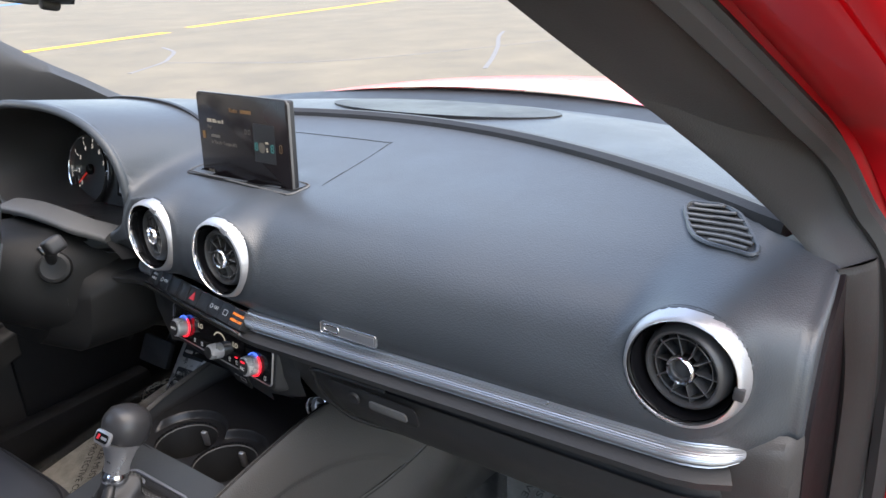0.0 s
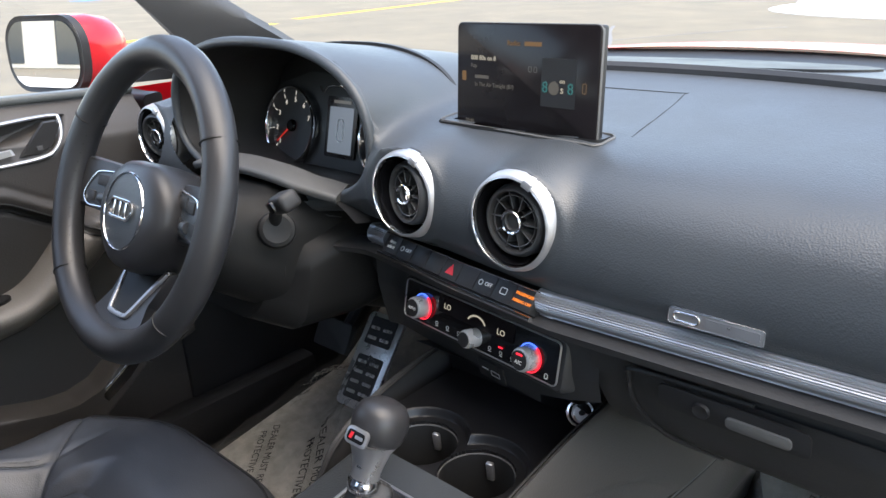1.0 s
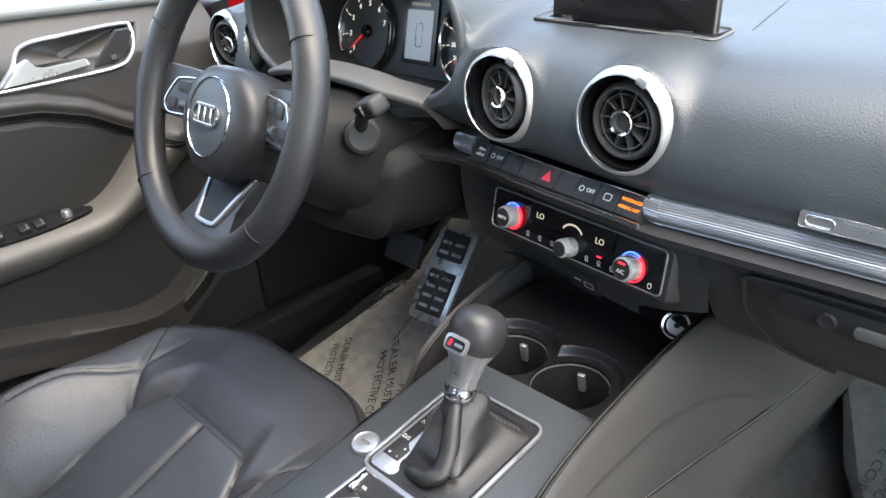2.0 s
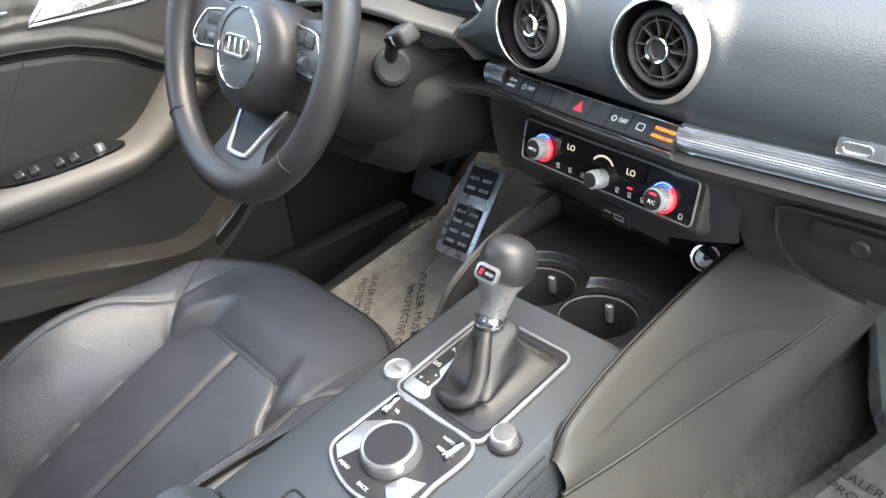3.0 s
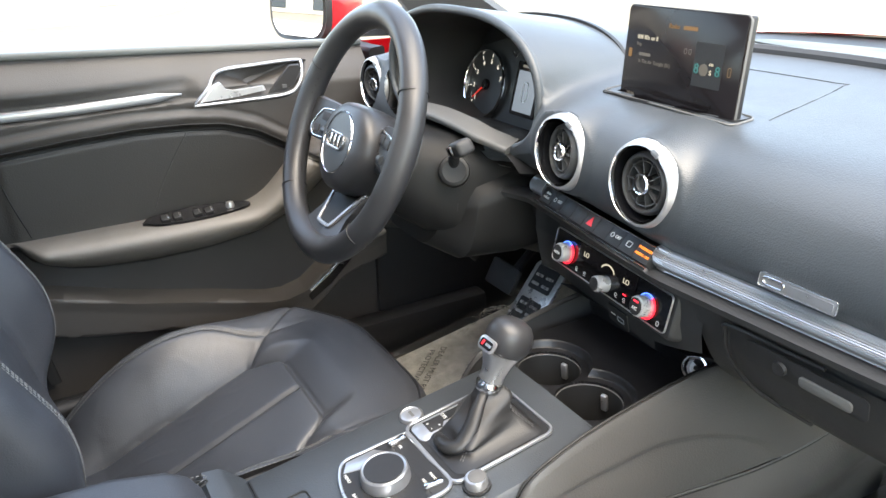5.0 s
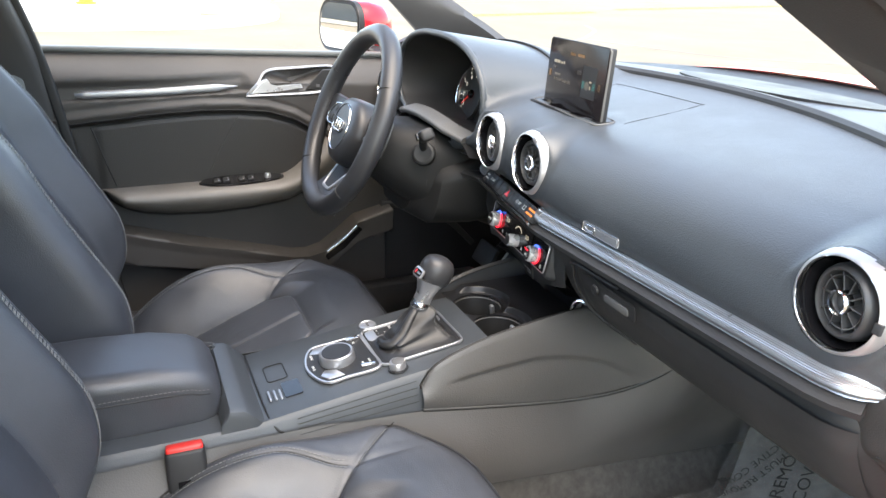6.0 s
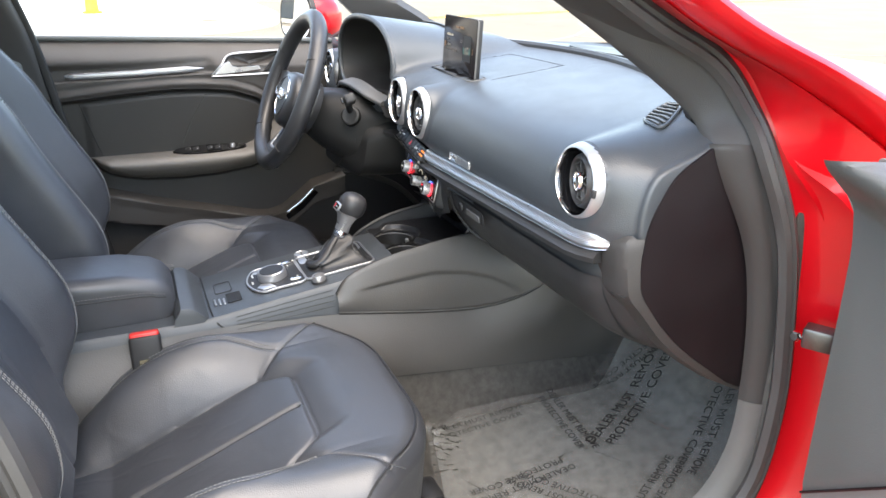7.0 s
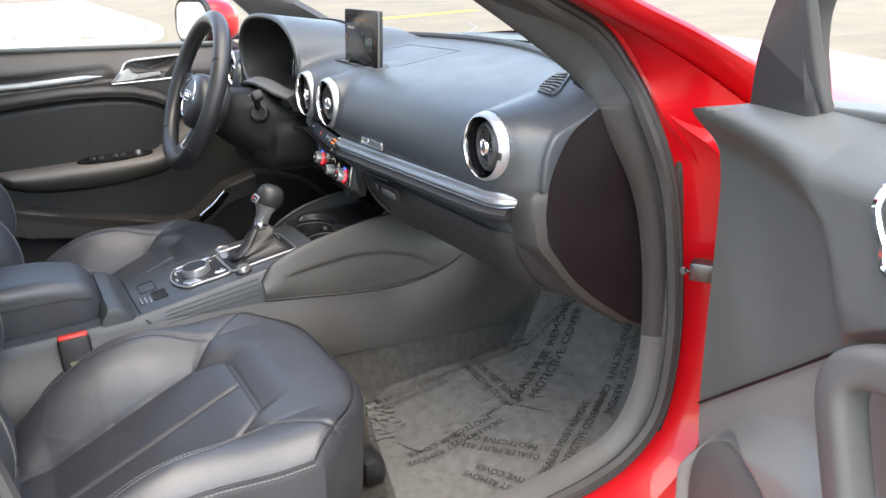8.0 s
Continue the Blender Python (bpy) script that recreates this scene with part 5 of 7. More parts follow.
for s in (1, -1):
    prof = [(s * 0.055, 0.032), (s * 0.10, 0.034), (s * 0.160, 0.036), (s * 0.166, 0.005), (s * 0.158, -0.026), (s * 0.11, -0.026), (s * 0.060, -0.034)]
    prof = prof if s < 0 else prof[::-1]
    SPK = WHL @ pose(0, -0.004, -0.034, 0, -11 * s, 0)
    part("side_spoke", slab(prof, 0.020, 0.006, SPK @ pose(0, 0, -0.019)), WHEEL_LEATHER, wheel, "black side spoke")
    pod = [(s * 0.062, 0.026), (s * 0.112, 0.021), (s * 0.136, -0.004), (s * 0.134, -0.016), (s * 0.118, -0.022), (s * 0.064, -0.018)]
    pod = pod if s < 0 else pod[::-1]
    sp_ = part("button_pod", slab(pod, 0.006, 0.0015, SPK @ pose(0, 0, -0.002)), DASH, wheel, "dark grey button pod")
    part("pod_edge", sweep([tuple(SPK @ Vector((x, y, 0.0042))) for x, y in [(s * 0.062, 0.026), (s * 0.110, 0.0215), (s * 0.122, 0.015), (s * 0.135, -0.004), (s * 0.135, -0.014), (s * 0.127, -0.021), (s * 0.112, -0.0215), (s * 0.064, -0.018)]], rrect(0.0022, 0.003, 0.0008, 3), 50, up=tuple(SPK.to_3x3() @ Vector((0, 0, 1)))), CHROME, sp_, "thin chrome pod edge")
    for q, y, w in ((0.078, 0.014, 0.024), (0.103, 0.011, 0.022), (0.074, -0.009, 0.016), (0.122, -0.010, 0.014)):
        part("pod_button", rbox(w, 0.013, 0.003, 0.0012, 2, SPK @ pose(s * q, y, 0.0045)), DASH_DARK, sp_)
    part("pod_scroll", lathe([(0, -0.006), (0.0060, -0.006), (0.0065, 0), (0.0060, 0.006), (0, 0.006)], 18, SPK @ pose(s * 0.098, -0.010, 0.004) @ pose(0, 0, 0, 0, 90, 0)), DASH, sp_, "small grey scroll wheel")
# lower spoke sinks from the rim towards the hub
LS = WHL @ pose(0, -0.131, -0.006, -25, 0, 0)
part("lower_spoke", slab([(-0.055, 0.068), (-0.036, 0.022), (-0.048, -0.006), (-0.082, -0.026), (-0.04, -0.034), (0.04, -0.034), (0.082, -0.026), (0.048, -0.006), (0.036, 0.022), (0.055, 0.068)], 0.018, 0.006, LS @ pose(0, 0, -0.019), 3), WHEEL_LEATHER, wheel, "black leather lower spoke")
part("spoke_insert", sweep([tuple(LS @ Vector((x, y, 0.0))) for x, y in ((-0.044, 0.066), (-0.030, 0.030), (-0.021, 0.006), (-0.014, 0.0005), (0.014, 0.0005), (0.021, 0.006), (0.030, 0.030), (0.044, 0.066))], rrect(0.0058, 0.006, 0.0014, 4), 60, up=tuple(LS.to_3x3() @ Vector((0, 0, 1)))), SILVER, wheel, "satin silver lower spoke frame")
part("spoke_panel", slab([(-0.042, 0.066), (-0.020, 0.006), (-0.013, 0.002), (0.013, 0.002), (0.020, 0.006), (0.042, 0.066)], 0.002, 0, LS @ pose(0, 0, -0.0015)), INK, wheel, "black spoke panel")

col = empty("steering_column", "black plastic steering column cover with stalks", "steering column")


def col_ring(y, cz, w, hh, r=0.04):
    return [(-0.338 + a, y + 0.25 * b, cz + b) for a, b in rrect(w, hh, r, 7)]


part("upper_shroud", loft([col_ring(-0.115, 0.836, 0.120, 0.090), col_ring(-0.085, 0.826, 0.170, 0.120, 0.05), col_ring(-0.02, 0.800, 0.215, 0.150, 0.05), col_ring(0.06, 0.780, 0.235, 0.160, 0.05), col_ring(0.12, 0.775, 0.235, 0.160, 0.05)]), COLUMN, col, "black column shroud")
part("lower_shroud", loft([[(x * 1.0, y, z) for x, y, z in ring_] for ring_ in ([(-0.338 + a, -0.050 + 0.35 * b, 0.770 + b) for a, b in rrect(0.16, 0.10, 0.04, 7)], [(-0.336 + a, -0.02 + 0.2 * b, 0.762 + b) for a, b in rrect(0.24, 0.12, 0.04, 7)], [(-0.335 + a, 0.05, 0.765 + b) for a, b in rrect(0.27, 0.13, 0.04, 7)], [(-0.335 + a, 0.14, 0.770 + b) for a, b in rrect(0.27, 0.13, 0.04, 7)])]), COLUMN, col, "dark knee cover below the column")
part("cover_cap", rim(rrect(0.022, 0.014, 0.002, 3), 0.0010, 0.001, facing(-0.246, -0.040, 0.786, 8, -12)), INK, col)
part("stalk_collar", lathe([(0.022, -0.01), (0.020, 0.004), (0.016, 0.006), (0, 0.002)], 24, Matrix.Translation((-0.222, -0.050, 0.844)) @ pose(0, 0, 0, 0, 70, -30)), INK, col, "black stalk collar")
ws = part("wiper_stalk", tube([(-0.232, -0.045, 0.846), (-0.212, -0.055, 0.868), (-0.195, -0.060, 0.882)], 0.0075, 10, 10), BLACK, col, "black wiper stalk")
part("stalk_head", rbox(0.038, 0.024, 0.021, 0.006, 3, pose(-0.186, -0.060, 0.885, 20, -18, -12)), DASH_DARK, ws, "square black stalk head")
part("stalk_switch", rbox(0.016, 0.004, 0.012, 0.001, 2, pose(-0.188, -0.0755, 0.882, 20, -18, -12)), PIANO, ws)
part("light_stalk", loft([[tuple(Vector((-0.444, -0.045, 0.850)).lerp(Vector((-0.500, -0.060, 0.875)), t) + Vector((0.0, a, b))) for a, b in rrect(w, w * 0.8, w * 0.25, 4)] for t, w in ((0, 0.014), (0.55, 0.018), (1.0, 0.016))]), BLACK, col, "black light stalk")

# ---- centre console ----
con = empty("centre_console", "black centre console with cup holders and raised flanks", "centre console")


def top_z(y):
    return 0.572 + 0.135 * np.clip(y + 0.42, 0, 0.36)


def con_section(y):
    zt = top_z(y)
    return [(-0.150, 0.30), (-0.140, 0.48), (-0.108, zt - 0.035), (-0.098, zt - 0.006), (-0.090, zt), (0.0, zt + 0.001), (0.104, zt), (0.110, zt - 0.006), (0.114, zt - 0.035), (0.142, 0.48), (0.160, 0.30)]


def con_rows(y0, y1, n):
    return [[(x, y, z) for x, z in con_section(y)] for y in np.linspace(y0, y1, n)]


part("rear_body", loft(con_rows(-1.15, -0.055, 50), closed=False), DASH, con, "black console body")
# front tray with two cup wells
part("tray_floor", slab([(x + 0.004, y + 0.045) for x, y in rrect(0.19, 0.205, 0.01, 4)], 0.006, 0, pose(0, 0, 0.535)), BLACK, con)
cups = ((-0.042, -0.020), (0.041, -0.024))
bm = bmesh.new()
gy = np.linspace(-0.058, 0.150, 150)
gxx = np.linspace(-0.110, 0.111, 160)
gv = {}
for i, x in enumerate(gxx):
    for j, y in enumerate(gy):
        d = min(math.hypot(x - cx, y - cy) for cx, cy in cups)
        z = top_z(y) + 0.010 * gsm((d - 0.050) / 0.006) * gsm((y + 0.035) / 0.02)
        gv[i, j] = bm.verts.new((x, y, z - (0.092 if d < 0.0405 else 0)))
for i in range(len(gxx) - 1):
    for j in range(len(gy) - 1):
        bm.faces.new((gv[i, j], gv[i + 1, j], gv[i + 1, j + 1], gv[i, j + 1]))
part("cup_deck", bm, DECK, con, "black deck with two cup wells", smooth=30)
for cx, cy in cups:
    zt = top_z(cy)
    w_ = part("cup_well", lathe([(0, zt - 0.080), (0.036, zt - 0.080), (0.0395, zt - 0.012), (0.0402, zt - 0.004), (0.0412, zt - 0.0035), (0.0430, zt - 0.006)], 48, pose(cx, cy, 0)), INK, con, "round black cup holder")
    part("rim_line", lathe([(0.0398, zt - 0.0050), (0.0404, zt - 0.0035), (0.0410, zt - 0.0036)], 48, pose(cx, cy, 0)), TRIM, w_)
    part("cup_clip", rbox(0.009, 0.006, 0.024, 0.002, 2, pose(cx - 0.010, cy + 0.0345, zt - 0.022, 8, 0, 15)), SILVER, w_, "grey spring clip")
sk = facing(0.0885, 0.098, 0.650, 30, -22)
lk = thing("power_socket", lathe([(0.0100, -0.016), (0.0112, 0.001), (0.0128, 0.0040), (0.0150, 0.0042), (0.0168, 0.0020), (0.0172, -0.006)], 40, sk), CHROME, "round chrome-rimmed power socket", "power socket")
part("socket_well", lathe([(0.0112, 0.000), (0.0100, -0.014), (0.0, -0.0142)], 28, sk), BRIGHT, lk, "bare metal inside of the socket")
part("socket_pin", lathe([(0.0030, -0.014), (0.0030, -0.004), (0, -0.003)], 14, sk), INK, lk)

# flanks: padded side panels rising to the dash
def flank(side):
    ex = 0.112
    top = [(-0.185, 0.588), (-0.16, 0.618), (-0.10, 0.641), (-0.03, 0.655), (0.05, 0.666), (0.13, 0.668), (0.22, 0.66)]
    low = [(-0.185, 0.128, 0.556), (-0.10, 0.135, 0.545), (0.0, 0.139, 0.531), (0.08, 0.148, 0.527), (0.14, 0.166, 0.539), (0.19, 0.190, 0.568), (0.235, 0.222, 0.620)]
    if side < 0:
        ex = 0.128
        top = [(-0.118, 0.560), (-0.100, 0.578), (-0.07, 0.612), (-0.01, 0.640), (0.06, 0.654), (0.13, 0.660), (0.22, 0.655)]
        low = [(-0.125, 0.150, 0.560), (-0.08, 0.152, 0.536), (0.0, 0.152, 0.527), (0.08, 0.155, 0.529), (0.14, 0.166, 0.540), (0.19, 0.190, 0.568), (0.235, 0.222, 0.620)]
    tp, lp = smooth_path(top, 70), smooth_path(low, 70)
    rows = []
    for (y1, z1), (y0, x0, z0) in zip(tp, lp):
        row = [(side * (ex + 0.000), y1, z1 - 0.060), (side * (ex + 0.0005), y1, z1 - 0.004), (side * (ex + 0.0025), y1, z1 - 0.0008), (side * (ex + 0.006), y1, z1)]
        for t in np.linspace(0.04, 1.0, 34):
            y, z = y1 + (y0 - y1) * t, z1 + (z0 - z1) * t
            fold = float(np.interp(y, (-0.14, -0.07, 0.0, 0.06, 0.11, 0.15, 0.19), (0.596, 0.603, 0.609, 0.603, 0.590, 0.568, 0.535)))
            d = fold - z
            dent = -0.0065 * gsm(d / 0.007) * math.exp(-max(0.0, d) / 0.035) * gsm((y + 0.16) / 0.06) * gsm((0.18 - y) / 0.05)
            row.append((side * (ex + 0.007 + (x0 - ex - 0.007) * t ** 0.85 + 0.006 * math.sin(math.pi * t) + dent), y, z))
        row.append((side * (x0 - 0.006), y0, z0 - 0.003))
        rows.append(row)
    part("flank_edge", sweep([(side * (ex - 0.001), y, z - 0.003) for y, z in tp], circle(0.0018, 6), up=(1, 0, 0)), INK, con)
    # passenger flank in the copy lightened for door light, driver's in dark plastic
    part("flank", loft(rows, closed=False), FLANK_LIT if side > 0 else DASH_DARK, con, "padded console flank", smooth=60)
    part("flank_seam", sweep([(side * (x - 0.0012), y, z - 0.0022) for y, x, z in lp], circle(0.0012, 6), up=(1, 0, 0)), TRIM, con, "pale lower edge of the flank")
    part("flank_gap", sweep([(side * (x - 0.0022), y, z - 0.0050) for y, x, z in lp], circle(0.0020, 6), up=(1, 0, 0)), INK, con)
    lower = []
    runs = [(-1.0, 0.122, 0.560), (-0.40, 0.122, 0.566), (-0.28, 0.124, 0.560)] + low + [(0.30, 0.25, 0.68), (0.45, 0.26, 0.72)]
    for y, x, z in smooth_path(runs, 90):
        zl = 0.42 - 0.11 * max(-0.3, y + 0.08)
        lower.append([(side * (x - 0.001 + (0.158 - x) * gsm(t) + 0.010 * math.sin(math.pi * t)), y, z - 0.005 - (z - zl) * t) for t in np.linspace(0, 1, 14)] + [(side * 0.152, y, zl - 0.004)])
    # tunnel side split the same way: light from the open door coloured in
    part("tunnel_side", loft(lower, closed=False), FLANK_LIT if side > 0 else BLACK, con, "grey plastic tunnel side", smooth=60)
    part("tunnel_carpet", loft([[(side * xx, y, zz) for xx, zz in ((0.150, 0.432 - 0.11 * max(-0.3, y + 0.08)), (0.153, 0.408 - 0.10 * max(-0.3, y + 0.08)), (0.163, 0.375 - 0.06 * max(0, y)), (0.178, 0.335), (0.215, 0.295))] for y in np.linspace(-0.8, 0.62, 30)], closed=False), CARPET, con, "grey carpet along the tunnel")


flank(1)
flank(-1)
part("cable_step", sweep([(-0.085, -0.405, 0.5755), (0.02, -0.404, 0.5765), (0.090, -0.402, 0.5755), (0.108, -0.398, 0.568), (0.114, -0.386, 0.556), (0.119, -0.36, 0.546), (0.121, -0.20, 0.546)], circle(0.0015, 6), 40), INK, con)
for k in range(4):
    part("groove", sweep([(0.1115 + 0.004 * k, -0.365, 0.572 - 0.006 * k), (0.1115 + 0.004 * k, -0.19, 0.594 - 0.009 * k)], circle(0.0006, 5), 8), INK, con)

# handbrake switch panel and slot at the rear of the console top
zc = lambda y: float(top_z(y)) + 0.001
sw = thing("parking_brake_switch", rim(rrect(0.046, 0.030, 0.006), 0.0016, 0.0012, pose(-0.010, -0.372, zc(-0.372) + 0.0008, 7.7, 0, 0)), INK, "flush parking brake switch panel on the console", "switch")
part("slot", slab(rrect(0.040, 0.026, 0.003), 0.002, 0, pose(0.045, -0.358, zc(-0.358) - 0.0005, 7.7, 0, 0)), PIANO, sw, "dark key slot")
for k in range(3):
    part("slat", rbox(0.026, 0.0035, 0.003, 0.001, 1, pose(0.052, -0.392 + 0.008 * k, zc(-0.385) + 0.0015, 7.7, 0, 0)), SILVER, sw, "silver slat")

# media controller
mmi = empty("media_controller", "silver-edged media control panel with a large rotary knob", "control panel")
mp = pose(0.012, -0.278, zc(-0.278) + 0.001, 7.7, 0, 0)
bo = [tuple(p[:2]) for p in smooth_path([(x, y, 0) for x, y in ((-0.052, 0.049), (0, 0.050), (0.052, 0.049), (0.054, 0.0), (0.050, -0.034), (0.0, -0.050), (-0.050, -0.034), (-0.054, 0.0), (-0.052, 0.049))], 60)[:-1]]
part("plate", slab(bo[::-1], 0.003, 0.001, mp), BLACK, mmi, "black control plate")
part("edge", rim(bo, 0.0036, 0.0036, mp @ pose(0, 0, 0.0022)), SILVER, mmi, "satin silver edge")
part("key_strip", rbox(0.100, 0.0012, 0.0008, 0, 1, mp @ pose(0, 0.027, 0.0030)), INK, mmi)
part("silver_field", slab([(-0.0495, -0.028), (-0.0500, 0.006), (-0.030, 0.0235), (-0.022, 0.0225), (-0.0285, 0.004), (-0.0285, -0.016), (-0.036, -0.037)][::-1], 0.0014, 0.0004, mp @ pose(0, 0, 0.0024)), SILVER, mmi, "satin silver field beside the knob")
kn = part("rotary_knob", lathe([(0.0275, 0.003), (0.0275, 0.008), (0.0262, 0.0165), (0.0245, 0.018), (0.0225, 0.0172), (0, 0.0168)], 56, mp @ pose(0, -0.002, 0)), ALU, mmi, "large silver rotary knob")
part("knob_top", slab(circle(0.0222, 48), 0.0012, 0.0005, mp @ pose(0, -0.002, 0.0168)), BLACK, kn, "black knob top")
part("corner_key", slab([(0.0285, -0.012), (0.048, -0.004), (0.0475, -0.028), (0.034, -0.037), (0.022, -0.028)][::-1], 0.0018, 0.0006, mp @ pose(0, 0, 0.003)), SILVER, mmi, "silver corner key")
for s in (1, -1):
    part("toggle", rbox(0.007, 0.022, 0.006, 0.002, 2, mp @ pose(s * 0.043, 0.034, 0.0055, 0, 0, -s * 8)), CHROME, mmi, "chrome toggle switch")
lettering("MENU", 0.0052, WHITE_INK, mp @ pose(-0.026, -0.037, 0.0032), mmi)
lettering("BACK", 0.0052, WHITE_INK, mp @ pose(0.006, -0.041, 0.0032), mmi)
lettering("TEL", 0.0044, WHITE_INK, mp @ pose(-0.034, 0.033, 0.0032), mmi)
lettering("RADIO", 0.0044, WHITE_INK, mp @ pose(0.030, 0.040, 0.0032), mmi)
lettering("MEDIA", 0.0044, WHITE_INK, mp @ pose(0.033, 0.029, 0.0032), mmi)
stb = thing("start_button", lathe([(0, 0.0025), (0.010, 0.0028), (0.0125, 0.002), (0.0135, 0.0032), (0.0145, 0.0018), (0.0148, -0.002)], 36, pose(-0.066, -0.208, zc(-0.208) + 0.001, 7.7, 0, 0)), SILVER, "round satin engine start button", "button")
part("button_text", slab(rrect(0.012, 0.0035, 0.0006, 3), 0.0003, 0, pose(-0.066, -0.208, zc(-0.208) + 0.0037, 7.7, 0, 0)), TRIM, stb)
vk = thing("volume_knob", lathe([(0.0125, 0), (0.0122, 0.010), (0.0110, 0.0118), (0, 0.0115)], 36, pose(0.080, -0.207, zc(-0.207) + 0.001, 7.7, 0, 0)), SILVER, "small silver volume knob on the console", "knob")
part("knob_top", slab(circle(0.0098, 30), 0.0008, 0.0003, pose(0.080, -0.207, zc(-0.207) + 0.0126, 7.7, 0, 0)), TRIM, vk)
part("knob_foot", lathe([(0.0155, 0), (0.0150, 0.002), (0.0125, 0.0022)], 30, pose(0.080, -0.207, zc(-0.207) + 0.0008, 7.7, 0, 0)), BLACK, vk)

# ---- gear selector ----
gs = empty("gear_selector", "gear selector with leather boot and silver frame", "gear selector")
gp = pose(0.008, -0.160, zc(-0.16) + 0.001, 7.7, 0, 0)
go = rrect(0.116, 0.134, 0.012, 6)
part("frame", rim(go, 0.0036, 0.004, gp @ pose(0, 0, 0.0018)), ALU, gs, "satin silver selector frame")
part("base_plate", slab([(x * 0.97, y * 0.97) for x, y in go], 0.0012, 0, gp), BLACK, gs)
gate = part("gate_plate", slab(rrect(0.034, 0.124, 0.008, 4), 0.0026, 0.0006, gp @ pose(-0.037, 0, 0)), SILVER, gs, "satin silver gate plate")
part("gate_field", slab([(-0.0500, -0.046), (-0.0290, -0.046), (-0.0290, -0.030), (-0.0370, -0.024), (-0.0370, 0.052), (-0.0500, 0.052)], 0.0010, 0.0003, gp @ pose(0, 0, 0.0024)), BLACK, gate, "black field with white letters")
for t, y in (("P", 0.048), ("R", 0.026), ("N", 0.004), ("D/S", -0.020), ("v", -0.042)):
    lettering(t, 0.0066, WHITE_INK, gp @ pose(-0.0440, y, 0.0036), gate)
for t, y in (("+", -0.032), ("-", -0.042)):
    lettering(t, 0.0060, WHITE_INK, gp @ pose(-0.0335, y, 0.0036), gate)


def boot_ring(t):
    """Leather boot from its wide foot to the neck, with one heavy fold to the rear."""
    out = []
    n = 72
    foot = rrect(0.080, 0.116, 0.014, 18)
    k = t ** 0.52
    for i in range(n):
        fx, fy = foot[i]
        a = math.atan2(fy, fx)
        nx, ny = 0.0130 * math.cos(a), 0.0130 * math.sin(a)
        s_ = math.sin(math.pi * t)
        fold = 0.0050 * s_ * math.sin(3 * a + 5.0 * t + 0.7) + 0.0032 * s_ * math.sin(8 * a - 9 * t)
        fold += 0.020 * math.exp(-((t - 0.30) / 0.13) ** 2) * math.exp(-((a + 0.95) / 0.34) ** 2) - 0.009 * math.exp(-((t - 0.34) / 0.16) ** 2) * math.exp(-((a + 0.35) / 0.22) ** 2)
        fold -= 0.008 * math.exp(-((t - 0.42) / 0.18) ** 2) * math.exp(-((a + 1.7) / 0.30) ** 2)
        x = (fx + 0.013) * (1 - k) + (nx - 0.006) * k + fold * math.cos(a)
        y = fy * (1 - k) + (ny + 0.024) * k + fold * math.sin(a)
        out.append(tuple(gp @ Vector((x, y, 0.002 + 0.050 * t + 0.004 * s_ * math.sin(2 * a)))))
    return out


part("boot", loft([boot_ring(t) for t in np.linspace(0, 1, 44)]), LEATHER_DARK, gs, "black leather gear boot with folds", smooth=60)
fold_pts = [tuple(gp @ Vector(p)) for p in ((0.000, 0.014, 0.046), (0.008, -0.002, 0.034), (0.016, -0.018, 0.020), (0.020, -0.034, 0.011), (0.012, -0.045, 0.009), (-0.004, -0.046, 0.008), (-0.016, -0.042, 0.004))]
part("boot_fold", sweep(fold_pts, circle(0.0085, 12, 0.0065), 40, scales=[0.75 + 0.45 * math.sin(math.pi * i / 39) for i in range(40)]), LEATHER_DARK, gs, "heavy crease of the gear boot", smooth=70)
for ring_i in (8, 11, 40, 43, 56, 59):
    pts = [boot_ring(t)[ring_i] for t in np.linspace(0.04, 0.97, 40)]
    part("boot_stitch", dashes(pts, 0.0004, 0.0030, 0.0016), TRIM, gs, "grey stitched seam")
neck = gp @ Vector((-0.004, 0.024, 0.050))
LV = Matrix.Translation(neck) @ pose(0, 0, 0, -22, 3, 0)
part("collar", lathe([(0.0135, -0.006), (0.0150, -0.004), (0.0152, 0.004), (0.0140, 0.006), (0.0142, 0.008)], 32, LV), CHROME, gs, "chrome collar")
part("stem", loft([[tuple(LV @ Vector((a + dx, b, z))) for a, b in rrect(w, d, min(w, d) * 0.42, 6)] for z, w, d, dx in ((0.004, 0.027, 0.027, 0), (0.014, 0.026, 0.026, 0), (0.022, 0.029, 0.027, 0), (0.034, 0.036, 0.034, -0.001), (0.044, 0.046, 0.045, -0.001))]), SILVER, gs, "satin silver stem")
part("knob", loft([[tuple(LV @ Vector((a, b + 0.003, z + 0.010))) for a, b in rrect(w, d, min(w, d) * 0.46, 8)] for z, w, d in ((0.030, 0.038, 0.037), (0.036, 0.047, 0.047), (0.044, 0.0515, 0.052), (0.054, 0.0525, 0.053), (0.062, 0.049, 0.049), (0.069, 0.040, 0.040), (0.0730, 0.025, 0.025), (0.0745, 0.008, 0.008))]), WHEEL_LEATHER, gs, "round black leather knob", smooth=60)
bm_ = LV @ pose(0.002, -0.0245, 0.051) @ pose(0, 0, 0, 76, 0, 4)
part("badge_plate", slab(rrect(0.026, 0.016, 0.005, 5), 0.003, 0.001, bm_), SILVER, gs, "silver badge plate")
part("badge_field", slab(rrect(0.020, 0.010, 0.003, 5), 0.0006, 0, bm_ @ pose(0, 0, 0.003)), PIANO, gs)
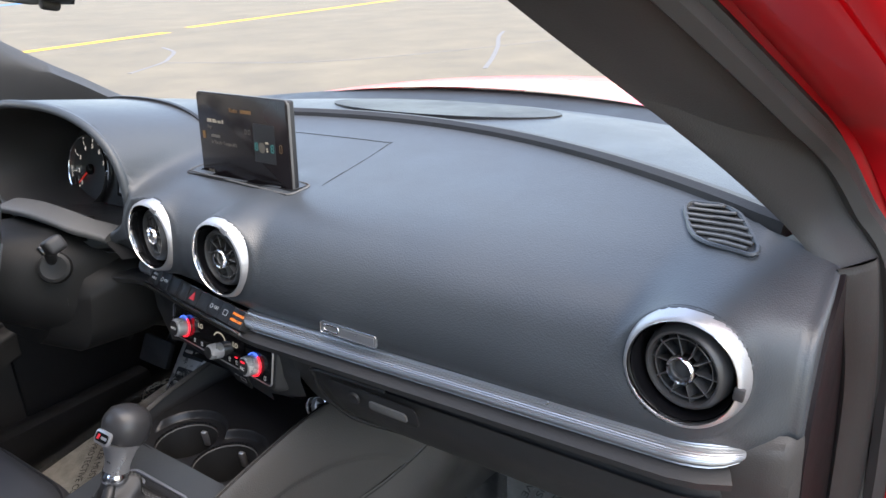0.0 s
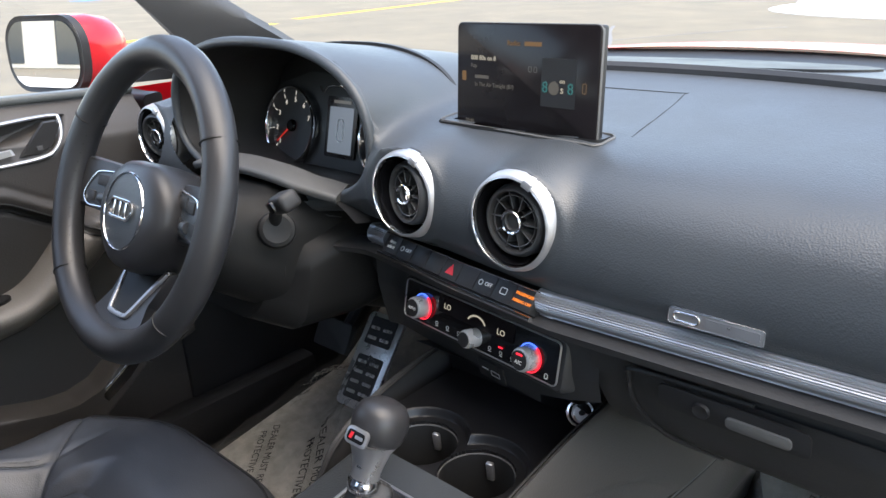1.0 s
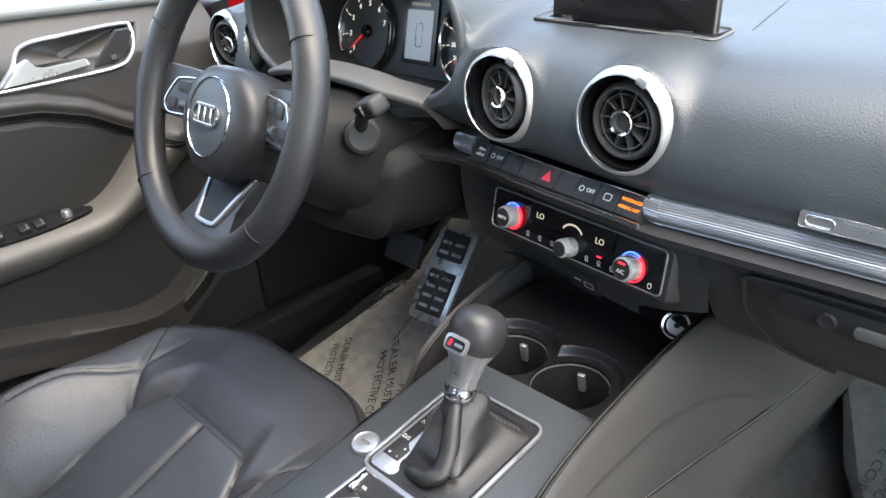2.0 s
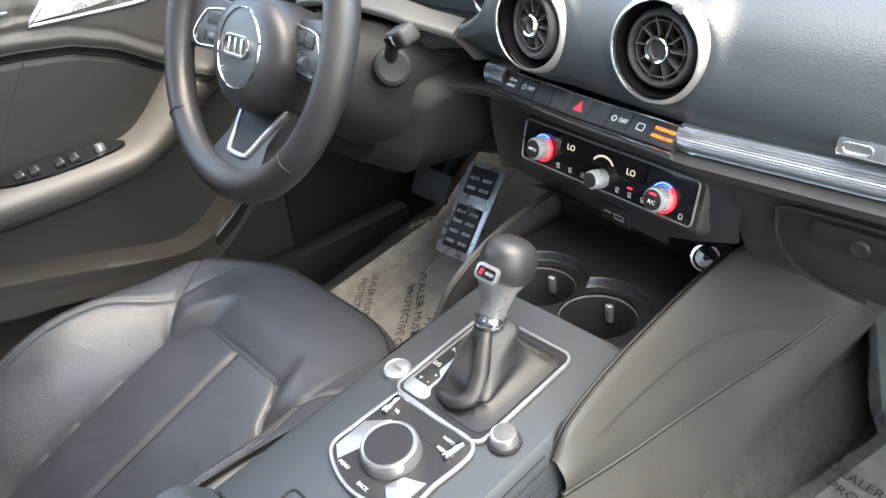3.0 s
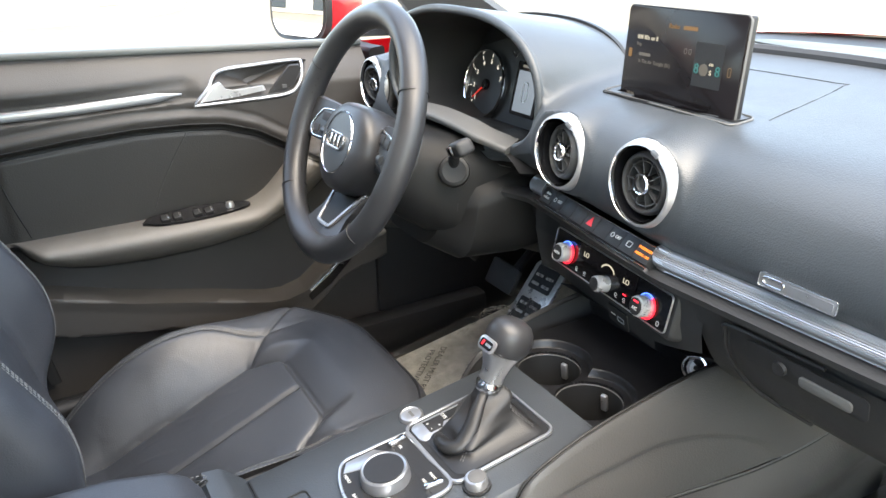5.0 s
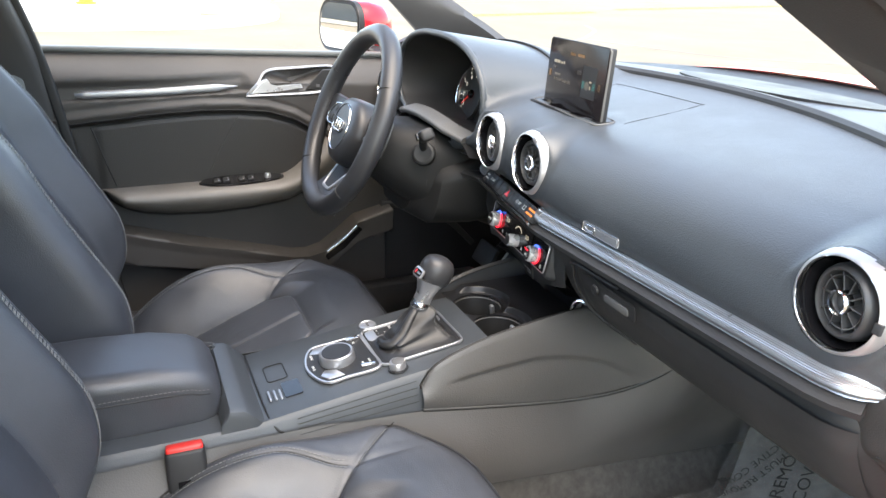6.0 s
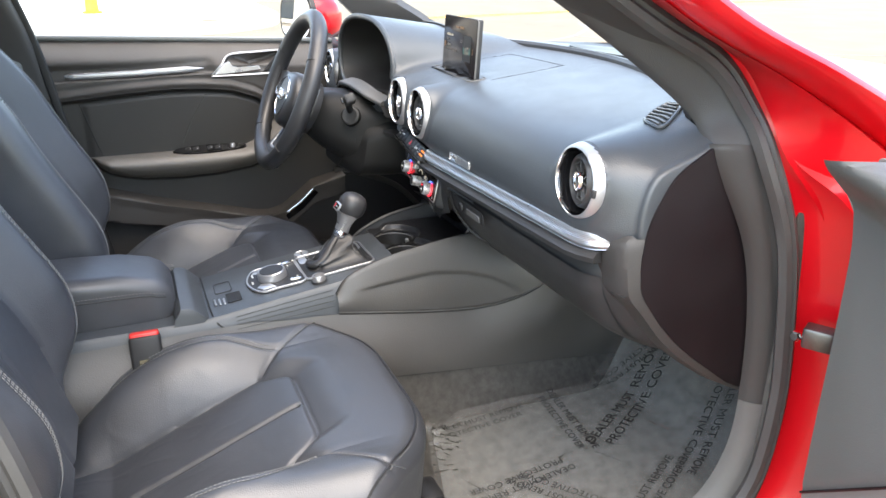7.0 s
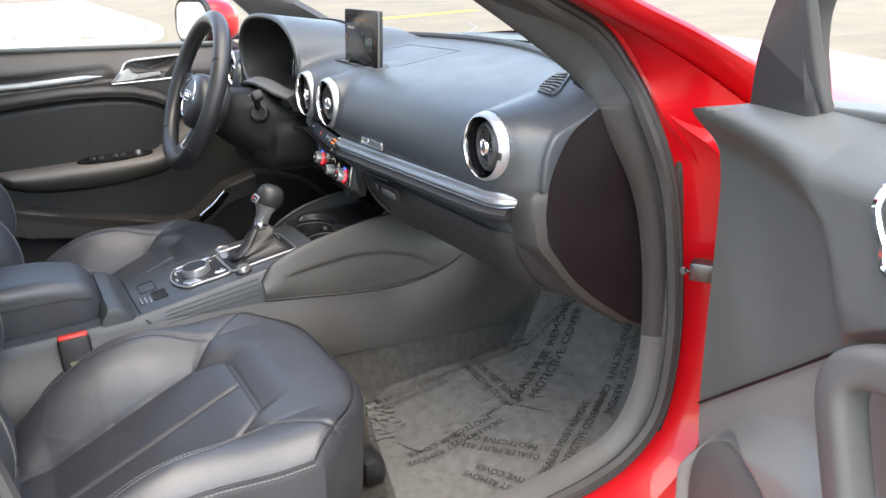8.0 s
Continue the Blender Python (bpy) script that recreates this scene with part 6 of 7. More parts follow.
part("badge_mark", slab([(-0.0075, -0.003), (-0.004, -0.003), (-0.003, 0.003), (-0.0065, 0.003)], 0.0004, 0, bm_ @ pose(0, 0, 0.0036)), HAZARD, gs, "small red mark")
part("badge_bar", slab(rrect(0.009, 0.003, 0.0006, 3), 0.0004, 0, bm_ @ pose(0.004, 0, 0.0036)), SILVER, gs)

# ---- armrest ----
arm = empty("armrest", "black leather padded centre armrest", "armrest")


def arm_ring(y, w, z0, z1):
    return [(x, y, (z0 + z1) / 2 + z - 0.038) for x, z in rrect(w, z1 - z0, 0.022, 6)]


part("pad", loft([arm_ring(-0.456, 0.096, 0.618, 0.646), arm_ring(-0.460, 0.118, 0.606, 0.660), arm_ring(-0.470, 0.134, 0.598, 0.673), arm_ring(-0.490, 0.142, 0.594, 0.684), arm_ring(-0.54, 0.146, 0.594, 0.695), arm_ring(-0.62, 0.147, 0.595, 0.700), arm_ring(-0.85, 0.147, 0.596, 0.700)]), LEATHER, arm, "black leather lid", smooth=60)
for dz in (0.0, 0.006):
    run = smooth_path([(0.0735, -0.85, 0.626 + dz), (0.0735, -0.54, 0.622 + dz), (0.0705, -0.484, 0.614 + dz), (0.058, -0.4640, 0.607 + dz), (0.03, -0.4575, 0.602 + dz), (-0.03, -0.4575, 0.602 + dz), (-0.058, -0.4640, 0.607 + dz), (-0.0705, -0.484, 0.614 + dz), (-0.0735, -0.85, 0.626 + dz)], 120)
    part("seam", sweep(run, circle(0.0010, 5)) if dz == 0 else dashes(run, 0.0005, 0.0036, 0.0020), INK if dz == 0 else STITCH, arm, "seam round the lid")
box_line = [(-1.0, 0.50), (-1.0, 0.556), (-0.468, 0.556), (-0.460, 0.592), (-0.452, 0.601), (-0.434, 0.599), (-0.427, 0.594), (-0.406, 0.572), (-0.404, 0.50)]
part("box", loft([[(x, y + dy, z - dz) for y, z in box_line] for x, dy, dz in ((-0.100, -0.004, 0.006), (-0.096, 0.0, 0.0), (0.098, 0.0, 0.0), (0.104, -0.001, 0.003), (0.107, -0.004, 0.010))]), DASH, arm, "dark console box under the armrest")

bk = empty("seat_buckle", "black seat belt buckle with red release button", "seat buckle")
bkm = pose(0.138, -0.515, 0.540, 0, -14, 0) @ pose(0, 0, 0, 0, 0, 88)
part("case", rbox(0.050, 0.024, 0.075, 0.006, 3, bkm), BLACK, bk, "black buckle case")
part("release_button", rbox(0.046, 0.019, 0.014, 0.004, 3, bkm @ pose(0, 0, 0.036)), BUCKLE_RED, bk, "red release button")
part("label_plate", slab(rrect(0.024, 0.020, 0.001, 3), 0.0008, 0, bkm @ pose(0.0, -0.0122, -0.012, 90, 0, 0)), PIANO, bk)


# ---- front seats ----
def cushion_height(x, y):
    """Top of the cushion: sunken two-part insert sloping to the back, side bolsters, a full front pillow and the seams between."""
    ax = abs(x)
    xi = 0.127 - 0.012 * gsm((-0.30 - y) / 0.35)
    ys = -0.256 - 0.052 * gsm((ax - 0.070) / 0.057) ** 2
    back = max(0.0, -0.262 - y)
    zi = 0.517 - 0.40 * min(back, 0.28) - 0.12 * max(0.0, back - 0.28) + 0.08 * max(0.0, y + 0.262)
    crest = 0.560 - 2.6 * min(0.24, max(0.0, -0.38 - y)) ** 2 - 0.016 * gsm((ax - 0.205) / 0.045) - 0.009 * gsm((y + 0.38) / 0.12)
    pillow = 0.545 - 0.9 * (y + 0.185) ** 2 - 0.010 * (ax / 0.24) ** 3
    d_side, d_front = ax - xi, y - ys
    d_in = max(d_side, d_front)
    d_seam = (y + 0.300 - 1.15 * (ax - 0.125)) / 1.52
    w = gsm((d_seam + 0.020) / 0.100)
    crest = crest * (1 - w) + pillow * w
    z_bol = zi + (crest - zi) * math.sin(min(1.0, max(0.0, d_side) / 0.080) * math.pi / 2) ** 0.9
    z_pil = zi + (pillow - zi) * math.sin(min(1.0, max(0.0, d_front) / 0.058) * math.pi / 2)
    z = 0.5 * (z_bol + z_pil + math.sqrt((z_bol - z_pil) ** 2 + 0.006 ** 2)) - 0.003
    e = min(1.0, max(0.0, -d_in / 0.032))
    z += 0.0060 * math.sqrt(e * (2 - e)) - 0.0040 * bump(d_in, 0.0, 0.0034)
    z -= 0.0055 * bump(x, 0.0, 0.0050) * gsm(-d_in / 0.012)
    z -= 0.0042 * bump(d_seam, 0.0, 0.0034) * gsm(d_in / 0.010) * gsm((0.235 - ax) / 0.02)
    xs = stitch_x(y)
    z -= (0.0016 * bump(ax, xs, 0.0030) - 0.0012 * bump(ax, xs + 0.010, 0.007) - 0.0012 * bump(ax, xs - 0.010, 0.007)) * (1 - w)
    return z


def stitch_x(y):
    """The double seam along the bolster, bowing outwards from the diagonal seam."""
    return 0.158 + 0.040 * gsm((-0.255 - y) / 0.11)


def front_line(x):
    """The rounded front edge of the cushion in plan."""
    return -0.098 - 0.115 * max(0.0, (abs(x) - 0.07) / 0.175) ** 2.2


def cushion_point(u, v):
    """u across from -1 to 1 over the rounded edges, v from the back (0) to below the front lip (1)."""
    W = 0.244 + 0.008 * gsm((v - 0.3) / 0.5)
    R = 0.036
    au = abs(u)
    if au < 0.80:
        x, side = u / 0.80 * (W - 0.03), 0.0
    else:
        a = min((au - 0.80) / 0.10, 1) * math.pi / 2
        ex = max(0, (au - 0.90) / 0.10)
        x = math.copysign(W - 0.03 + 0.03 * math.sin(a) + 0.004 * ex, u)
        side = 0.03 * (1 - math.cos(a)) + 0.13 * ex
    yf = front_line(x)
    if v < 0.74:
        y, drop = -0.72 + (yf - R + 0.72) * v / 0.74, 0.0
    elif v < 0.84:
        a = (v - 0.74) / 0.10 * math.pi / 2
        y, drop = yf - R + R * math.sin(a), R * (1 - math.cos(a))
    else:
        k = (v - 0.84) / 0.16
        y, drop = yf - 0.012 * k, R + 0.13 * k
    z = cushion_height(x, y)
    z += 0.0008 * noise.noise((x * 12, y * 9, 1.3)) + 0.0006 * max(0, noise.noise((x * 6, y * 6, 2.2)) + 0.1) * noise.noise((x * 34, y * 80, 4.3))
    z += 0.0005 * max(0.0, 1 - 5 * abs(noise.noise((x * 22 + y * 6, y * 16 - x * 9, 8.1)))) * gsm((-0.30 - y) / 0.08)
    return (x, y, z - (drop ** 3 + side ** 3) ** (1 / 3))


def back_point(u, v):
    """The backrest: u across, v upwards."""
    au = abs(u)
    W = 0.245 - 0.035 * gsm((v - 0.55) / 0.45)
    if au < 0.76:
        x, depth = u / 0.76 * (W - 0.035), 0.0
    else:
        a = min((au - 0.76) / 0.12, 1) * math.pi / 2
        ex = max(0, (au - 0.88) / 0.12)
        x, depth = math.copysign(W - 0.035 + 0.035 * math.sin(a), u), 0.035 * (1 - math.cos(a)) + 0.09 * ex
    xn = abs(x) / W
    s = v * 0.66
    bol = 0.062 * gsm((xn - 0.50) / 0.26) * (1 - 0.55 * gsm((v - 0.6) / 0.3)) * (gsm((v + 0.06) / 0.36) - 0.9 * (1 - gsm((v + 0.04) / 0.22)))
    fwd = bol - depth - 0.07 * gsm((v - 0.90) / 0.1)
    fwd -= 0.006 * bump(xn, 0.55, 0.02) + 0.0035 * bump(xn, 0.88, 0.012)
    if xn < 0.55:
        fwd -= 0.004 * bump(x, 0.0, 0.006) * (1 if v < 0.75 else 0)
    z = 0.50 + s * math.cos(radians(21)) + fwd * math.sin(radians(21))
    y = -0.580 - s * math.sin(radians(21)) + fwd * math.cos(radians(21)) + 0.02 * bump(v, 0.25, 0.2)
    return (x, y, z)


def front_seat(cx, cy, dz):
    s = empty("front_seat", "black leather front car seat with side bolsters", "car seat", "front seats", pose(cx, cy, dz))
    part("cushion", surface(lambda a, b: cushion_point(2 * a - 1, b), 250, 290), LEATHER, s, "black leather cushion with stitched panels", smooth=70)
    part("backrest", surface(lambda a, b: back_point(2 * a - 1, b), 110, 90), LEATHER, s, "black leather backrest", smooth=70)
    part("back_shell", loft([[(x, -0.612 - 0.385 * (z - 0.44), z) for x, z in ((-0.21 * w, 0.44 + 0.62 * k), (0.21 * w, 0.44 + 0.62 * k))] + [(0.19 * w, -0.717 - 0.385 * (0.62 * k), 0.44 + 0.62 * k), (-0.19 * w, -0.717 - 0.385 * (0.62 * k), 0.44 + 0.62 * k)] for k, w in ((0, 1.1), (0.3, 1.12), (0.7, 1.05), (0.95, 0.9), (1.0, 0.8))]), BLACK, s, "black backrest shell")
    part("headrest", loft([[(x, -0.882 + y - 0.10 * (z - 1.20), z) for x, y in rrect(w, d, 0.04, 6)] for z, w, d in ((1.125, 0.16, 0.06), (1.14, 0.22, 0.095), (1.20, 0.25, 0.11), (1.28, 0.24, 0.10), (1.315, 0.20, 0.07))]), LEATHER, s, "black headrest")
    for q in (-0.06, 0.06):
        part("headrest_post", tube([(q, -0.837, 1.03), (q, -0.862, 1.15)], 0.006), CHROME, s)
    part("side_cover", sweep([(0.262, -0.80, 0.40), (0.268, -0.50, 0.395), (0.268, -0.25, 0.385), (0.255, -0.15, 0.365)], rrect(0.03, 0.11, 0.012), 30, up=(0, 0, 1)), BLACK, s, "black plastic seat side cover")
    part("side_cover", sweep([(-0.262, -0.80, 0.40), (-0.268, -0.50, 0.395), (-0.268, -0.25, 0.385), (-0.255, -0.15, 0.365)], rrect(0.03, 0.11, 0.012), 30, up=(0, 0, 1)), BLACK, s, "black plastic seat side cover")
    part("base", rbox(0.44, 0.44, 0.06, 0.02, 2, pose(0, -0.44, 0.325)), BLACK, s, "black seat base")
    for q in (-0.19, 0.19):
        part("rail", rbox(0.035, 0.62, 0.035, 0.005, 2, pose(q, -0.42, 0.312)), TRIM, s, "steel seat rail")
    part("adjuster", rbox(0.05, 0.03, 0.05, 0.008, 2, pose(0.06, -0.165, 0.345, 20, 0, 0)), BLACK, s, "black seat adjuster lever")
    for q in (-1, 1):
        for dx in (-0.0044, 0.0, 0.0044):
            run = [(q * (stitch_x(y) + dx), y, cushion_height(q * (stitch_x(y) + dx), y) + 0.0012) for y in np.linspace(-0.66, -0.272, 60)]
            if dx:
                part("seam", dashes(run, 0.0005, 0.0036, 0.0020), STITCH, s, "grey double-stitched seam")
            else:
                part("seam_fold", sweep([(x, y, z - 0.0016) for x, y, z in run], circle(0.0011, 5)), INK, s)
        edge = [cushion_point(q * 0.868, b) for b in np.linspace(0.05, 0.775, 60)]
        part("side_piping", sweep([(x + q * 0.001, y, z + 0.0006) for x, y, z in edge], circle(0.0020, 6)), LEATHER_DARK, s, "piping along the cushion edge")
        part("seam", dashes([(x + q * 0.0035, y, z - 0.0040) for x, y, z in edge], 0.0008, 0.0042, 0.0018), STITCH, s, "grey stitches beside the piping")
        run = [(q * ax, -0.300 + 1.15 * (ax - 0.125) + 0.003, cushion_height(ax, -0.300 + 1.15 * (ax - 0.125) + 0.003) + 0.0012) for ax in np.linspace(0.160, 0.208, 12)]
        part("seam", dashes(run, 0.0005, 0.0040, 0.0016), STITCH, s, "grey corner seam")
    for q in (-1, 1):
        for du in (0.700, 0.715, 0.735):
            run = [back_point(q * du, v) for v in np.linspace(0.05, 0.95, 70)]
            part("seam", dashes([(x, y + 0.0012, z + 0.0004) for x, y, z in run], 0.0006, 0.0040, 0.0020), STITCH, s, "grey double-stitched seam")
    front = [(x, -0.256 - 0.052 * gsm((abs(x) - 0.070) / 0.057) ** 2) for x in np.linspace(-0.124, 0.124, 70)]
    side_ = lambda q: [(q * (0.127 - 0.012 * gsm((-0.30 - y) / 0.35)), y) for y in np.linspace(-0.312, -0.66, 50)]
    for line in (front, side_(1), side_(-1), [(0.0, y) for y in np.linspace(-0.262, -0.66, 60)], [(ax, -0.300 + 1.15 * (ax - 0.125)) for ax in np.linspace(0.128, 0.232, 30)], [(-ax, -0.300 + 1.15 * (ax - 0.125)) for ax in np.linspace(0.128, 0.232, 30)]):
        part("panel_seam", sweep([(x, y, cushion_height(x, y) + 0.0001) for x, y in line], circle(0.0008, 5)), INK, s, "dark sewn joint between cushion panels")
    pipe = [cushion_point(u, 0.775) for u in np.linspace(-0.868, 0.868, 90)]
    part("front_piping", sweep([(x, y + 0.001, z + 0.0006) for x, y, z in pipe], circle(0.0020, 6)), LEATHER_DARK, s, "piping along the cushion front")
    part("front_seam", dashes([(x, y + 0.0035, z - 0.0040) for x, y, z in pipe], 0.0009, 0.0042, 0.0018), STITCH, s, "grey seam along the cushion front")
    part("recess_rim", sweep([(0.2845, y, z) for y, z in smooth_path([(-0.60, 0.385), (-0.52, 0.425), (-0.36, 0.428), (-0.27, 0.41), (-0.255, 0.375), (-0.30, 0.345)], 30)], circle(0.005, 8), up=(1, 0, 0)), TRIM, s, "moulded rim on the seat side cover")
    return s


front_seat(0.352, -0.045, 0.004)
front_seat(-0.335, 0.0, -0.006)

# ---- doors: inner panels as depth over (y, z), 0 at the outer skin line, growing towards the cabin ----
def door_top(y):
    return 0.986 - 0.042 * (y + 0.673)


def door_seam(y):
    """The stitched line between the belt moulding and the leather insert."""
    return float(np.interp(y, (-0.70, -0.63, -0.48, -0.38, -0.30, -0.236, -0.177, -0.13, -0.08, 0.05), (0.832, 0.838, 0.850, 0.854, 0.851, 0.844, 0.824, 0.795, 0.770, 0.740)))


def arm_top(y):
    return 0.692 + 0.105 * gsm((y + 0.24) / 0.17) ** 1.4


def arm_low(y):
    z = float(np.interp(y, (-0.70, -0.59, -0.575, -0.555, -0.52, -0.474, -0.385, -0.29, -0.20, -0.125, -0.06, 0.05), (0.692, 0.690, 0.668, 0.653, 0.640, 0.631, 0.625, 0.627, 0.638, 0.668, 0.720, 0.760)))
    return min(z, arm_top(y) - 0.003)


def sill_top(y):
    return float(np.interp(y, (-0.70, -0.585, -0.49, -0.436, -0.29, -0.20, -0.165, -0.128, -0.085, -0.041, 0.05), (0.640, 0.617, 0.588, 0.570, 0.533, 0.508, 0.505, 0.514, 0.545, 0.579, 0.600)))


def door_depth(y, z, cup_on=True):
    """How far the inner panel stands in from x = 0.765, at y (0 is the dash line) and height z."""
    d = 0.024 + 0.050 * gsm((door_top(y) + 0.004 - z) / 0.070)
    # channel that holds the trim bar
    cz = 0.897 + 0.030 * max(0.0, y + 0.47)
    d -= 0.011 * gsm((z - cz + 0.013) / 0.005) * gsm((cz + 0.034 - z) / 0.022) * gsm((-0.262 - y) / 0.035)
    seam = door_seam(y)
    d += 0.006 * bump(z, seam + 0.014, 0.010) - 0.0025 * bump(z, seam + 0.026, 0.006)
    d -= 0.014 * gsm((seam + 0.002 - z) / 0.010)
    d += 0.0035 * gsm((seam - 0.013 - z) / 0.006) * gsm((y + 0.60) / 0.02)
    # armrest, sweeping up at its front end into the pull grip
    top, low = arm_top(y), arm_low(y)
    t = min(1.0, max(0.0, (top + 0.004 - z) / max(top + 0.004 - low, 0.004)))
    d += 0.060 * math.sin(math.pi * t ** 0.62) ** 0.62 * gsm((y + 0.60) / 0.05) * (1 - gsm((y + 0.085) / 0.08))
    # recess under it and the raised band along the sill
    d -= 0.010 * gsm((low - z) / 0.010)
    st = sill_top(y)
    d += 0.046 * gsm((st - z) / 0.009) - 0.004 * gsm((st - 0.006 - z) / 0.03)
    d -= 0.050 * gsm((st - 0.060 - 0.02 * gsm((-0.35 - y) / 0.2) - z) / 0.012)
    # handle cup
    cup = gsm((y + 0.279 - 1.04 * (z - 0.882)) / 0.007) * gsm((-0.126 + 0.80 * (z - 0.884) - y + 0.020) / 0.007) * gsm((z - 0.884) / 0.005) * gsm((0.935 - z) / 0.005)
    d -= 0.034 * cup * (1 if cup_on else 0)
    d += 0.0006 * noise.noise((y * 9, z * 9, 2.0))
    return d


def door_plate(to_world, pts, lift, thick):
    """A flat plate on the door panel, outlined in (y, z)."""
    cy, cz = sum(p[0] for p in pts) / len(pts), sum(p[1] for p in pts) / len(pts)
    return loft([[tuple(to_world(y + (cy - y) * s, z + (cz - z) * s, door_depth(cy, cz, False) + d)) for y, z in pts] for s, d in ((0.0, lift), (0.0, lift + thick * 0.6), (0.08, lift + thick))])


def door_inner(to_world, parent, y0, y1, z_top):
    nu, nr = 180, 56
    # one trim in zones; the armrest's window light is in its colour
    for name, mat, zone, label in (("belt_panel", DOOR_BELT, 0, "warm grey upper door moulding"), ("insert_panel", DOOR_INSERT, 1, "black leather door insert"), ("door_armrest", DOOR_REST_LIT, 2, "padded door armrest in warm grey, lightened for window light"), ("pocket_panel", DOOR_POCKET, 3, "dark grey door pocket"), ("sill_band", DOOR_BELT, 4, "dark grey raised band along the door bottom")):
        def f(u, v):
            y = y0 + (y1 - y0) * u
            seam = door_seam(y)
            top = min(arm_top(y) + 0.004, seam - 0.002)
            low = min(arm_low(y), top - 0.001)
            cut = (z_top(y), seam, top, low, min(sill_top(y), low - 0.001), 0.385)
            z = cut[zone + 1] + (cut[zone] - cut[zone + 1]) * v
            return tuple(to_world(y, z, door_depth(y, z)))
        part(name, surface(f, nu, nr), mat, parent, label, smooth=60)
    part("panel_edge", sweep([tuple(to_world(y, z_top(y), t)) for y in np.linspace(y0, y1, 40) for t in (0.014,)], rrect(0.034, 0.012, 0.005), up=(0, 0, 1)), DOOR, parent)
    part("core", loft([[tuple(to_world(y, z, 0.02)) for y, z in ((y0, 0.40), (y1, 0.40), (y1, z_top(y1) - 0.01), (y0, z_top(y0) - 0.01))], [tuple(to_world(y, z, -0.05)) for y, z in ((y0, 0.36), (y1, 0.36), (y1, z_top(y1) - 0.02), (y0, z_top(y0) - 0.02))]]), RED, parent, "red outer door skin")
    # silver bar and handle cup
    bar = [to_world(y, 0.897 + 0.030 * max(0.0, y + 0.47), door_depth(y, 0.897) + 0.001) for y in np.linspace(-0.622, -0.298, 40)]
    part("trim_bar", sweep([tuple(p) for p in bar], rrect(0.012, 0.016, 0.005, 4), up=(0, 0, 1), scales=[min(1, 0.15 + 0.16 * (39 - i), 0.5 + 0.25 * i) for i in range(40)]), ALU, parent, "tapered aluminium trim bar")
    ho = smooth_path([(-0.282, 0.882), (-0.256, 0.908), (-0.230, 0.932), (-0.16, 0.936), (-0.090, 0.937), (-0.079, 0.930), (-0.097, 0.897), (-0.122, 0.884), (-0.20, 0.882), (-0.282, 0.882)], 70)[:-1]
    ring = [tuple(to_world(y, z, door_depth(y, z, False) + 0.002)) for y, z in ho]
    part("handle_frame", sweep(ring, circle(0.0030, 8), up=tuple(to_world(0, 0, 1) - to_world(0, 0, 0)), closed=True), SILVER, parent, "satin silver frame round the door handle")
    cup = [[tuple(to_world(y + (yc - y) * s, z + (zc_ - z) * s, door_depth(y, z, False) + dd)) for (y, z), yc, zc_ in [((a, b), -0.18, 0.905) for a, b in ho]] for s, dd in ((0.0, 0.001), (0.05, -0.006), (0.6, -0.0115), (0.98, -0.0125))]
    part("handle_cup", loft(cup, caps=False), DOOR_BELT, parent, "dark grey handle cup")
    part("handle_lever", door_plate(to_world, [(-0.274, 0.886), (-0.249, 0.912), (-0.236, 0.917), (-0.228, 0.905), (-0.214, 0.901), (-0.160, 0.903), (-0.157, 0.895), (-0.212, 0.889)], -0.003, 0.010), BRIGHT, parent, "satin silver door handle")
    lkp = part("lock_panel", door_plate(to_world, [(-0.150, 0.888), (-0.128, 0.912), (-0.108, 0.933), (-0.090, 0.933), (-0.085, 0.926), (-0.101, 0.897), (-0.120, 0.888)], -0.004, 0.006), DOOR_POCKET, parent, "black lock button panel")
    for y, z in ((-0.122, 0.898), (-0.104, 0.919)):
        part("icon", door_plate(to_world, [(y - 0.004, z - 0.003), (y - 0.004, z + 0.003), (y + 0.004, z + 0.003), (y + 0.004, z - 0.003)], 0.0012, 0.001), TRIM, lkp)
    # stitched line above the insert
    for dz in (0.002, -0.011):
        sl = [to_world(y, door_seam(y) + dz, door_depth(y, door_seam(y) + dz) + 0.0004) for y in np.linspace(-0.64 if dz > 0 else -0.60, -0.05, 60)]
        part("seam", sweep([tuple(p) for p in sl], circle(0.0013, 5)), INK, parent)
    bl = [(-0.600, door_seam(-0.60) - 0.012), (-0.592, 0.80), (-0.580, 0.75), (-0.566, 0.70)]
    part("insert_border", sweep([tuple(to_world(y, z, door_depth(y, z) + 0.0006)) for y, z in bl], circle(0.0013, 5), 24), INK, parent)
    part("insert_crease", sweep([tuple(to_world(y, z, door_depth(y, z) + 0.0001)) for y, z in smooth_path([(-0.30, 0.836), (-0.325, 0.80), (-0.352, 0.755), (-0.372, 0.712)], 30)], circle(0.0010, 5)), DOOR_POCKET, parent)
    # window switches let into the top of the armrest
    so = smooth_path([(-0.400, 0.004), (-0.370, 0.016), (-0.300, 0.019), (-0.235, 0.012), (-0.214, 0.004), (-0.235, -0.010), (-0.31, -0.016), (-0.380, -0.010), (-0.400, 0.004)], 40)[:-1]
    plate_pts = [to_world(y, arm_top(y) + 0.004 - 0.34 * w, 0.088 + w) for y, w in so]
    part("switch_plate", loft([[(a, b, c - 0.008) for a, b, c in plate_pts], [(a, b, c + 0.005) for a, b, c in plate_pts]]), PIANO, parent, "gloss black window switch plate")
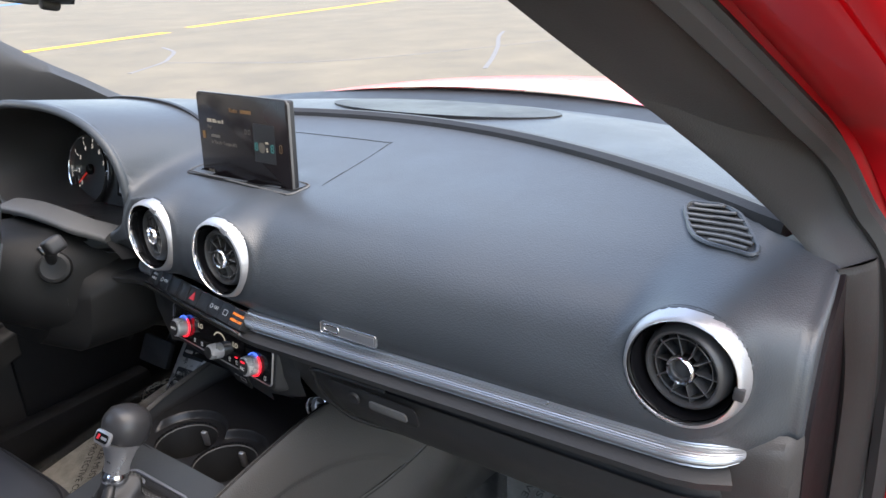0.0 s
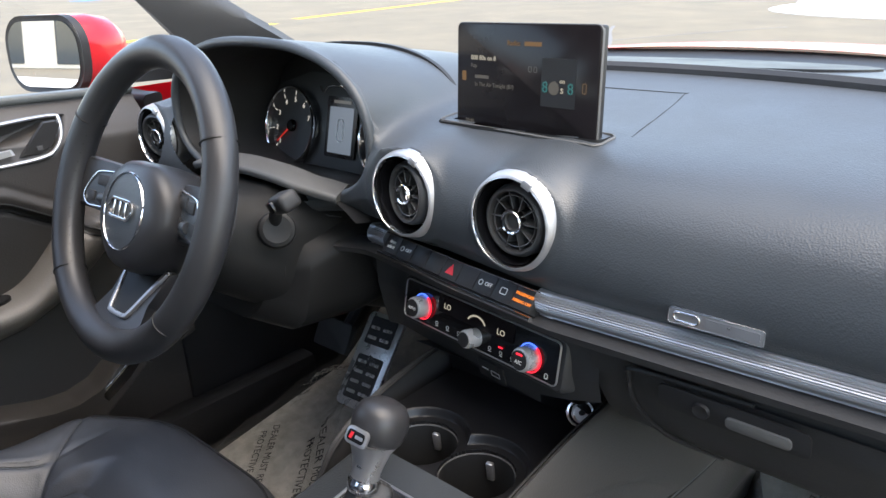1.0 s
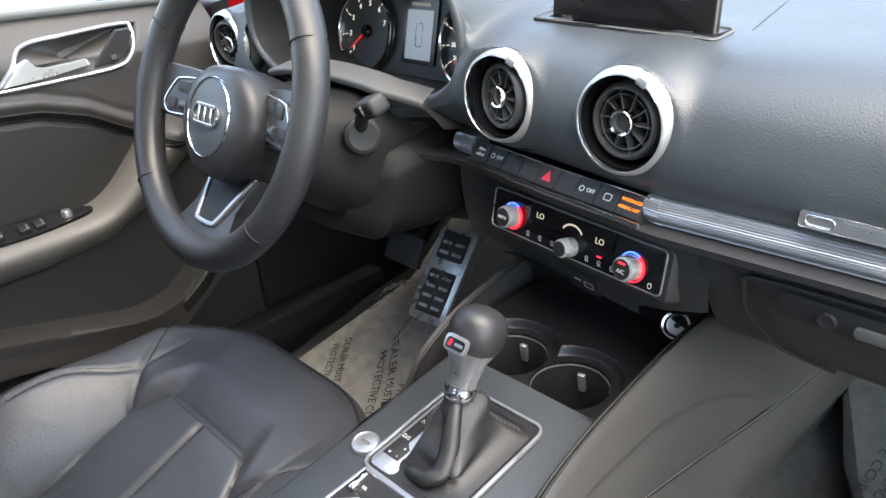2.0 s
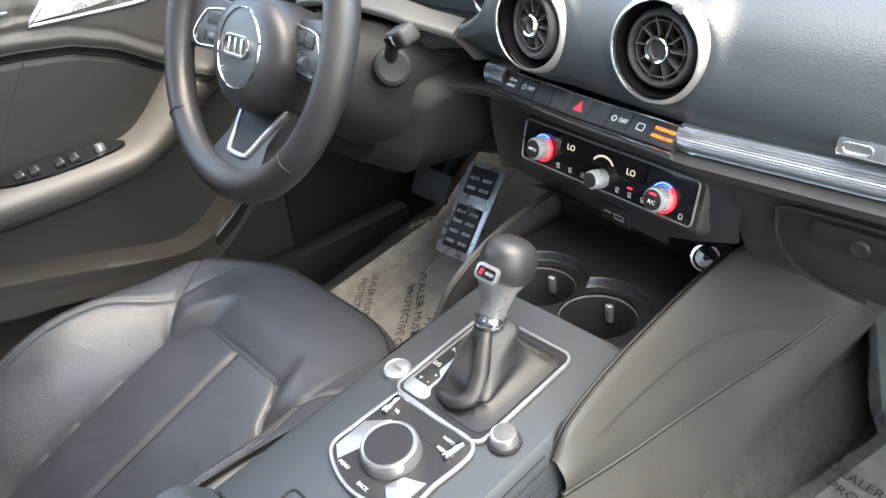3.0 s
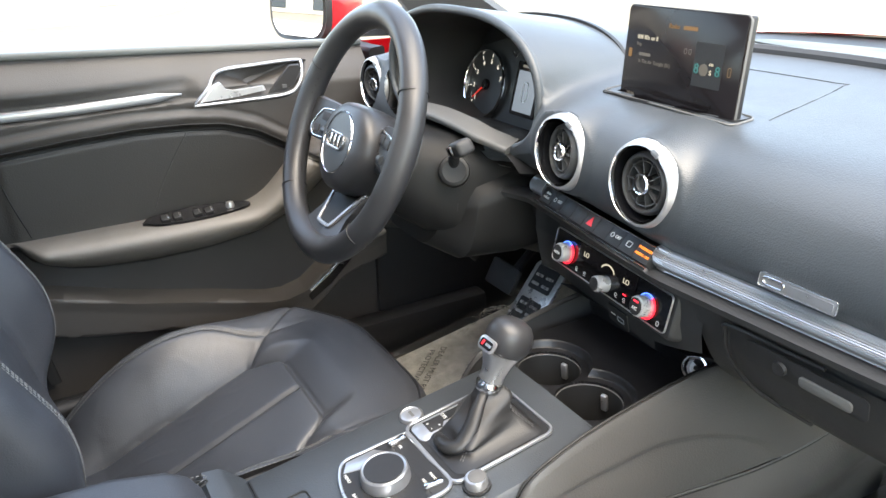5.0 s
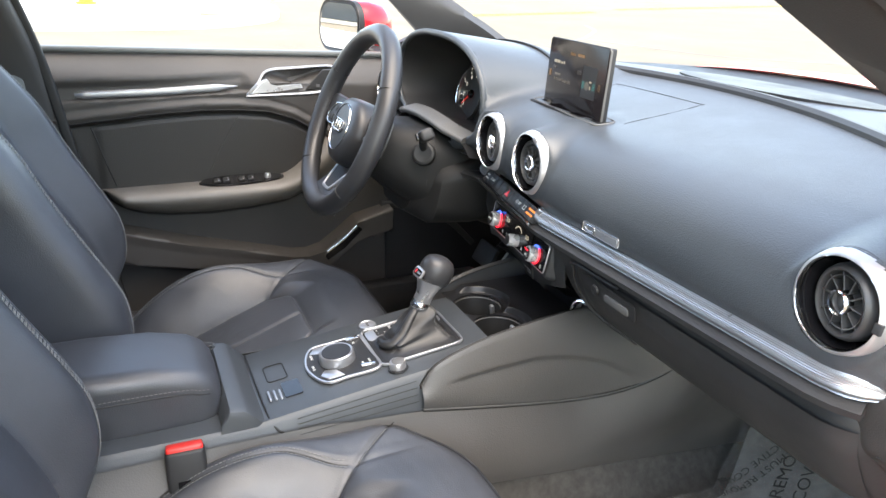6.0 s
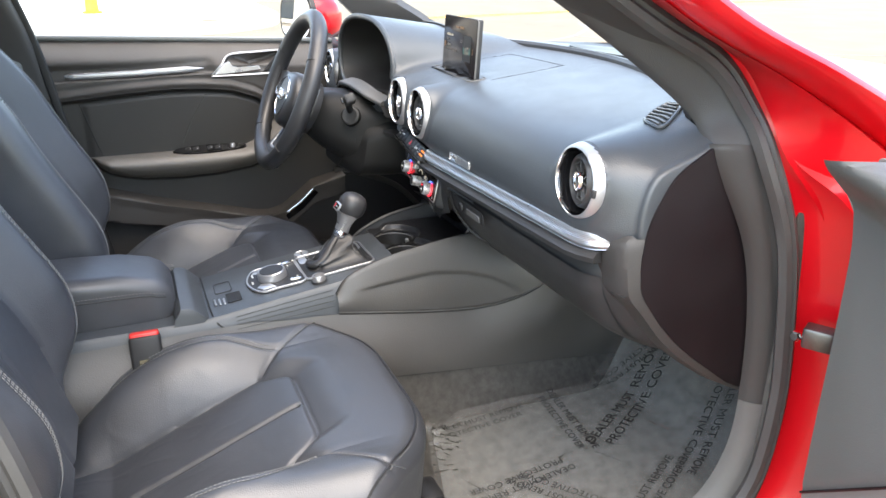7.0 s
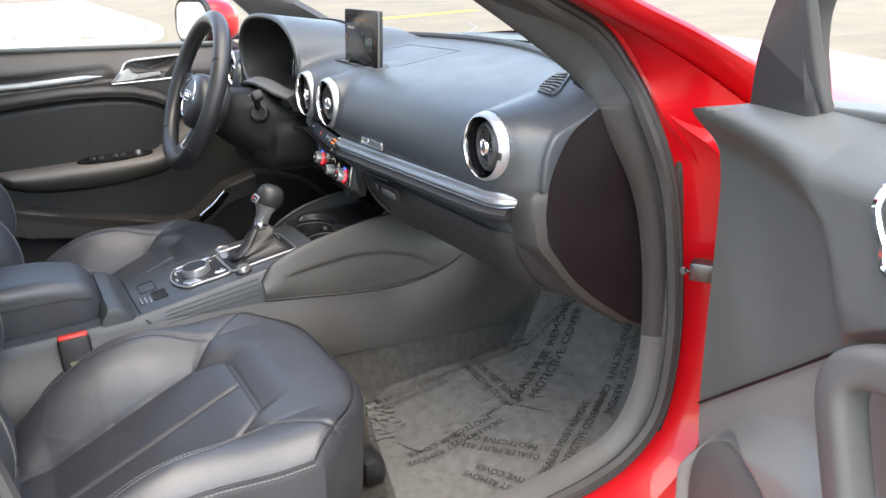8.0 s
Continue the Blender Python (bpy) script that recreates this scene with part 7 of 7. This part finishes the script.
    for y in (-0.362, -0.342, -0.308, -0.288):
        q = to_world(y, arm_top(y) + 0.009, 0.092)
        sw_ = part("window_switch", rbox(0.016, 0.014, 0.007, 0.002, 2, Matrix.Translation(q) @ pose(0, 0, 0, 8, 18, 0)), BLACK, parent, "black window switch")
        part("switch_tip", rbox(0.012, 0.0025, 0.0015, 0.0005, 1, Matrix.Translation(q) @ pose(0, 0, 0, 8, 18, 0) @ pose(0, 0.004, 0.0038)), CHROME, sw_)
    part("mirror_knob", lathe([(0.0075, 0), (0.0075, 0.005), (0.006, 0.010), (0, 0.010)], 20, Matrix.Translation(to_world(-0.250, 0.699, 0.090))), SILVER, parent, "silver mirror adjuster knob")


drv_door = empty("driver_door", "closed driver door with dark grey panel and silver handle", "car door", "front doors")
door_inner(lambda y, z, d: Vector((-0.765 + d, y, z)), drv_door, -0.70, 0.05, door_top)
part("quarter_cover", loft([[(-0.735, 0.05, 0.965), (-0.71, 0.20, 0.962), (-0.72, 0.16, 1.02)], [(-0.76, 0.05, 0.965), (-0.74, 0.20, 0.962), (-0.745, 0.16, 1.02)]]), DASH_DARK, drv_door)
rl = [(-0.128, 0.497), (-0.082, 0.528), (-0.040, 0.566), (-0.030, 0.548), (-0.075, 0.506), (-0.118, 0.480)]
part("release_recess", door_plate(lambda y, z, d: Vector((-0.672 + 0.001, y, z)) if d < 0 else Vector((-0.6715 + d * 0.01, y, z)), rl, -0.001, 0.3), PIANO, drv_door, "dark boot release recess")
part("boot_release", sweep([(-0.6665, -0.120, 0.503), (-0.6665, -0.078, 0.531), (-0.6665, -0.044, 0.561)], rrect(0.004, 0.005, 0.0015, 3), 12), CHROME, drv_door, "thin chrome boot release lever")
part("door_window", surface(lambda u, v: (-0.765 + 0.17 * v ** 1.1, -0.70 + (0.80 - 0.55 * v) * u, 0.972 + 0.34 * v), 8, 8), GLASS, drv_door, "clear side window").visible_shadow = False

# passenger door, swung wide open
OPEN = pose(0.800, 0.235, 0) @ pose(0, 0, 0, 0, 0, 66) @ pose(-0.800, -0.235, 0)
pas_door = empty("passenger_door", "open passenger door with dark grey panel and grab handle", "car door", "front doors")


def pas(y, z, d):
    return OPEN @ Vector((0.800 - d * 0.8, y, z))


def pas_front(z):
    return 0.158 + 0.020 * gsm((z - 0.86) / 0.10) ** 1.5 - 0.02 * gsm((0.58 - z) / 0.12)


def pas_top(y):
    return 0.962 + 0.108 * (0.208 - y) + 0.007 * gsm((0.19 - y) / 0.09) - 0.05 * gsm((0.0 - y) / 0.7)


def pas_crease(y):
    return 0.583 + 0.84 * (0.159 - y) - 0.25 * max(0.0, -0.10 - y)


RIDGE_Z, RIDGE_Y = (0.74, 0.80, 0.881, 0.914, 0.940, 0.957, 0.967, 0.972), (-0.165, -0.150, -0.113, -0.091, -0.052, -0.004, 0.074, 0.200)


def pas_ridge(z):
    return float(np.interp(z, RIDGE_Z, RIDGE_Y))


def ridge_height(y):
    return float(np.interp(y, RIDGE_Y, RIDGE_Z))


def pas_belly(y):
    return 0.704 - 2.3 * (y + 0.12) ** 2


def pas_depth(y, z):
    top = pas_top(y)
    start = max(ridge_height(y) + 0.002, top - 0.060)
    d = 0.104 - 0.086 * gsm((z - start) / max(0.012, top - start + 0.004)) ** 1.5
    above = gsm((z - pas_crease(y) - 0.004) / 0.012)
    hollow = gsm(min((y - pas_ridge(z)) / 0.070, (ridge_height(y) - z) / 0.055))
    low = 1 - gsm((z - 0.74) / 0.12)
    d -= above * (0.042 * hollow + 0.040 * low * (1 - hollow)) + 0.044 * (1 - above)
    d -= 0.012 * math.exp(-((y - 0.05) / 0.08) ** 2 - ((z - 0.82) / 0.10) ** 2)
    d += 0.045 * gsm((pas_belly(y) - z) / 0.055) * gsm((0.16 - y) / 0.03)
    d -= 0.014 * gsm((1.06 - math.hypot(y / 0.122, (z - 0.497) / 0.122)) / 0.08)
    return d


def pas_panel(u, v, lower):
    zt = pas_top(0.0) + 0.02
    y = 0.16 - 0.88 * u ** 1.15
    zc_ = min(pas_crease(y), 0.90)
    z = (0.36 + (zc_ - 0.36) * v) if lower else (zc_ + (zt - zc_) * v)
    y += (pas_front(z) - 0.16) * max(0.0, 1 - u * 4)
    z = min(z, pas_top(y))
    return tuple(pas(y, z, pas_depth(y, z)))


part("inner_panel", surface(lambda u, v: pas_panel(u, v, False), 150, 110), DOOR, pas_door, "dark grey moulded door panel", smooth=60)
# same moulding below the crease; its brighter light is in the base colour
part("lower_panel", surface(lambda u, v: pas_panel(u, v, True), 150, 110), DOOR_LOW_LIT, pas_door, "lower door panel in a lit copy of the door plastic", smooth=60)
edge_rows = []
for z in np.linspace(0.36, 0.962, 40):
    y = pas_front(z)
    edge_rows.append([tuple(pas(y + k, z, pas_depth(y, z) * (1 - w))) for k, w in ((0.0, 0.0), (0.004, 0.12), (0.006, 0.4), (0.006, 1.2))])
part("panel_front_edge", loft(edge_rows, closed=False), DOOR, pas_door)
part("core", loft([[tuple(pas(y, z, 0.0)) for y, z in ((0.15, 0.36), (-0.70, 0.36), (-0.70, 0.955), (0.15, 0.95))], [tuple(pas(y, z, -0.07)) for y, z in ((0.15, 0.34), (-0.70, 0.34), (-0.70, 0.945), (0.15, 0.94))]]), RED, pas_door, "red outer door skin")
part("panel_top", sweep([tuple(pas(y, pas_top(y) - 0.004, -0.004)) for y in np.linspace(0.185, -0.70, 40)], rrect(0.056, 0.010, 0.004)), DOOR, pas_door)
hfo = smooth_path([(-0.150, 0.962), (-0.153, 0.945), (-0.165, 0.925), (-0.187, 0.905), (-0.32, 0.91), (-0.33, 0.965), (-0.172, 0.968), (-0.150, 0.962)], 60)[:-1]
part("handle_frame", sweep([tuple(pas(y, z, pas_depth(y, z) + 0.006)) for y, z in hfo], circle(0.0042, 8), up=tuple(OPEN.to_3x3() @ Vector((-1, 0, 0))), closed=True), CHROME, pas_door, "chrome frame round the door handle")
part("handle_cup", loft([[tuple(pas(y + (-0.2 - y) * s, z + (0.93 - z) * s, pas_depth(y, z) + w)) for y, z in hfo] for s, w in ((0.0, 0.004), (0.08, -0.008), (0.95, -0.010))], caps=False), BLACK, pas_door, "black handle cup")
part("grab_handle", sweep([tuple(pas(y, z, 0.110 + w)) for y, z, w in ((-0.262, 0.54, -0.02), (-0.240, 0.60, 0.0), (-0.222, 0.65, 0.010), (-0.200, 0.71, 0.016), (-0.178, 0.770, 0.018), (-0.168, 0.805, 0.018), (-0.176, 0.828, 0.014), (-0.205, 0.842, 0.006), (-0.28, 0.855, -0.008), (-0.36, 0.862, -0.02))], rrect(0.034, 0.032, 0.010), 60, up=tuple(OPEN.to_3x3() @ Vector((-1, 0, 0)))), TRIM, pas_door, "grey grab handle")
part("crease", sweep([tuple(pas(y, pas_crease(y) + 0.001, pas_depth(y, pas_crease(y) - 0.004) + 0.004)) for y in np.linspace(0.155, -0.20, 40)], circle(0.0016, 6)), ENDCAP, pas_door)
spk = [[tuple(pas(0.116 * r * math.cos(a), 0.497 + 0.116 * r * math.sin(a), pas_depth(0.0, 0.497) + dd)) for a in [2 * math.pi * i / 64 for i in range(64)]] for r, dd in ((1.0, -0.01), (1.0, 0.001), (0.97, 0.004), (0.6, 0.007), (0.05, 0.008))]
part("door_speaker", loft(spk), GRILLE, pas_door, "round grey perforated speaker grille")
sail_f = smooth_path([(0.130, 0.972), (0.119, 1.022), (0.102, 1.058), (0.080, 1.092), (0.025, 1.150), (-0.09, 1.225), (-0.25, 1.29)], 26)
sail_r = smooth_path([(0.012, 0.982), (0.022, 1.02), (0.028, 1.052), (0.020, 1.088), (-0.025, 1.132), (-0.11, 1.19), (-0.26, 1.255)], 26)


def sail_depth(z):
    return 0.050 + 0.08 * max(0.0, z - 0.97)


part("window_frame", loft([[tuple(pas(f[0] + (r[0] - f[0]) * t, f[1] + (r[1] - f[1]) * t, sail_depth(f[1] + (r[1] - f[1]) * t) + k)) for t, k in ((0.0, -0.004), (0.06, 0.003), (0.5, 0.006), (0.94, 0.003), (1.0, -0.004), (1.0, -0.026), (0.0, -0.026))] for f, r in zip(sail_f, sail_r)]), PILLAR, pas_door, "dark window frame and corner cover")
part("quarter_post", sweep([tuple(pas(0.014, 0.970, 0.026)), tuple(pas(0.020, 1.03, 0.05)), tuple(pas(0.018, 1.115, 0.08))], rrect(0.016, 0.012, 0.004), 8, up=tuple(OPEN.to_3x3() @ Vector((1, 0, 0)))), RUBBER, pas_door, "black window channel")
part("door_window", surface(lambda u, v: tuple(pas(-0.01 - 0.66 * u, 0.97 + (0.30 * min(1.0, 0.30 + u * 1.6)) * v, 0.016 + 0.13 * v)), 10, 8), GLASS, pas_door, "clear side window").visible_shadow = False
hg = part("hinge", rbox(0.036, 0.026, 0.028, 0.004, 2, pose(0.758, 0.258, 0.716, 0, 0, 30)), STEEL, pas_door, "bare steel door hinge")
part("hinge_bolt", lathe([(0.007, 0), (0.007, 0.004), (0.005, 0.006), (0, 0.006)], 6, pose(0.742, 0.238, 0.716, 90, 0, 10)), CHROME, hg)


def door_mirror(name, m, label):
    mr = empty(name, label, "door mirror", "door mirrors")
    def ringm(y, s):
        return [tuple(m @ Vector((x * s, y, z * s))) for x, z in rrect(0.20, 0.125, 0.050, 7)]
    part("housing", loft([ringm(0.0, 1.0), ringm(0.03, 1.05), ringm(0.07, 0.98), ringm(0.10, 0.75), ringm(0.12, 0.4)]), RED, mr, "glossy red mirror housing")
    part("bezel", loft([ringm(-0.008, 0.97), ringm(-0.010, 1.01), ringm(0.004, 1.03), ringm(0.006, 1.0)]), BLACK, mr, "black mirror bezel")
    part("mirror_glass", slab(rrect(0.184, 0.108, 0.042, 7), 0.002, 0, m @ pose(0, -0.009, 0, 90, 0, 0)), MIRROR, mr, "mirror glass")
    part("foot", sweep([tuple(m @ Vector(p)) for p in ((0.09, 0.03, -0.05), (0.13, 0.05, -0.075), (0.17, 0.06, -0.08))], rrect(0.05, 0.03, 0.01), 12), BLACK, mr, "black mirror foot")
    return mr


door_mirror("door_mirror", pose(-0.910, 0.0, 1.010, -4, 0, 14), "driver door mirror in glossy red housing reflecting the lot")
door_mirror("door_mirror", OPEN @ pose(0.955, -0.045, 1.030, 0, 0, 0) @ Matrix.Diagonal((-1, 1, 1, 1)), "passenger door mirror in glossy red housing")

# interior mirror under the windscreen
rvm = empty("interior_mirror", "black interior mirror hanging from the windscreen", "mirror")
rm = pose(-0.075, -0.075, 1.213, 78, 0, -14)
part("housing", slab(rrect(0.235, 0.068, 0.030, 8), 0.030, 0.010, rm @ pose(0, 0, -0.030) @ pose(0, 0, 0.030, 180, 0, 0), 3), BLACK, rvm, "black mirror housing")
part("mirror_glass", slab(rrect(0.222, 0.056, 0.025, 8), 0.002, 0.0005, rm), MIRROR, rvm, "mirror glass")
part("dip_lever", rbox(0.016, 0.012, 0.018, 0.004, 2, rm @ pose(0.072, -0.036, -0.012)), BLACK, rvm, "small black dip lever")
part("stem", tube([tuple(rm @ Vector((0, 0.01, -0.03))), (-0.060, -0.03, 1.245), (-0.055, -0.020, 1.262)], 0.008, 12), BLACK, rvm)

# ---- floor mats, protective film, pedals ----
def floor_z(y):
    return 0.302 + 0.16 * max(0, y) + 0.55 * max(0, y - 0.33)


def crinkle(x, y, seed):
    """Folds of thin film: flat patches crossed by sharp ridges."""
    w = noise.noise((x * 5, y * 5, seed))
    a = noise.noise((x * 9 + 1.5 * w, y * 8 - 1.2 * w, seed + 1))
    b = noise.noise((x * 23 - 2.0 * w, y * 21 + 2.2 * a, seed + 2))
    c = noise.noise((x * 52 + 2 * b, y * 47, seed + 3))
    where = gsm(noise.noise((x * 6, y * 6, seed + 5)) * 1.6 + 0.35)
    z = 0.0022 * noise.noise((x * 7, y * 7, seed + 9))
    z += 0.0012 * max(0.0, 1 - 9.0 * abs(a)) ** 1.3 * (0.25 + 0.75 * where)
    z += 0.0007 * max(0.0, 1 - 8.0 * abs(b)) ** 1.2 * where
    z += 0.0003 * max(0.0, 1 - 3.5 * abs(c)) * where ** 2
    return z


def film_side(y, x0):
    """Edge of mat and film beside the tunnel."""
    if x0 < 0:
        return x0
    return x0 - 0.190 + float(np.interp(y, (-0.16, -0.035, 0.155, 0.285, 0.46, 0.56), (0.173, 0.176, 0.222, 0.255, 0.15, 0.14)))


def film_rear(x, x0):
    return -0.16 if x0 < 0 else -0.035 - 0.28 * (x - 0.173)


def sheet_point(u, v, x0, x1, y1):
    y = film_rear(x0 + (x1 - x0) * u, x0)
    y += (y1 - y) * v
    a = film_side(y, x0)
    return a + (x1 - a) * u, y


def mat_surface(x0, x1, y1):
    def f(u, v):
        x, y = sheet_point(u, v, x0, x1, y1)
        return (x, y + 0.012 * (1 - v), floor_z(y) + 0.008)
    return f


def film_height(x, y, x0, x1):
    u = (x - film_side(y, x0)) / (x1 - film_side(y, x0))
    z = floor_z(y) + 0.013 + crinkle(x, y, 3.0 + x0)
    z += 0.007 * gsm((0.05 - u) / 0.05) * (0.6 + 0.8 * noise.noise((y * 16, 1.0, x0))) + 0.010 * gsm((u - 0.93) / 0.07)
    w = noise.noise((x * 18, y * 18, 7.0))
    ruck = max(0.0, 1 - 2.6 * abs(noise.noise((x * 26 + 2 * w, y * 20 - 2 * w, 4.0)))) + 0.5 * max(0.0, 1 - 3 * abs(noise.noise((x * 60, y * 55 + 2 * w, 6.0))))
    if x0 < 0:
        z += 0.13 * math.exp(-((x + 0.415) / 0.065) ** 2 - ((y - 0.205) / 0.060) ** 2) * (1 + 0.5 * noise.noise((x * 40, y * 30, 2)))
        z += (0.020 + 0.014 * ruck) * math.exp(-((x + 0.585) / 0.045) ** 2 - ((y - 0.245) / 0.075) ** 2)
    else:
        z += 0.012 * ruck * math.exp(-((x - 0.20) / 0.10) ** 2 - ((y - film_rear(x, x0)) / 0.040) ** 2)
        z += 0.0012 * ruck * gsm((y - 0.24) / 0.15)
    return z


def film_sheet(x0, x1, y1):
    def f(u, v):
        x, y = sheet_point(u, v, x0, x1, y1)
        x += 0.008 * noise.noise((y * 14, 4.0, x0)) * (gsm((0.1 - u) / 0.1) - gsm((u - 0.9) / 0.1))
        return (x, y, film_height(x, y, x0, x1))
    return f


for x0, x1, who in ((0.195, 0.665, "passenger"), (-0.63, -0.20, "driver")):
    right = who == "passenger"
    # the driver's mat takes the copy lightened for footwell light
    mt = thing("floor_mat", surface(mat_surface(x0, x1, 0.56), 40, 50), MAT if right else LIT_MAT, "grey carpet floor mat in the footwell" if right else "carpet floor mat coloured pale for the light in the footwell", "floor mat", "floor mats")
    fx0, fx1 = x0 - 0.014, x1 + 0.012
    fl = thing("protective_film", surface(film_sheet(fx0, fx1, 0.55), 210 if right else 150, 310 if right else 220), FILM, "crinkled clear protective film printed with black words", "plastic film", "protective films", smooth=70)
    fl.visible_shadow = False
    if right:
        prints = [(0.235, 0.050, 84, 0.018), (0.318, 0.190, -4, 0.0185), (0.348, 0.318, 118, 0.026), (0.418, 0.040, 268, 0.019), (0.475, 0.085, 214, 0.018), (0.492, 0.370, -62, 0.020), (0.360, 0.455, 176, 0.017), (0.262, 0.375, 262, 0.017), (0.580, 0.060, 205, 0.018), (0.560, 0.20, 118, 0.020)]
    else:
        prints = [(-0.420, 0.070, -52, 0.020), (-0.340, 0.030, -58, 0.020), (-0.30, 0.12, 128, 0.018), (-0.530, 0.05, -50, 0.018)]
    for x, y, ang, size in prints:
        for t, dy in (("DEALER MUST REMOVE", 0.62 * size), ("PROTECTIVE COVER", -0.62 * size)):
            c = Matrix.Translation((x, y, 0)) @ pose(0, 0, 0, 0, 0, ang) @ pose(0, dy, 0)
            tx = lettering(t, size, INK, c, fl, "film_print", depth=0.0)
            for v in tx.data.vertices:
                v.co.z = film_height(v.co.x, v.co.y, fx0, fx1) + 0.0012

ped = empty("accelerator_pedal", "brushed steel accelerator pedal with black rubber pads", "pedal")
pm = Matrix.Translation((-0.420, 0.235, 0.480)) @ pose(0, 0, 0, 50, 0, 4)
part("plate", slab(rrect(0.082, 0.170, 0.010), 0.006, 0.002, pm), PEDAL, ped, "brushed steel pedal plate")
for y, hgt in ((0.052, 0.050), (-0.032, 0.078)):
    pd = part("rubber_pad", slab(rrect(0.058, hgt, 0.004), 0.004, 0.001, pm @ pose(0, y, 0.004)), RUBBER, ped, "black rubber pad")
    for k in range(int(hgt / 0.018)):
        for s in (-1, 1):
            part("stud", rbox(0.020, 0.006, 0.004, 0.0015, 1, pm @ pose(s * 0.014, y - hgt / 2 + 0.012 + 0.018 * k, 0.0085)), PEDAL, pd)
brk = empty("brake_pedal", "dark brake pedal on its arm", "pedal")
part("pad", slab(rrect(0.09, 0.055, 0.006), 0.010, 0.003, Matrix.Translation((-0.52, 0.24, 0.50)) @ pose(0, 0, 0, 62, 0, 0)), RUBBER, brk)
part("arm", tube([(-0.52, 0.26, 0.50), (-0.515, 0.36, 0.60), (-0.51, 0.40, 0.70)], 0.010, 16), BLACK, brk)
part_ = thing("seat_rail_cover", rbox(0.06, 0.04, 0.05, 0.01, 2, pose(0.40, -0.12, 0.325)), BLACK, "black seat rail end cover", "rail cover")
